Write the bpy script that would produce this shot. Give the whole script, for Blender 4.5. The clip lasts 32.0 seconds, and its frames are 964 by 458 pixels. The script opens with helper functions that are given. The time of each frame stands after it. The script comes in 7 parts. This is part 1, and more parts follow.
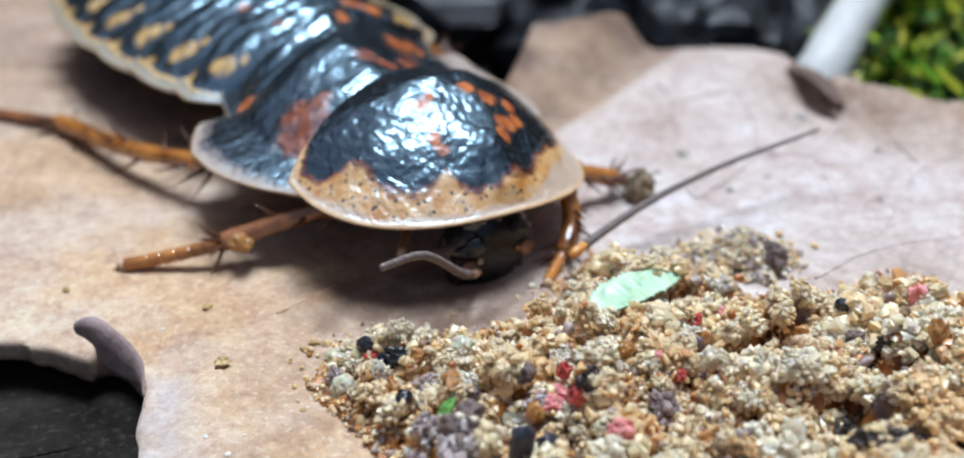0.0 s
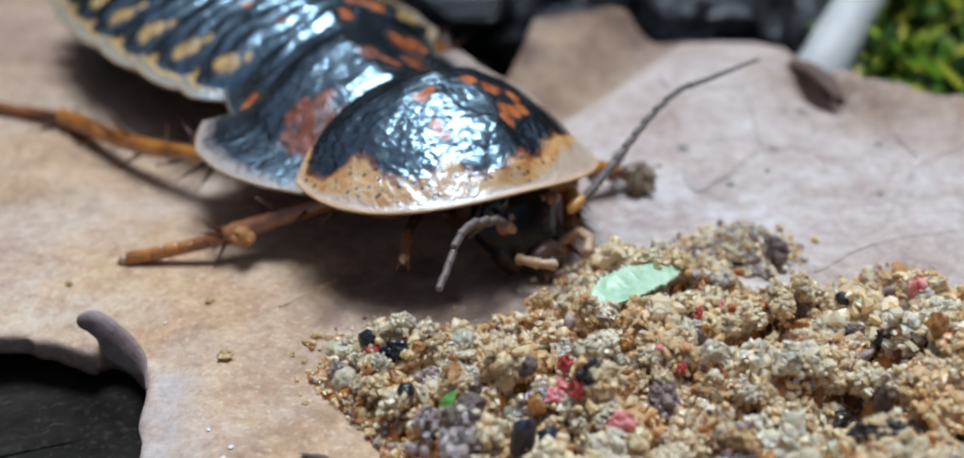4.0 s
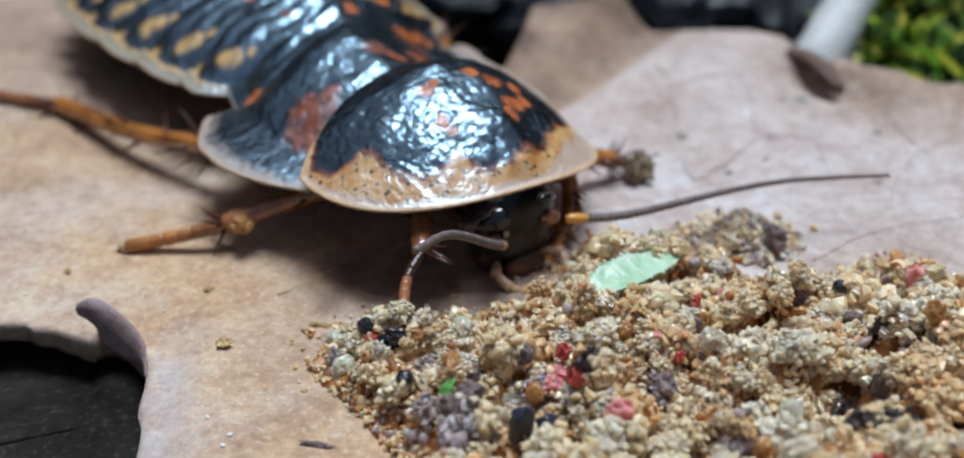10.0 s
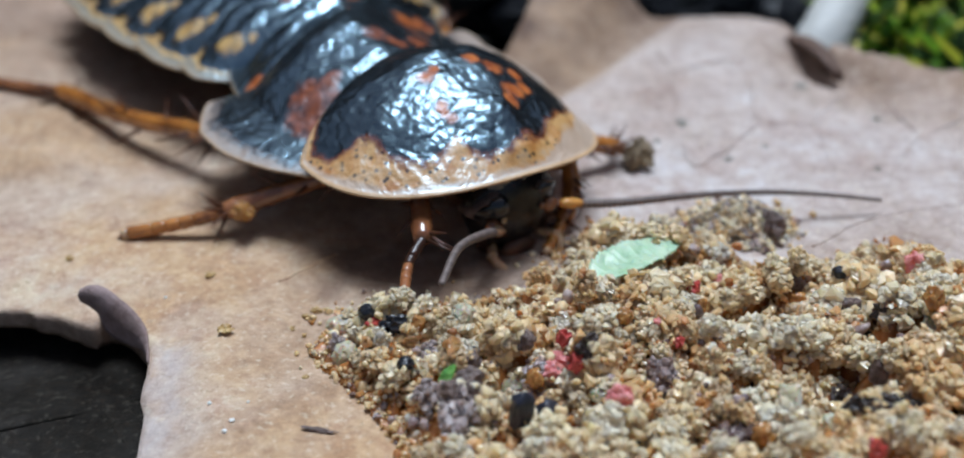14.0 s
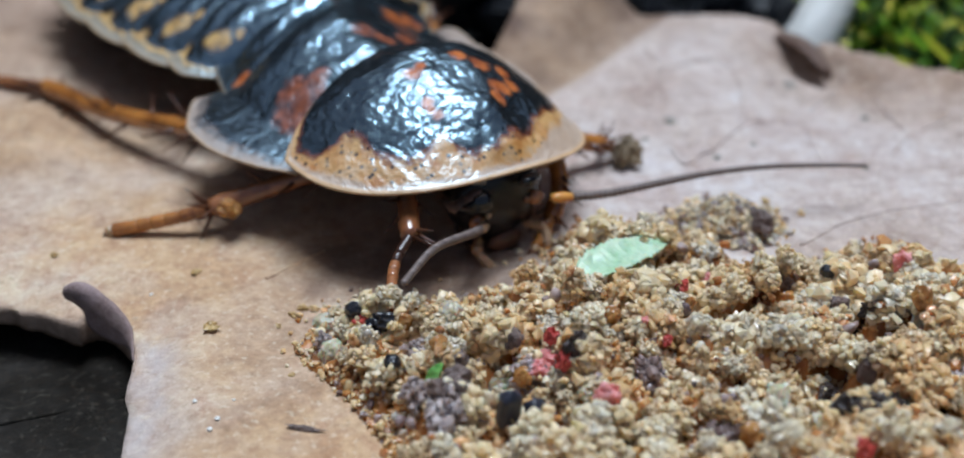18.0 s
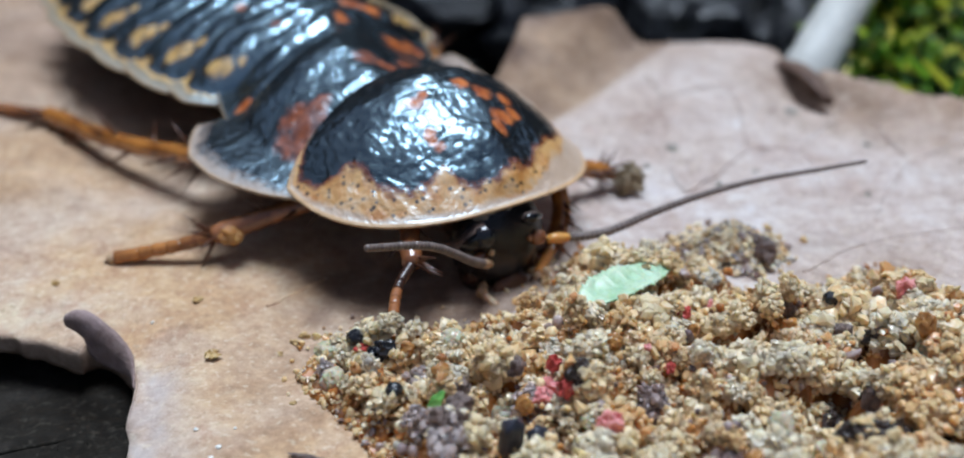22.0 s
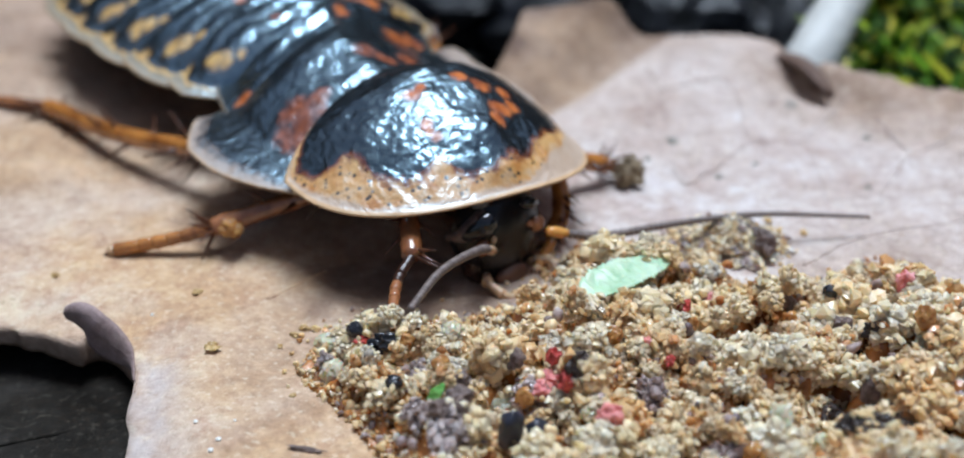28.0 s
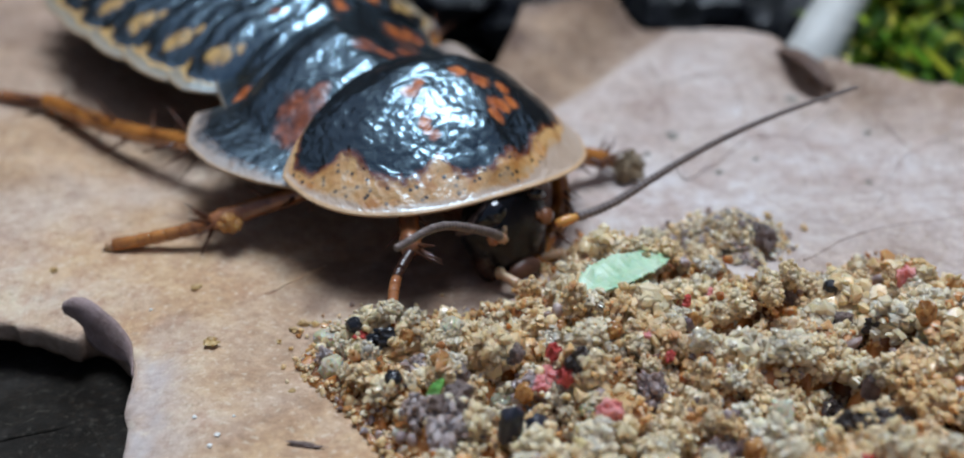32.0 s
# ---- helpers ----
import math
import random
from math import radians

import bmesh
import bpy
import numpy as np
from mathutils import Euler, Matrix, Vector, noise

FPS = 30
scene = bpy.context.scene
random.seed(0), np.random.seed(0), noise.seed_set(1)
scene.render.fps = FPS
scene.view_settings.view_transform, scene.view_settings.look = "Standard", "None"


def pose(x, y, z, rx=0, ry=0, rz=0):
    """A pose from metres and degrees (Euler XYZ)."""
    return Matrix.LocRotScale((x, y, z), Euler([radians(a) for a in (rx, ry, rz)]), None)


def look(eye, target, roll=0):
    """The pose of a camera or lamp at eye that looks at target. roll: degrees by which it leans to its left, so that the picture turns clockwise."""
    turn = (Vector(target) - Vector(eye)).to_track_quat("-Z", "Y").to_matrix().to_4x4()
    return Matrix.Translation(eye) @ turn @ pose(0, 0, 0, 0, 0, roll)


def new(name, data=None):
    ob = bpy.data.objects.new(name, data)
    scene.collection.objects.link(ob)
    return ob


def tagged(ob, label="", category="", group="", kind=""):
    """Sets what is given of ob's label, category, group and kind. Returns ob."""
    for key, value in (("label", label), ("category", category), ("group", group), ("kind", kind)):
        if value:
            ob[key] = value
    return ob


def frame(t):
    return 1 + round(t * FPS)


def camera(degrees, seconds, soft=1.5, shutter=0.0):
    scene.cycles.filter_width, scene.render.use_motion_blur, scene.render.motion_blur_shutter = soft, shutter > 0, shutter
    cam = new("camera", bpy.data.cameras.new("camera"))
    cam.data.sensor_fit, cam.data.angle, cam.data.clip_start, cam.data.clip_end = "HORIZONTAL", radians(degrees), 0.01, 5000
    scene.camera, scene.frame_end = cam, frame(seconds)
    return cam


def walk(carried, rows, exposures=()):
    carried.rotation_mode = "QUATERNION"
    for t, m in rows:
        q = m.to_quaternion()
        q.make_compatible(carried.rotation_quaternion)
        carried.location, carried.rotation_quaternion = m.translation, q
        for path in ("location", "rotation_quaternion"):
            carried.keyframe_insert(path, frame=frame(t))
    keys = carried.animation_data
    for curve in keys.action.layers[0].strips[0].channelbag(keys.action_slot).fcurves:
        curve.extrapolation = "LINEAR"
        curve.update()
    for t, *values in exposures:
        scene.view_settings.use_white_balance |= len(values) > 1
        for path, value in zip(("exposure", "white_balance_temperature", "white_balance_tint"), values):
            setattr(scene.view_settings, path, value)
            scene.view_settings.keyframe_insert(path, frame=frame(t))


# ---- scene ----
# the camera: hand-held before a feeding insect, a few centimetres off
cam = camera(40, 32.0, soft=1.9)
cam.data.dof.use_dof = True
cam.data.dof.focus_distance = 0.0597
cam.data.dof.aperture_fstop = 36.0

walk(cam, [
    (0.0, pose(0.000000, -0.061603, 0.035571, 60.988, -0.018, -0.018)),
    (0.5, pose(0.000000, -0.061862, 0.035721, 60.890, 0.071, 0.004)),
    (1.0, pose(0.000000, -0.061831, 0.035703, 60.825, 0.096, 0.014)),
    (1.5, pose(0.000000, -0.061856, 0.035717, 60.764, 0.122, 0.004)),
    (2.0, pose(0.000000, -0.061870, 0.035725, 60.553, 0.058, 0.006)),
    (2.5, pose(0.000000, -0.061881, 0.035731, 60.503, 0.034, 0.023)),
    (3.0, pose(0.000000, -0.061804, 0.035687, 60.560, 0.074, -0.009)),
    (3.5, pose(0.000000, -0.061808, 0.035689, 60.685, 0.028, 0.027)),
    (5.5, pose(0.000000, -0.061803, 0.035686, 60.757, 0.006, 0.032)),
    (6.0, pose(0.000000, -0.061799, 0.035684, 60.668, 0.007, 0.023)),
    (6.5, pose(0.000000, -0.061771, 0.035668, 60.701, 0.002, 0.018)),
    (7.0, pose(0.000000, -0.061771, 0.035668, 60.701, -0.029, 0.013)),
    (7.5, pose(0.000000, -0.061824, 0.035698, 60.634, 0.006, -0.023)),
    (8.0, pose(0.000000, -0.061821, 0.035696, 60.471, -0.015, -0.024)),
    (8.5, pose(0.000000, -0.061895, 0.035740, 60.256, -0.017, -0.037)),
    (9.0, pose(0.000000, -0.061907, 0.035746, 60.091, -0.029, -0.033)),
    (9.5, pose(0.000000, -0.061916, 0.035752, 60.146, -0.010, -0.041)),
    (10.0, pose(0.000000, -0.061858, 0.035718, 60.203, -0.023, -0.022)),
    (10.5, pose(0.000000, -0.061892, 0.035738, 60.208, -0.044, -0.006)),
    (11.0, pose(0.000000, -0.061920, 0.035754, 60.140, -0.017, -0.027)),
    (11.5, pose(0.000000, -0.061923, 0.035755, 60.059, -0.017, -0.029)),
    (12.0, pose(0.000000, -0.061895, 0.035739, 60.071, -0.023, -0.024)),
    (12.5, pose(0.000000, -0.061903, 0.035744, 60.098, 0.005, -0.036)),
    (13.0, pose(0.000000, -0.062000, 0.035800, 59.997, -0.000, -0.000)),
    (13.5, pose(0.000000, -0.062026, 0.035815, 59.803, 0.040, -0.041)),
    (14.0, pose(0.000000, -0.062061, 0.035835, 59.627, 0.021, -0.026)),
    (14.5, pose(0.000000, -0.062098, 0.035856, 59.469, 0.021, -0.018)),
    (16.5, pose(0.000000, -0.061890, 0.035736, 59.693, -0.088, -0.082)),
    (17.0, pose(0.000000, -0.061858, 0.035718, 59.671, -0.200, -0.157)),
    (17.5, pose(0.000000, -0.061824, 0.035698, 59.554, -0.337, -0.342)),
    (18.0, pose(0.000000, -0.061831, 0.035703, 59.525, -0.398, -0.401)),
    (18.5, pose(0.000000, -0.061761, 0.035662, 59.561, -0.424, -0.417)),
    (19.0, pose(0.000000, -0.061759, 0.035661, 59.642, -0.425, -0.413)),
    (19.5, pose(0.000000, -0.061703, 0.035629, 59.840, -0.378, -0.448)),
    (20.0, pose(0.000000, -0.061633, 0.035588, 60.308, -0.357, -0.430)),
    (20.5, pose(0.000000, -0.061691, 0.035621, 60.605, -0.286, -0.429)),
    (21.0, pose(0.000000, -0.061716, 0.035636, 60.618, -0.289, -0.388)),
    (21.5, pose(0.000000, -0.061736, 0.035648, 60.645, -0.308, -0.367)),
    (22.0, pose(0.000000, -0.061739, 0.035649, 60.702, -0.279, -0.373)),
    (22.5, pose(0.000000, -0.061722, 0.035640, 60.695, -0.276, -0.377)),
    (23.0, pose(0.000000, -0.061748, 0.035655, 60.661, -0.279, -0.371)),
    (23.5, pose(0.000000, -0.061712, 0.035634, 60.688, -0.276, -0.375)),
    (24.0, pose(0.000000, -0.061734, 0.035646, 60.741, -0.282, -0.374)),
    (24.5, pose(0.000000, -0.061720, 0.035638, 60.787, -0.257, -0.392)),
    (25.0, pose(0.000000, -0.061696, 0.035624, 60.794, -0.290, -0.349)),
    (25.5, pose(0.000000, -0.061655, 0.035601, 60.581, -0.386, -0.286)),
    (27.5, pose(0.000000, -0.061716, 0.035636, 60.368, -0.378, -0.306)),
    (28.0, pose(0.000000, -0.061726, 0.035642, 60.382, -0.334, -0.344)),
    (28.5, pose(0.000000, -0.061711, 0.035633, 60.413, -0.373, -0.312)),
    (29.0, pose(0.000000, -0.061734, 0.035646, 60.471, -0.351, -0.323)),
    (29.5, pose(0.000000, -0.061669, 0.035609, 60.452, -0.348, -0.322)),
    (30.0, pose(0.000000, -0.061493, 0.035507, 60.390, -0.297, -0.346)),
    (30.5, pose(0.000000, -0.061429, 0.035470, 60.352, -0.323, -0.340)),
    (31.0, pose(0.000000, -0.061483, 0.035501, 60.361, -0.258, -0.354)),
    (31.5, pose(0.000000, -0.061472, 0.035495, 60.255, -0.315, -0.346)),
    (32.0, pose(0.000000, -0.061575, 0.035555, 60.169, -0.359, -0.351)),
], exposures=[(0, 0.34), (0.5, 0.12), (1, -0.1), (2, 0.0), (3, -0.02), (6, -0.03), (9, -0.05), (13, -0.08), (14, -0.11), (17, -0.11), (20, -0.11), (21, -0.03), (22, 0.0), (24.4, 0.0), (25, 0.16), (28, 0.18), (30, 0.2), (30.5, 0.1), (31, -0.24), (32, -0.21)])


# ---- world and light ----
world = bpy.data.worlds.new("sky")
scene.world = world
world.use_nodes = True
wn, wl = world.node_tree.nodes, world.node_tree.links
SUN_EL, SUN_AZ = radians(77), radians(14)   # azimuth from +y towards +x
sky = wn.new("ShaderNodeTexSky")
sky.sky_type, sky.sun_disc = "NISHITA", False
sky.dust_density, sky.ozone_density = 3.0, 1.0
sky.sun_elevation, sky.sun_rotation = SUN_EL, SUN_AZ
wl.new(sky.outputs[0], wn["Background"].inputs[0])
wn["Background"].inputs[1].default_value = 0.073

sun = new("sun", bpy.data.lights.new("sun", "SUN"))
sun.data.energy, sun.data.angle, sun.data.color = 4.25, radians(27), (0.685, 0.82, 0.99)
sun_way = Vector((math.sin(SUN_AZ) * math.cos(SUN_EL), math.cos(SUN_AZ) * math.cos(SUN_EL), math.sin(SUN_EL)))
sun.matrix_world = look(sun_way * 0.5, (0, 0, 0))


# ---- materials ----
def mat(name):
    m = bpy.data.materials.new(name)
    m.use_nodes = True
    return m, m.node_tree.nodes, m.node_tree.links, m.node_tree.nodes["Principled BSDF"]


def noise_tex(n, l, scale, detail=6, rough=0.6, coord=None):
    t = n.new("ShaderNodeTexNoise")
    t.inputs["Scale"].default_value = scale
    t.inputs["Detail"].default_value = detail
    t.inputs["Roughness"].default_value = rough
    if coord is not None:
        l.new(coord, t.inputs["Vector"])
    return t


def ramp(n, l, src, stops):
    r = n.new("ShaderNodeValToRGB")
    e = r.color_ramp.elements
    while len(e) < len(stops):
        e.new(0.5)
    for k, (p, c) in zip(e, stops):
        k.position, k.color = p, (*c, 1)
    l.new(src, r.inputs[0])
    return r


def mixc(n, l, fac, a, b, mode="MIX"):
    m = n.new("ShaderNodeMix")
    m.data_type, m.blend_type = "RGBA", mode
    for s, v in ((m.inputs[0], fac), (m.inputs[6], a), (m.inputs[7], b)):
        if isinstance(v, (int, float)):
            s.default_value = v
        elif isinstance(v, tuple):
            s.default_value = (*v, 1)
        else:
            l.new(v, s)
    return m.outputs[2]


def bump(n, l, p, height, strength=0.3, dist=0.0002, below=None):
    b = n.new("ShaderNodeBump")
    b.inputs["Strength"].default_value, b.inputs["Distance"].default_value = strength, dist
    l.new(height, b.inputs["Height"])
    if below is not None:
        l.new(below, b.inputs["Normal"])
    l.new(b.outputs[0], p.inputs["Normal"])
    return b.outputs[0]


def obj_coord(n):
    return n.new("ShaderNodeTexCoord").outputs["Object"]


def attr(n, name):
    a = n.new("ShaderNodeAttribute")
    a.attribute_name = name
    return a


def leaf_material(name, tan, pink, dark, spots=0.5, bloom=0.6):
    m, n, l, p = mat(name)
    co = obj_coord(n)
    big = noise_tex(n, l, 38, 4, 0.55, co)
    tone = attr(n, "tone")
    base = mixc(n, l, tone.outputs["Fac"], tan, pink)
    blot = noise_tex(n, l, 95, 5, 0.6, co)
    base = mixc(n, l, ramp(n, l, blot.outputs[0], [(0.42, (0, 0, 0)), (0.6, (0.75,) * 3)]).outputs[0], base, mixc(n, l, bloom, base, (0.66, 0.62, 0.62)))
    base = mixc(n, l, attr(n, "brown").outputs["Fac"], base, (0.34, 0.235, 0.185))
    base = mixc(n, l, ramp(n, l, big.outputs[0], [(0.36, (0, 0, 0)), (0.66, (0.6, 0.6, 0.6))]).outputs[0], base, dark)
    mid = noise_tex(n, l, 210, 6, 0.65, co)
    base = mixc(n, l, 0.85, base, ramp(n, l, mid.outputs[0], [(0.3, (0.33, 0.29, 0.26)), (0.5, (0.5, 0.49, 0.48)), (0.7, (0.64, 0.64, 0.65))]).outputs[0], "OVERLAY")
    fine = noise_tex(n, l, 1100, 8, 0.75, co)
    base = mixc(n, l, 0.9, base, ramp(n, l, fine.outputs[0], [(0.3, (0.31, 0.28, 0.25)), (0.7, (0.68, 0.68, 0.67))]).outputs[0], "OVERLAY")
    # fibres run along the blade
    mp = n.new("ShaderNodeMapping")
    mp.inputs["Rotation"].default_value = (0, 0, 0.5)
    mp.inputs["Scale"].default_value = (0.35, 2.6, 1)
    l.new(co, mp.inputs["Vector"])
    fib = noise_tex(n, l, 620, 5, 0.65, mp.outputs[0])
    base = mixc(n, l, 0.14, base, ramp(n, l, fib.outputs[0], [(0.35, (0.36, 0.33, 0.3)), (0.65, (0.62, 0.61, 0.6))]).outputs[0], "OVERLAY")
    # fine net of veinlets
    vo = n.new("ShaderNodeTexVoronoi")
    vo.feature = "DISTANCE_TO_EDGE"
    vo.inputs["Scale"].default_value = 760
    warp = n.new("ShaderNodeVectorMath")
    warp.operation = "MULTIPLY_ADD"
    l.new(noise_tex(n, l, 260, 3, 0.5, co).outputs["Color"], warp.inputs[0])
    warp.inputs[1].default_value = (0.0016, 0.0016, 0.0016)
    l.new(co, warp.inputs[2])
    l.new(warp.outputs[0], vo.inputs["Vector"])
    net = ramp(n, l, vo.outputs[0], [(0.0, (1, 1, 1)), (0.09, (0, 0, 0))])
    base = mixc(n, l, net.outputs[0], base, mixc(n, l, 0.17 * bloom, base, (0.42, 0.25, 0.14)))
    flecks = ramp(n, l, noise_tex(n, l, 2700, 3, 0.6, co).outputs[0], [(0.56, (0, 0, 0)), (0.68, (1.1 * bloom,) * 3)])
    base = mixc(n, l, flecks.outputs[0], base, mixc(n, l, 0.55, base, (0.86, 0.76, 0.58)))
    grit = ramp(n, l, noise_tex(n, l, 1900, 4, 0.7, co).outputs[0], [(0.34, (1.0 * bloom,) * 3), (0.44, (0, 0, 0))])
    base = mixc(n, l, grit.outputs[0], base, mixc(n, l, 0.6, base, (0.3, 0.17, 0.09)))
    base = mixc(n, l, attr(n, "bleach").outputs["Fac"], base, mixc(n, l, fib.outputs[0], (0.4, 0.34, 0.32), (0.66, 0.6, 0.58)))
    # dark brown for stains and for shade put into the colour
    base = mixc(n, l, attr(n, "shade_stain").outputs["Fac"], base, mixc(n, l, mid.outputs[0], (0.045, 0.02, 0.013), (0.14, 0.07, 0.046)))
    # scattered brown freckles
    fr = n.new("ShaderNodeTexVoronoi")
    fr.inputs["Scale"].default_value = 330
    l.new(co, fr.inputs["Vector"])
    dots = ramp(n, l, fr.outputs["Distance"], [(0.07, (1, 1, 1)), (0.15, (0, 0, 0))])
    gate = ramp(n, l, noise_tex(n, l, 120, 2, 0.5, co).outputs[0], [(0.55, (0, 0, 0)), (0.62, (spots,) * 3)])
    base = mixc(n, l, mixc(n, l, 1.0, dots.outputs[0], gate.outputs[0], "MULTIPLY"), base, (0.16, 0.09, 0.05))
    l.new(base, p.inputs["Base Color"])
    rg = ramp(n, l, noise_tex(n, l, 500, 3, 0.5, co).outputs[0], [(0.3, (0.5,) * 3), (0.7, (0.75,) * 3)])
    l.new(rg.outputs[0], p.inputs["Roughness"])
    b0 = bump(n, l, p, fib.outputs[0], 0.15, 0.0002)
    b1 = bump(n, l, p, fine.outputs[0], 0.8, 0.00022, b0)
    b2 = bump(n, l, p, net.outputs[0], 0.2, 0.00004, b1)
    bump(n, l, p, noise_tex(n, l, 160, 4, 0.6, co).outputs[0], 0.5, 0.0007, b2)
    p.inputs["Specular IOR Level"].default_value = 0.45
    return m


M_LEAF = leaf_material("dry_leaf", (0.61, 0.405, 0.235), (0.575, 0.505, 0.495), (0.4, 0.27, 0.18))
M_UNDER = leaf_material("lower_leaf", (0.019, 0.017, 0.014), (0.019, 0.017, 0.015), (0.011, 0.01, 0.008), 0.2, 0.05)
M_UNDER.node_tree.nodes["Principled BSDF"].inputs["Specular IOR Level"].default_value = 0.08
M_LIP = leaf_material("leaf_edge", (0.42, 0.3, 0.22), (0.34, 0.25, 0.25), (0.3, 0.2, 0.15), 0.2, 0.1)


def chitin_material(name, wrinkle=1.0, edge=((0.42, 0.3, 0.23), (0.62, 0.5, 0.42)), lacquer=1.0, gloss=0.9, sheen=0.15, pits=0.0, seam=(0.2, 0.05, 0.015), horns=((0.56, 0.22, 0.045), (0.82, 0.49, 0.19)), rusts=((0.22, 0.04, 0.012), (0.62, 0.18, 0.04))):
    """Lacquer-black cuticle; the mesh's pale and rust fields bring up horn margins and spots."""
    m, n, l, p = mat(name)
    co = obj_coord(n)
    pale, rust = attr(n, "pale"), attr(n, "rust")
    nz = noise_tex(n, l, 900, 5, 0.65, co)

    def field(a, lo, hi, amp=0.9):
        add = n.new("ShaderNodeMath")
        add.operation = "MULTIPLY_ADD"
        l.new(nz.outputs[0], add.inputs[0])
        add.inputs[1].default_value = amp
        l.new(a.outputs["Fac"], add.inputs[2])
        sub = n.new("ShaderNodeMath")
        sub.operation = "SUBTRACT"
        l.new(add.outputs[0], sub.inputs[0])
        sub.inputs[1].default_value = amp * 0.5
        return ramp(n, l, sub.outputs[0], [(lo, (0, 0, 0)), (hi, (1, 1, 1))]).outputs[0]

    black = mixc(n, l, noise_tex(n, l, 180, 3, 0.5, co).outputs[0], (0.006, 0.007, 0.008), (0.016, 0.013, 0.012))
    horn = mixc(n, l, ramp(n, l, nz.outputs[0], [(0.35, (0, 0, 0)), (0.65, (1, 1, 1))]).outputs[0], *horns)
    dots = n.new("ShaderNodeTexVoronoi")
    dots.inputs["Scale"].default_value = 2300
    l.new(co, dots.inputs["Vector"])
    speck = ramp(n, l, dots.outputs["Distance"], [(0.19, (1, 1, 1)), (0.31, (0, 0, 0))])
    gate = ramp(n, l, noise_tex(n, l, 500, 2, 0.5, co).outputs[0], [(0.28, (0, 0, 0)), (0.4, (0.92,) * 3)])
    horn = mixc(n, l, mixc(n, l, 1.0, speck.outputs[0], gate.outputs[0], "MULTIPLY"), horn, (0.04, 0.02, 0.012))
    rusty = mixc(n, l, ramp(n, l, nz.outputs[0], [(0.35, (0, 0, 0)), (0.65, (1, 1, 1))]).outputs[0], *rusts)
    c = mixc(n, l, field(rust, 0.42, 0.66, 1.3), black, rusty)
    c = mixc(n, l, field(pale, 0.3, 0.44), c, seam)
    c = mixc(n, l, field(pale, 0.44, 0.62), c, horn)
    rim = mixc(n, l, noise_tex(n, l, 1300, 3, 0.5, co).outputs[0], *edge)
    c = mixc(n, l, field(pale, 0.8, 1.0), c, rim)
    c = mixc(n, l, attr(n, 'bead').outputs['Fac'], c, (0.72, 0.43, 0.2))
    l.new(c, p.inputs["Base Color"])
    rough = ramp(n, l, pale.outputs["Fac"], [(0.4, (sheen,) * 3), (0.9, (0.55 - 0.3 * lacquer,) * 3)]).outputs[0]
    rough = mixc(n, l, rust.outputs["Fac"], rough, (0.42, 0.42, 0.42))
    l.new(mixc(n, l, attr(n, "bead").outputs["Fac"], rough, (0.6, 0.6, 0.6)), p.inputs["Roughness"])
    spec = ramp(n, l, pale.outputs["Fac"], [(0.4, (gloss,) * 3), (0.9, (gloss * (0.25 + 0.6 * lacquer),) * 3)]).outputs[0]
    l.new(mixc(n, l, rust.outputs["Fac"], spec, (0.12, 0.12, 0.12)), p.inputs["Specular IOR Level"])
    p.inputs["Specular Tint"].default_value = (0.45, 0.8, 1, 1)
    p.inputs["IOR"].default_value = 1.9
    coat = (ramp(n, l, pale.outputs["Fac"], [(0.4, (0.4 * gloss,) * 3), (0.9, (0.4 * lacquer * gloss,) * 3)]).outputs[0])
    bead = attr(n, "bead").outputs["Fac"]
    coat = mixc(n, l, rust.outputs["Fac"], coat, (0.1, 0.1, 0.1))
    l.new(mixc(n, l, bead, coat, (0.1, 0.1, 0.1)), p.inputs["Coat Weight"])
    p.inputs["Coat IOR"].default_value = 2.1
    p.inputs["Coat Roughness"].default_value = 0.22
    w0 = noise_tex(n, l, 480, 2, 0.4, co)
    w0.inputs["Distortion"].default_value = 1.0
    w1 = noise_tex(n, l, 1250, 3, 0.5, co)
    w1.inputs["Distortion"].default_value = 0.8
    b0 = bump(n, l, p, w0.outputs[0], 0.2 * wrinkle, 0.0006)
    b1 = bump(n, l, p, w1.outputs[0], 0.4 * wrinkle, 0.00026, b0)
    b2 = bump(n, l, p, noise_tex(n, l, 3000, 2, 0.5, co).outputs[0], 0.3 * wrinkle, 0.0001, b1)
    if pits:
        pit = n.new("ShaderNodeTexVoronoi")
        pit.inputs["Scale"].default_value = 1150
        l.new(co, pit.inputs["Vector"])
        b2 = bump(n, l, p, ramp(n, l, pit.outputs["Distance"], [(0.0, (0, 0, 0)), (0.3, (1, 1, 1))]).outputs[0], pits, 0.00012, b2)
    l.new(b2, p.inputs["Coat Normal"])
    return m


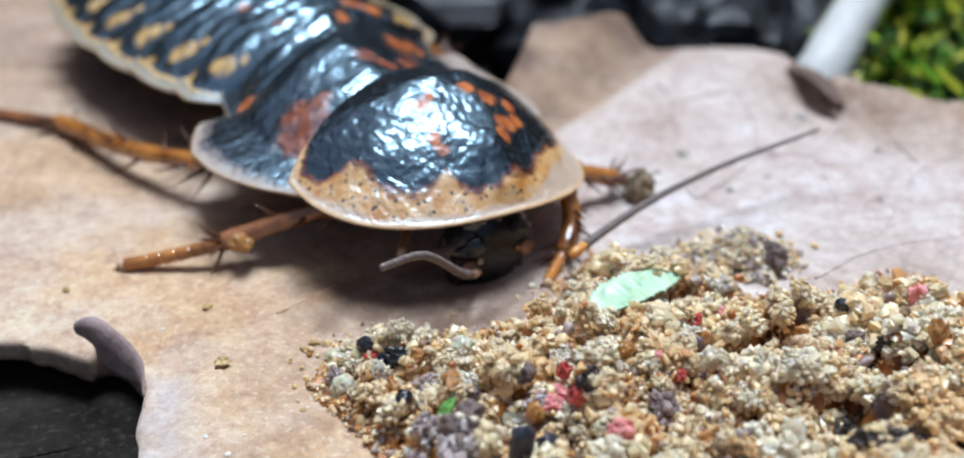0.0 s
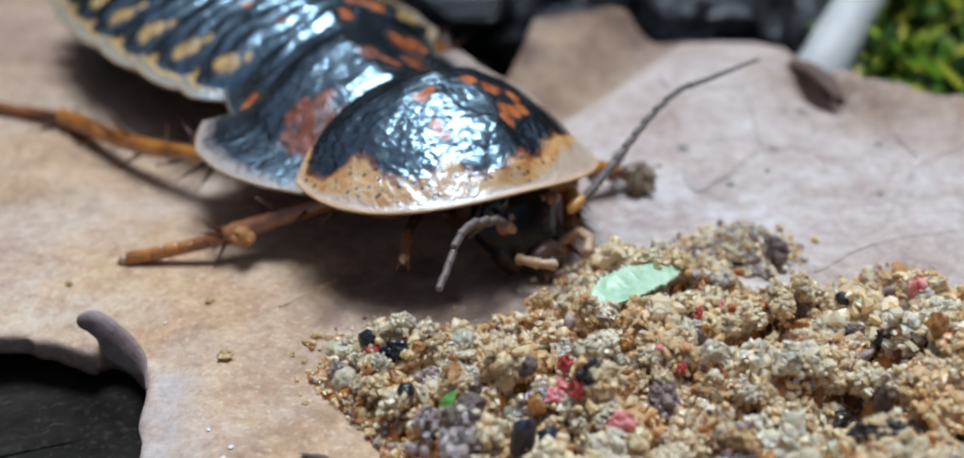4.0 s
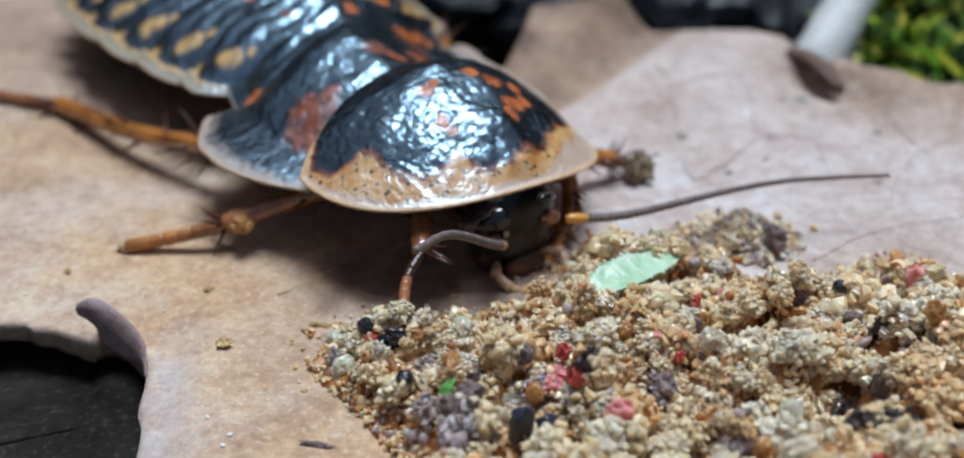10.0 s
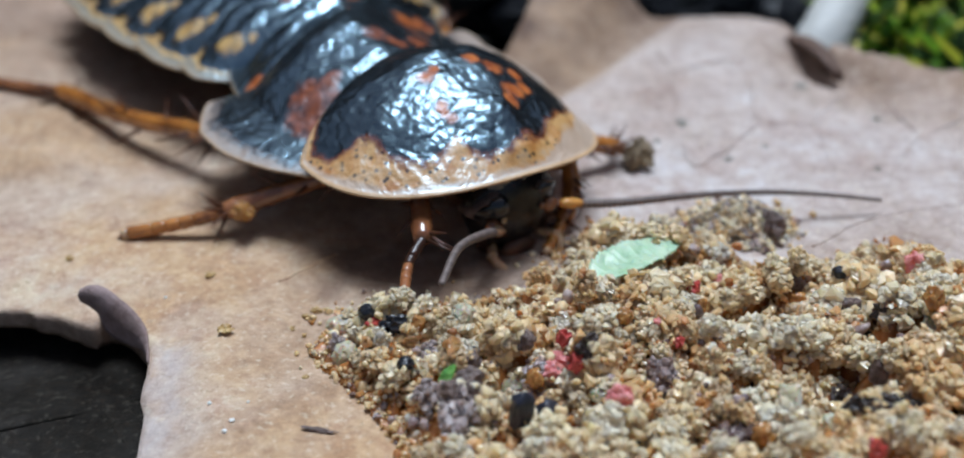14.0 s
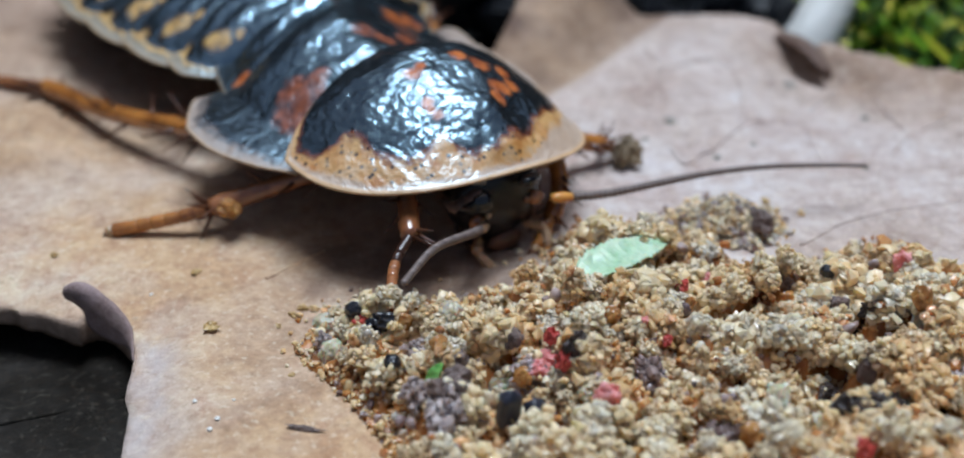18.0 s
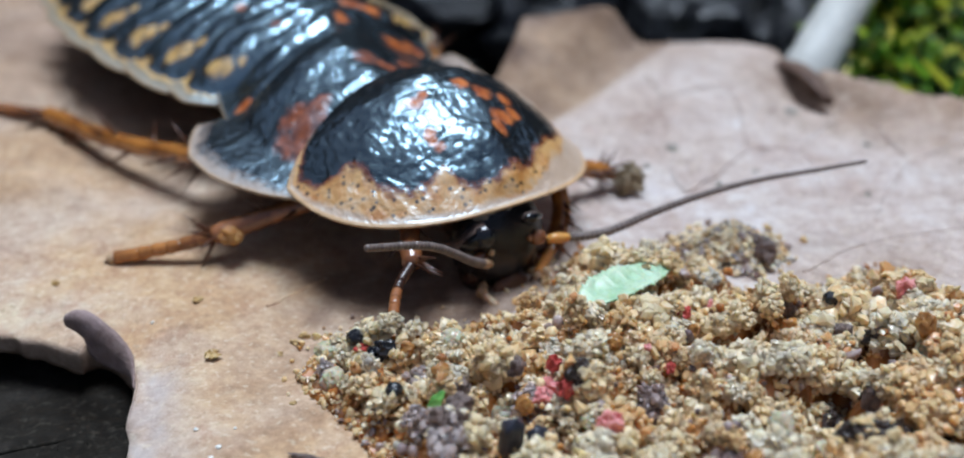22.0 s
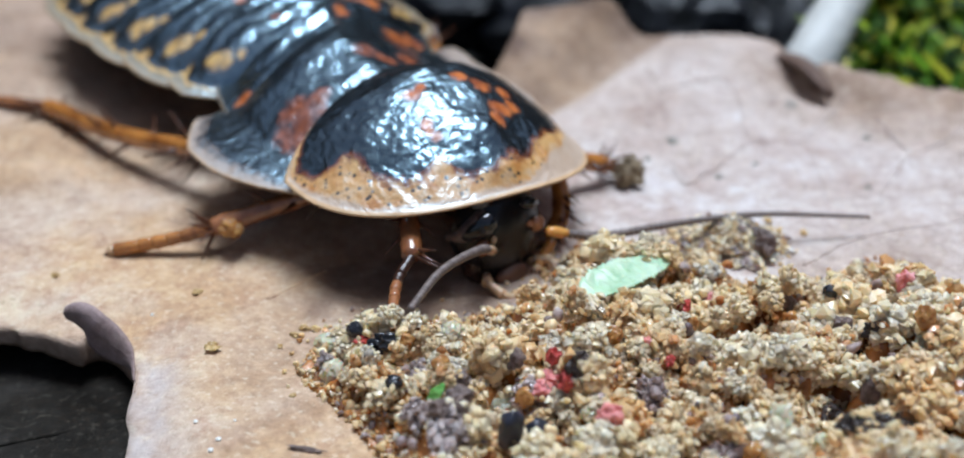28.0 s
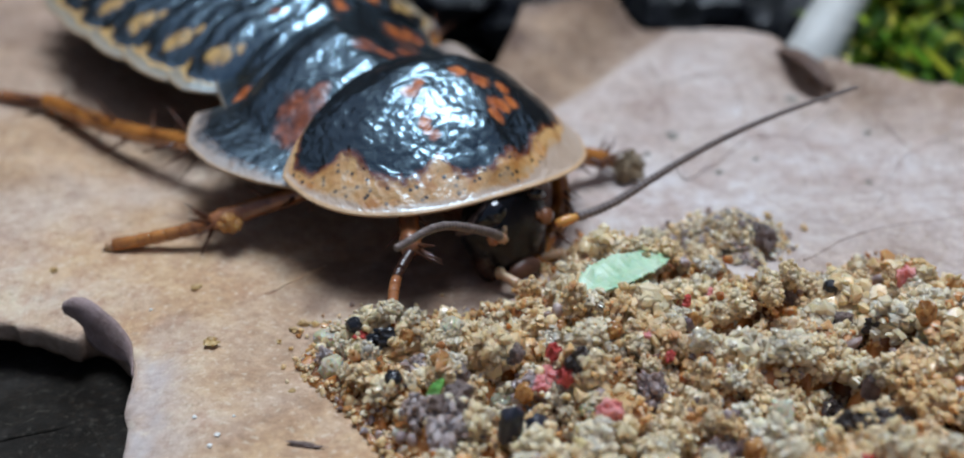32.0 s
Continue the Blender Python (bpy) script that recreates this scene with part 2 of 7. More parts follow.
M_SHELL = chitin_material("shell", 1.0, ((0.52, 0.34, 0.22), (0.74, 0.56, 0.42)), 0.72, 0.9, 0.26)
M_RING = chitin_material("abdomen_ring", 0.7, ((0.2, 0.15, 0.09), (0.42, 0.33, 0.22)), 0.4, 1.7, 0.26, 0.2, (0.1, 0.05, 0.02), ((0.6, 0.3, 0.06), (0.85, 0.52, 0.15)))
M_BACK = chitin_material("back_plate", 0.9, ((0.24, 0.16, 0.115), (0.5, 0.38, 0.3)), 0.3, 1.35, 0.25, 0.3, (0.05, 0.035, 0.032), ((0.12, 0.085, 0.07), (0.26, 0.19, 0.15)), ((0.05, 0.012, 0.008), (0.34, 0.09, 0.03)))


def plain_material(name, c1, c2, rough=0.4, scale=600, bumps=0.3, dist=0.0001, spec=0.5, sss=0.0, trans=0.0):
    m, n, l, p = mat(name)
    co = obj_coord(n)
    t = noise_tex(n, l, scale, 6, 0.65, co)
    l.new(ramp(n, l, t.outputs[0], [(0.3, c1), (0.7, c2)]).outputs[0], p.inputs["Base Color"])
    r = ramp(n, l, noise_tex(n, l, scale * 2.3, 3, 0.5, co).outputs[0], [(0.3, (rough * 0.75,) * 3), (0.7, (min(1, rough * 1.25),) * 3)])
    l.new(r.outputs[0], p.inputs["Roughness"])
    p.inputs["Specular IOR Level"].default_value = spec
    if sss:
        p.inputs["Subsurface Weight"].default_value = sss
        p.inputs["Subsurface Radius"].default_value = (0.0012, 0.0006, 0.0003)
        p.inputs["Subsurface Scale"].default_value = 0.6
    if trans:
        p.inputs["Transmission Weight"].default_value = trans
    bump(n, l, p, t.outputs[0], bumps, dist)
    return m


M_HEAD = plain_material("head_black", (0.006, 0.006, 0.007), (0.016, 0.011, 0.01), 0.22, 1400, 0.5, 0.0001, 0.4)
M_EYE = plain_material("eye_black", (0.004, 0.004, 0.006), (0.008, 0.008, 0.01), 0.06, 900, 0.02, 0.00002, 0.7)
M_LEG = plain_material("leg_amber", (0.13, 0.035, 0.01), (0.68, 0.27, 0.06), 0.12, 420, 0.25, 0.00012, 0.9, 0.15)
M_LEGRED = plain_material("leg_red_brown", (0.1, 0.03, 0.014), (0.42, 0.16, 0.06), 0.15, 520, 0.3, 0.00012, 0.9)
M_LEGDARK = plain_material("leg_dark", (0.018, 0.01, 0.008), (0.06, 0.022, 0.012), 0.25, 700, 0.3, 0.0001)
M_SPINE = plain_material("spine_brown", (0.05, 0.02, 0.012), (0.16, 0.06, 0.03), 0.2, 900, 0.2, 0.00005)
M_ANT = plain_material("antenna_brown", (0.09, 0.065, 0.055), (0.2, 0.15, 0.13), 0.4, 1500, 0.3, 0.00005)
M_ANTBASE = plain_material("antenna_amber", (0.5, 0.19, 0.03), (0.74, 0.38, 0.1), 0.3, 900, 0.2, 0.00005, 0.5, 0.3)
M_HORN = plain_material("pale_horn", (0.42, 0.25, 0.13), (0.6, 0.42, 0.27), 0.3, 800, 0.2, 0.00006, 0.5, 0.3)
M_BELLY = plain_material("belly_brown", (0.04, 0.018, 0.012), (0.14, 0.06, 0.035), 0.35, 500, 0.4, 0.0002)
M_SOIL = plain_material("black_soil", (0.004, 0.004, 0.004), (0.014, 0.013, 0.013), 0.6, 300, 0.8, 0.0008)
M_ROCK = plain_material("wet_stone", (0.002, 0.0025, 0.003), (0.012, 0.013, 0.018), 0.45, 260, 0.7, 0.001)
M_ROOT = plain_material("bleached_root", (0.5, 0.49, 0.45), (0.76, 0.75, 0.7), 0.6, 260, 0.6, 0.0004)
M_PINK = plain_material("pink_grain", (0.58, 0.13, 0.13), (0.8, 0.36, 0.33), 0.4, 1500, 0.8, 0.0002, 0.5, 0.3)
M_RED = plain_material("red_grain", (0.4, 0.04, 0.035), (0.6, 0.09, 0.07), 0.4, 700, 0.5, 0.0002)
M_GREEN = plain_material("green_flake", (0.33, 0.54, 0.32), (0.56, 0.7, 0.5), 0.3, 900, 0.7, 0.00018, 0.5, 0.25)
M_SPECK = plain_material("white_speck", (0.7, 0.68, 0.62), (0.9, 0.88, 0.82), 0.3, 900, 0.3, 0.0001)
M_BEAD = plain_material("black_pellet", (0.006, 0.007, 0.01), (0.02, 0.02, 0.025), 0.3, 900, 0.5, 0.0001)
M_WHITE = plain_material("milky_quartz", (0.6, 0.55, 0.38), (0.85, 0.8, 0.64), 0.15, 700, 0.4, 0.0002, 0.5, 0.6, 0.3)
M_AMBER = plain_material("amber_grain", (0.25, 0.1, 0.03), (0.5, 0.26, 0.08), 0.22, 800, 0.4, 0.0002, 0.5, 0.3)
M_CHAR = plain_material("dark_splinter", (0.014, 0.015, 0.022), (0.05, 0.052, 0.075), 0.4, 800, 0.6, 0.0002)
M_DARKCLOD = plain_material("dark_brown_clod", (0.012, 0.008, 0.007), (0.06, 0.038, 0.032), 0.3, 1200, 0.9, 0.0003)
M_CLOD = plain_material("mauve_clod", (0.06, 0.04, 0.036), (0.26, 0.18, 0.15), 0.35, 1500, 0.9, 0.0003)
M_GREENBIT = plain_material("fresh_green", (0.1, 0.34, 0.07), (0.22, 0.5, 0.12), 0.35, 900, 0.3, 0.0001, 0.5, 0.2)
M_DIRT = plain_material("grey_dirt", (0.16, 0.15, 0.12), (0.36, 0.33, 0.28), 0.7, 800, 0.5, 0.0002)
M_CLOT = plain_material("dull_clot", (0.09, 0.06, 0.035), (0.34, 0.24, 0.13), 0.5, 900, 0.8, 0.0003)
M_BROWNBIT = plain_material("brown_crumb", (0.36, 0.2, 0.06), (0.62, 0.44, 0.2), 0.35, 800, 0.6, 0.0002)


def sand_material(name, single=False):
    """Crystals: straw to amber by their tint, or by the single clod that they belong to."""
    m, n, l, p = mat(name)
    co = obj_coord(n)
    isl = n.new("ShaderNodeNewGeometry").outputs["Random Per Island"]
    tint = attr(n, "tint").outputs["Fac"]
    if single:
        tint = ramp(n, l, n.new("ShaderNodeObjectInfo").outputs["Random"], [(0.0, (0.38,) * 3), (0.2, (0.55,) * 3), (0.93, (0.82,) * 3), (0.94, (0.93,) * 3), (1.0, (0.99,) * 3)]).outputs[0]
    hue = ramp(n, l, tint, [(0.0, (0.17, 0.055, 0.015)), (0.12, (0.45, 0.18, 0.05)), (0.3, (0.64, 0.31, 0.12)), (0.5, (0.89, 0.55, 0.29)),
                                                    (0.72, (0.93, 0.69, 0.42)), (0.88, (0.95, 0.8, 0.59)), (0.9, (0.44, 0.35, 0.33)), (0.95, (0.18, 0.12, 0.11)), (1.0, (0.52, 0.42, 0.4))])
    own = ramp(n, l, isl, [(0.0, (0.27, 0.18, 0.1)), (0.07, (0.44, 0.38, 0.3)), (0.12, (0.53, 0.51, 0.48)), (0.93, (0.6, 0.59, 0.56)), (0.97, (0.5, 0.45, 0.46)), (1.0, (0.34, 0.28, 0.29))])
    c = mixc(n, l, 0.4, hue.outputs[0], own.outputs[0], "OVERLAY")
    fine = noise_tex(n, l, 3600, 6, 0.75, co)
    c = mixc(n, l, 0.3, c, ramp(n, l, fine.outputs[0], [(0.3, (0.38, 0.36, 0.34)), (0.7, (0.66, 0.66, 0.65))]).outputs[0], "OVERLAY")
    l.new(c, p.inputs["Base Color"])
    l.new(ramp(n, l, isl, [(0.0, (0.1,) * 3), (0.5, (0.3,) * 3), (1.0, (0.07,) * 3)]).outputs[0], p.inputs["Roughness"])
    p.inputs["Specular IOR Level"].default_value = 0.6
    p.inputs["Subsurface Weight"].default_value = 0.6
    p.inputs["Transmission Weight"].default_value = 0.1
    p.inputs["Coat Weight"].default_value = 0.25
    p.inputs["Coat Roughness"].default_value = 0.05
    p.inputs["Subsurface Radius"].default_value = (0.0005, 0.0004, 0.0003)
    p.inputs["Subsurface Scale"].default_value = 1.0
    bump(n, l, p, fine.outputs[0], 0.5, 0.0001)
    return m


M_SAND = sand_material("sand_grains")
M_CRUST = sand_material("clod_crystals", True)


def grain_material():
    """Single rounded grains: amber, straw, mauve or dark, each of its own colour."""
    m, n, l, p = mat("single_grain")
    rnd = n.new("ShaderNodeObjectInfo").outputs["Random"]
    hue = ramp(n, l, rnd, [(0.0, (0.3, 0.11, 0.03)), (0.2, (0.55, 0.25, 0.07)), (0.38, (0.72, 0.45, 0.2)), (0.55, (0.85, 0.68, 0.44)), (0.68, (0.88, 0.76, 0.54)), (0.74, (0.42, 0.33, 0.31)), (0.86, (0.3, 0.22, 0.22)), (0.93, (0.12, 0.085, 0.09)), (1.0, (0.75, 0.7, 0.58))])
    fine = noise_tex(n, l, 2400, 5, 0.7, obj_coord(n))
    l.new(mixc(n, l, 0.6, hue.outputs[0], ramp(n, l, fine.outputs[0], [(0.3, (0.36, 0.34, 0.32)), (0.7, (0.66, 0.66, 0.64))]).outputs[0], "OVERLAY"), p.inputs["Base Color"])
    p.inputs["Roughness"].default_value = 0.2
    p.inputs["Subsurface Weight"].default_value = 0.4
    p.inputs["Subsurface Radius"].default_value = (0.0005, 0.0004, 0.0003)
    p.inputs["Subsurface Scale"].default_value = 1.0
    bump(n, l, p, fine.outputs[0], 0.5, 0.0001)
    return m


M_GRAIN = grain_material()


def moss_material():
    m, n, l, p = mat("moss")
    isl = n.new("ShaderNodeNewGeometry").outputs["Random Per Island"]
    c = ramp(n, l, isl, [(0.0, (0.004, 0.012, 0.002)), (0.4, (0.03, 0.09, 0.006)), (0.6, (0.13, 0.3, 0.012)), (0.78, (0.3, 0.36, 0.018)), (1.0, (0.56, 0.46, 0.045))])
    l.new(c.outputs[0], p.inputs["Base Color"])
    p.inputs["Roughness"].default_value = 0.5
    p.inputs["Subsurface Weight"].default_value = 0.15
    p.inputs["Subsurface Radius"].default_value = (0.0005, 0.0008, 0.0002)
    return m


M_MOSS = moss_material()


# ---- mesh helpers; all lengths below are in millimetres ----
MM = 0.001


def mesh_from(name, verts, faces, material, smooth=True, **fields):
    me = bpy.data.meshes.new(name)
    me.from_pydata((np.asarray(verts, float) * MM).tolist(), [], faces.tolist() if hasattr(faces, "tolist") else faces)
    me.materials.append(material)
    if smooth:
        me.shade_smooth()
    for key, values in fields.items():
        me.attributes.new(key, "FLOAT", "POINT").data.foreach_set("value", np.asarray(values, np.float32))
    me.update()
    return me


def part(name, me, parent=None, label="", m=None):
    ob = new(name, me)
    if parent is not None:
        ob.parent = parent
    if m is not None:
        ob.matrix_basis = m
    if label:
        ob["label"] = label
    return ob


def thing(name, label, category, m=None, group="", kind="", me=None):
    ob = new(name, me)
    if m is not None:
        ob.matrix_basis = m
    return tagged(ob, label, category, group, kind)


def at(x, y, z, rx=0, ry=0, rz=0):
    return pose(x * MM, y * MM, z * MM, rx, ry, rz)


def grid_faces(nu, nv, wrap=False):
    i, j = np.meshgrid(np.arange(nu - 1), np.arange(nv if wrap else nv - 1), indexing="ij")
    i, j = i.ravel(), j.ravel()
    k = (j + 1) % nv
    return np.stack([i * nv + j, (i + 1) * nv + j, (i + 1) * nv + k, i * nv + k], 1)


def shell(name, top, material, thick=0.2, smooth=True, **fields):
    """A curved plate with thickness from an (nu, nv, 3) grid of its upper side."""
    nu, nv, _ = top.shape
    du, dv = np.gradient(top, axis=0), np.gradient(top, axis=1)
    nrm = np.cross(du, dv)
    nrm /= np.maximum(np.linalg.norm(nrm, axis=2, keepdims=True), 1e-9)
    if nrm[:, :, 2].mean() < 0:
        nrm = -nrm
    low = top - nrm * thick
    v = np.concatenate([top.reshape(-1, 3), low.reshape(-1, 3)])
    f = grid_faces(nu, nv)
    n0 = nu * nv
    idx = np.arange(n0).reshape(nu, nv)
    rim = np.concatenate([idx[0, :], idx[1:, -1], idx[-1, -2::-1], idx[-2:0:-1, 0]])
    nxt = np.roll(rim, -1)
    side = np.stack([rim, nxt, nxt + n0, rim + n0], 1)
    return mesh_from(name, v, np.concatenate([f, f[:, ::-1] + n0, side]), material, smooth,
                     **{k: np.concatenate([np.ravel(a), np.ravel(a)]) for k, a in fields.items()})


def tube(name, pts, radii, material, sides=12, rough=0.0, seed=0):
    """A closed tapered tube along a line of points."""
    pts = np.asarray(pts, float)
    radii = np.broadcast_to(np.asarray(radii, float), (len(pts),))
    tan = np.gradient(pts, axis=0)
    tan /= np.linalg.norm(tan, axis=1, keepdims=True)
    ref = np.array([0.0, 0.0, 1.0]) if abs(tan[:, 2]).mean() < 0.8 else np.array([1.0, 0.0, 0.0])
    a = np.cross(tan, ref)
    a /= np.linalg.norm(a, axis=1, keepdims=True)
    b = np.cross(tan, a)
    th = np.linspace(0, 2 * np.pi, sides, endpoint=False)
    rng = np.random.default_rng(seed)
    r = radii[:, None] * (1 + rough * rng.normal(size=(len(pts), sides)))
    v = pts[:, None] + r[..., None] * (np.cos(th)[None, :, None] * a[:, None] + np.sin(th)[None, :, None] * b[:, None])
    v = np.concatenate([v.reshape(-1, 3), pts[:1] - tan[:1] * radii[0] * 0.5, pts[-1:] + tan[-1:] * radii[-1] * 0.5])
    f = grid_faces(len(pts), sides, True).tolist()
    n0, n1 = len(v) - 2, len(v) - 1
    last = (len(pts) - 1) * sides
    f += [[n0, j, (j + 1) % sides] for j in range(sides)] + [[n1, last + (j + 1) % sides, last + j] for j in range(sides)]
    return mesh_from(name, v, f, material)


def smooth_line(keys, n):
    """Points along a soft curve through the keys."""
    keys = np.asarray(keys, float)
    t = np.linspace(0, len(keys) - 1, n)
    i = np.clip(t.astype(int), 0, len(keys) - 2)
    u = (t - i)[:, None]
    p = np.concatenate([keys[:1] * 2 - keys[1:2], keys, keys[-1:] * 2 - keys[-2:-1]])
    a, b, c, d = p[i], p[i + 1], p[i + 2], p[i + 3]
    return 0.5 * (2 * b + (c - a) * u + (2 * a - 5 * b + 4 * c - d) * u ** 2 + (3 * b - a - 3 * c + d) * u ** 3)


def ico(level):
    bm = bmesh.new()
    bmesh.ops.create_icosphere(bm, subdivisions=level, radius=1.0)
    v = np.array([q.co[:] for q in bm.verts])
    f = np.array([[q.index for q in k.verts] for k in bm.faces])
    bm.free()
    return v, f


ICO1, ICO2, ICO3 = ico(1), ico(2), ico(3)


def lump(name, size, material, level=2, rough=0.22, freq=1.3, seed=0, smooth=False):
    """An irregular stone-like lump, half-axes in size."""
    v, f = (ICO1, ICO2, ICO3)[level - 1]
    o = Vector((seed * 7.3, seed * 3.1, seed * 1.7))
    k = np.array([1 + rough * noise.noise(Vector(q) * freq + o) * 2 + rough * 0.5 * noise.noise(Vector(q) * freq * 3 + o) for q in v])
    return mesh_from(name, v * k[:, None] * np.asarray(size), f, material, smooth)


def fbm(x, y, scale, octaves=4, seed=0.0):
    """Fractal noise on arrays of plan coordinates."""
    s = np.shape(x)
    out = np.array([noise.fractal(Vector((a * scale + seed, b * scale - seed, seed)), 1.0, 2.0, octaves) for a, b in zip(np.ravel(x), np.ravel(y))])
    return out.reshape(s)


def near_line(px, py, line):
    """Distance from points to a polyline and the nearest point on it."""
    best = np.full(np.shape(px), 1e9)
    qx, qy = np.array(px, float), np.array(py, float)
    for (x0, y0), (x1, y1) in zip(line[:-1], line[1:]):
        dx, dy = x1 - x0, y1 - y0
        t = np.clip(((px - x0) * dx + (py - y0) * dy) / (dx * dx + dy * dy), 0, 1)
        ax, ay = x0 + t * dx, y0 + t * dy
        d = np.hypot(px - ax, py - ay)
        w = d < best
        best = np.where(w, d, best)
        qx, qy = np.where(w, ax, qx), np.where(w, ay, qy)
    return best, qx, qy


def inside(px, py, poly):
    c = np.zeros(np.shape(px), bool)
    for (x0, y0), (x1, y1) in zip(poly, poly[1:] + poly[:1]):
        if y0 != y1:
            c ^= ((y0 > py) != (y1 > py)) & (px < (x1 - x0) * (py - y0) / (y1 - y0) + x0)
    return c


def step(a, b, x):
    t = np.clip((x - a) / (b - a), 0, 1)
    return t * t * (3 - 2 * t)


# ---- ground, dark humus and stones behind the leaf ----
def build_ground():
    r = np.concatenate([np.linspace(0, 120, 90), np.geomspace(130, 60000, 26)])
    th = np.linspace(0, 2 * np.pi, 96, endpoint=False)
    x, y = r[:, None] * np.cos(th), r[:, None] * np.sin(th) + 20
    near = r[:, None] < 125
    z = -9 + np.where(near, 1.6 * fbm(x, y, 0.11, 4, 3.0), 0)
    v = np.stack([x, y, z], 2).reshape(-1, 3)
    thing("ground", "black damp humus spreading under the litter", "ground", kind="structure",
          me=mesh_from("ground", v, grid_faces(len(r), 96, True), M_SOIL))


build_ground()

# ---- the large dry leaf ----
TEAR = [(-60, -7.55), (-30, -7.75), (-26, -8.05), (-22.6, -7.95), (-21.7, -8.35), (-20.9, -8.45), (-19.8, -8.85), (-18.8, -9.3), (-18.6, -8.8), (-18.2, -8.5), (-17.4, -8.8), (-16.6, -9.6), (-16.1, -10.4), (-15.5, -11.7), (-15.3, -13.2), (-15.3, -14.1), (-15.2, -15.1), (-14.8, -16.1), (-14.7, -16.8), (-14.6, -17.9), (-14.0, -24), (-13.5, -60)]
RIM = [(-70, 60), (-30, 46), (-14, 34), (-8, 24.5), (-5, 21.0), (-1, 18.8), (1.6, 20.4), (2.8, 24.0), (3.6, 27.2), (5.2, 27.8), (8, 28.6), (10.4, 29.9), (12.2, 29.2), (14.5, 28.9), (17, 28.4), (19.4, 28.2), (21.0, 26.4), (21.8, 23.4), (23.4, 21.9), (24.6, 21.9), (26.3, 20.6),
       (28, 20.1), (29.2, 19.0), (31.7, 18.4), (34, 17.2), (37, 16.8), (41, 15), (46, 14.4), (70, 10)]


def leaf_z(x, y):
    z = 0.5 * fbm(x, y, 0.045, 3, 1.0) + 0.12 * fbm(x, y, 0.25, 3, 5.0)
    z = z * step(2, 12, np.hypot(x + 6, y - 2)) * 0.8
    z = z + 1.3 * np.exp(-((y - 24 + 0.25 * (x - 22)) / 4.5) ** 2) * step(8, 20, x)          # raised far rim
    z = z - 1.6 * np.exp(-(((x - 23.4) * 0.8 + (y - 19.5) * 0.6) / 1.5) ** 2 - ((y - 19.6) / 3.0) ** 2)  # folded notch
    z = z + 0.22 * np.maximum(y - 14.5, 0) * step(-1, 7, (y - 13) - 1.9 * (x - 3.7)) * step(-6, 1, x)   # blade tilts up behind the crease
    z = z - 0.5 * step(3.5, 0, near_line(x, y, TEAR)[0])
    return z


VEINS = [[(-23.0, -5.4), (-18.5, -1.4), (-15.4, 2.0)], [(-10.1, -6.3), (-7.5, -3.6)],
         [(13.0, 19.7), (16.7, 20.7), (17.6, 16.8), (17.2, 12.2), (20.1, 11.8), (20.4, 8.9), (20.4, 4.8)],
         [(25.9, 15.8), (26.9, 10.5), (31.0, 13.6)],
         [(17.1, 11.8), (12.8, 6.9), (11.9, 9.7)],
         [(20.1, 11.8), (23.6, 16.8), (23.7, 19.7)],
         [(26.9, 10.5), (24.3, 6.5), (22.8, 3.6)],
         [(12.0, 23.3), (13.2, 19.7)],
         [(17.4, -2.7), (21.7, 0.2), (27.2, 1.8)]]


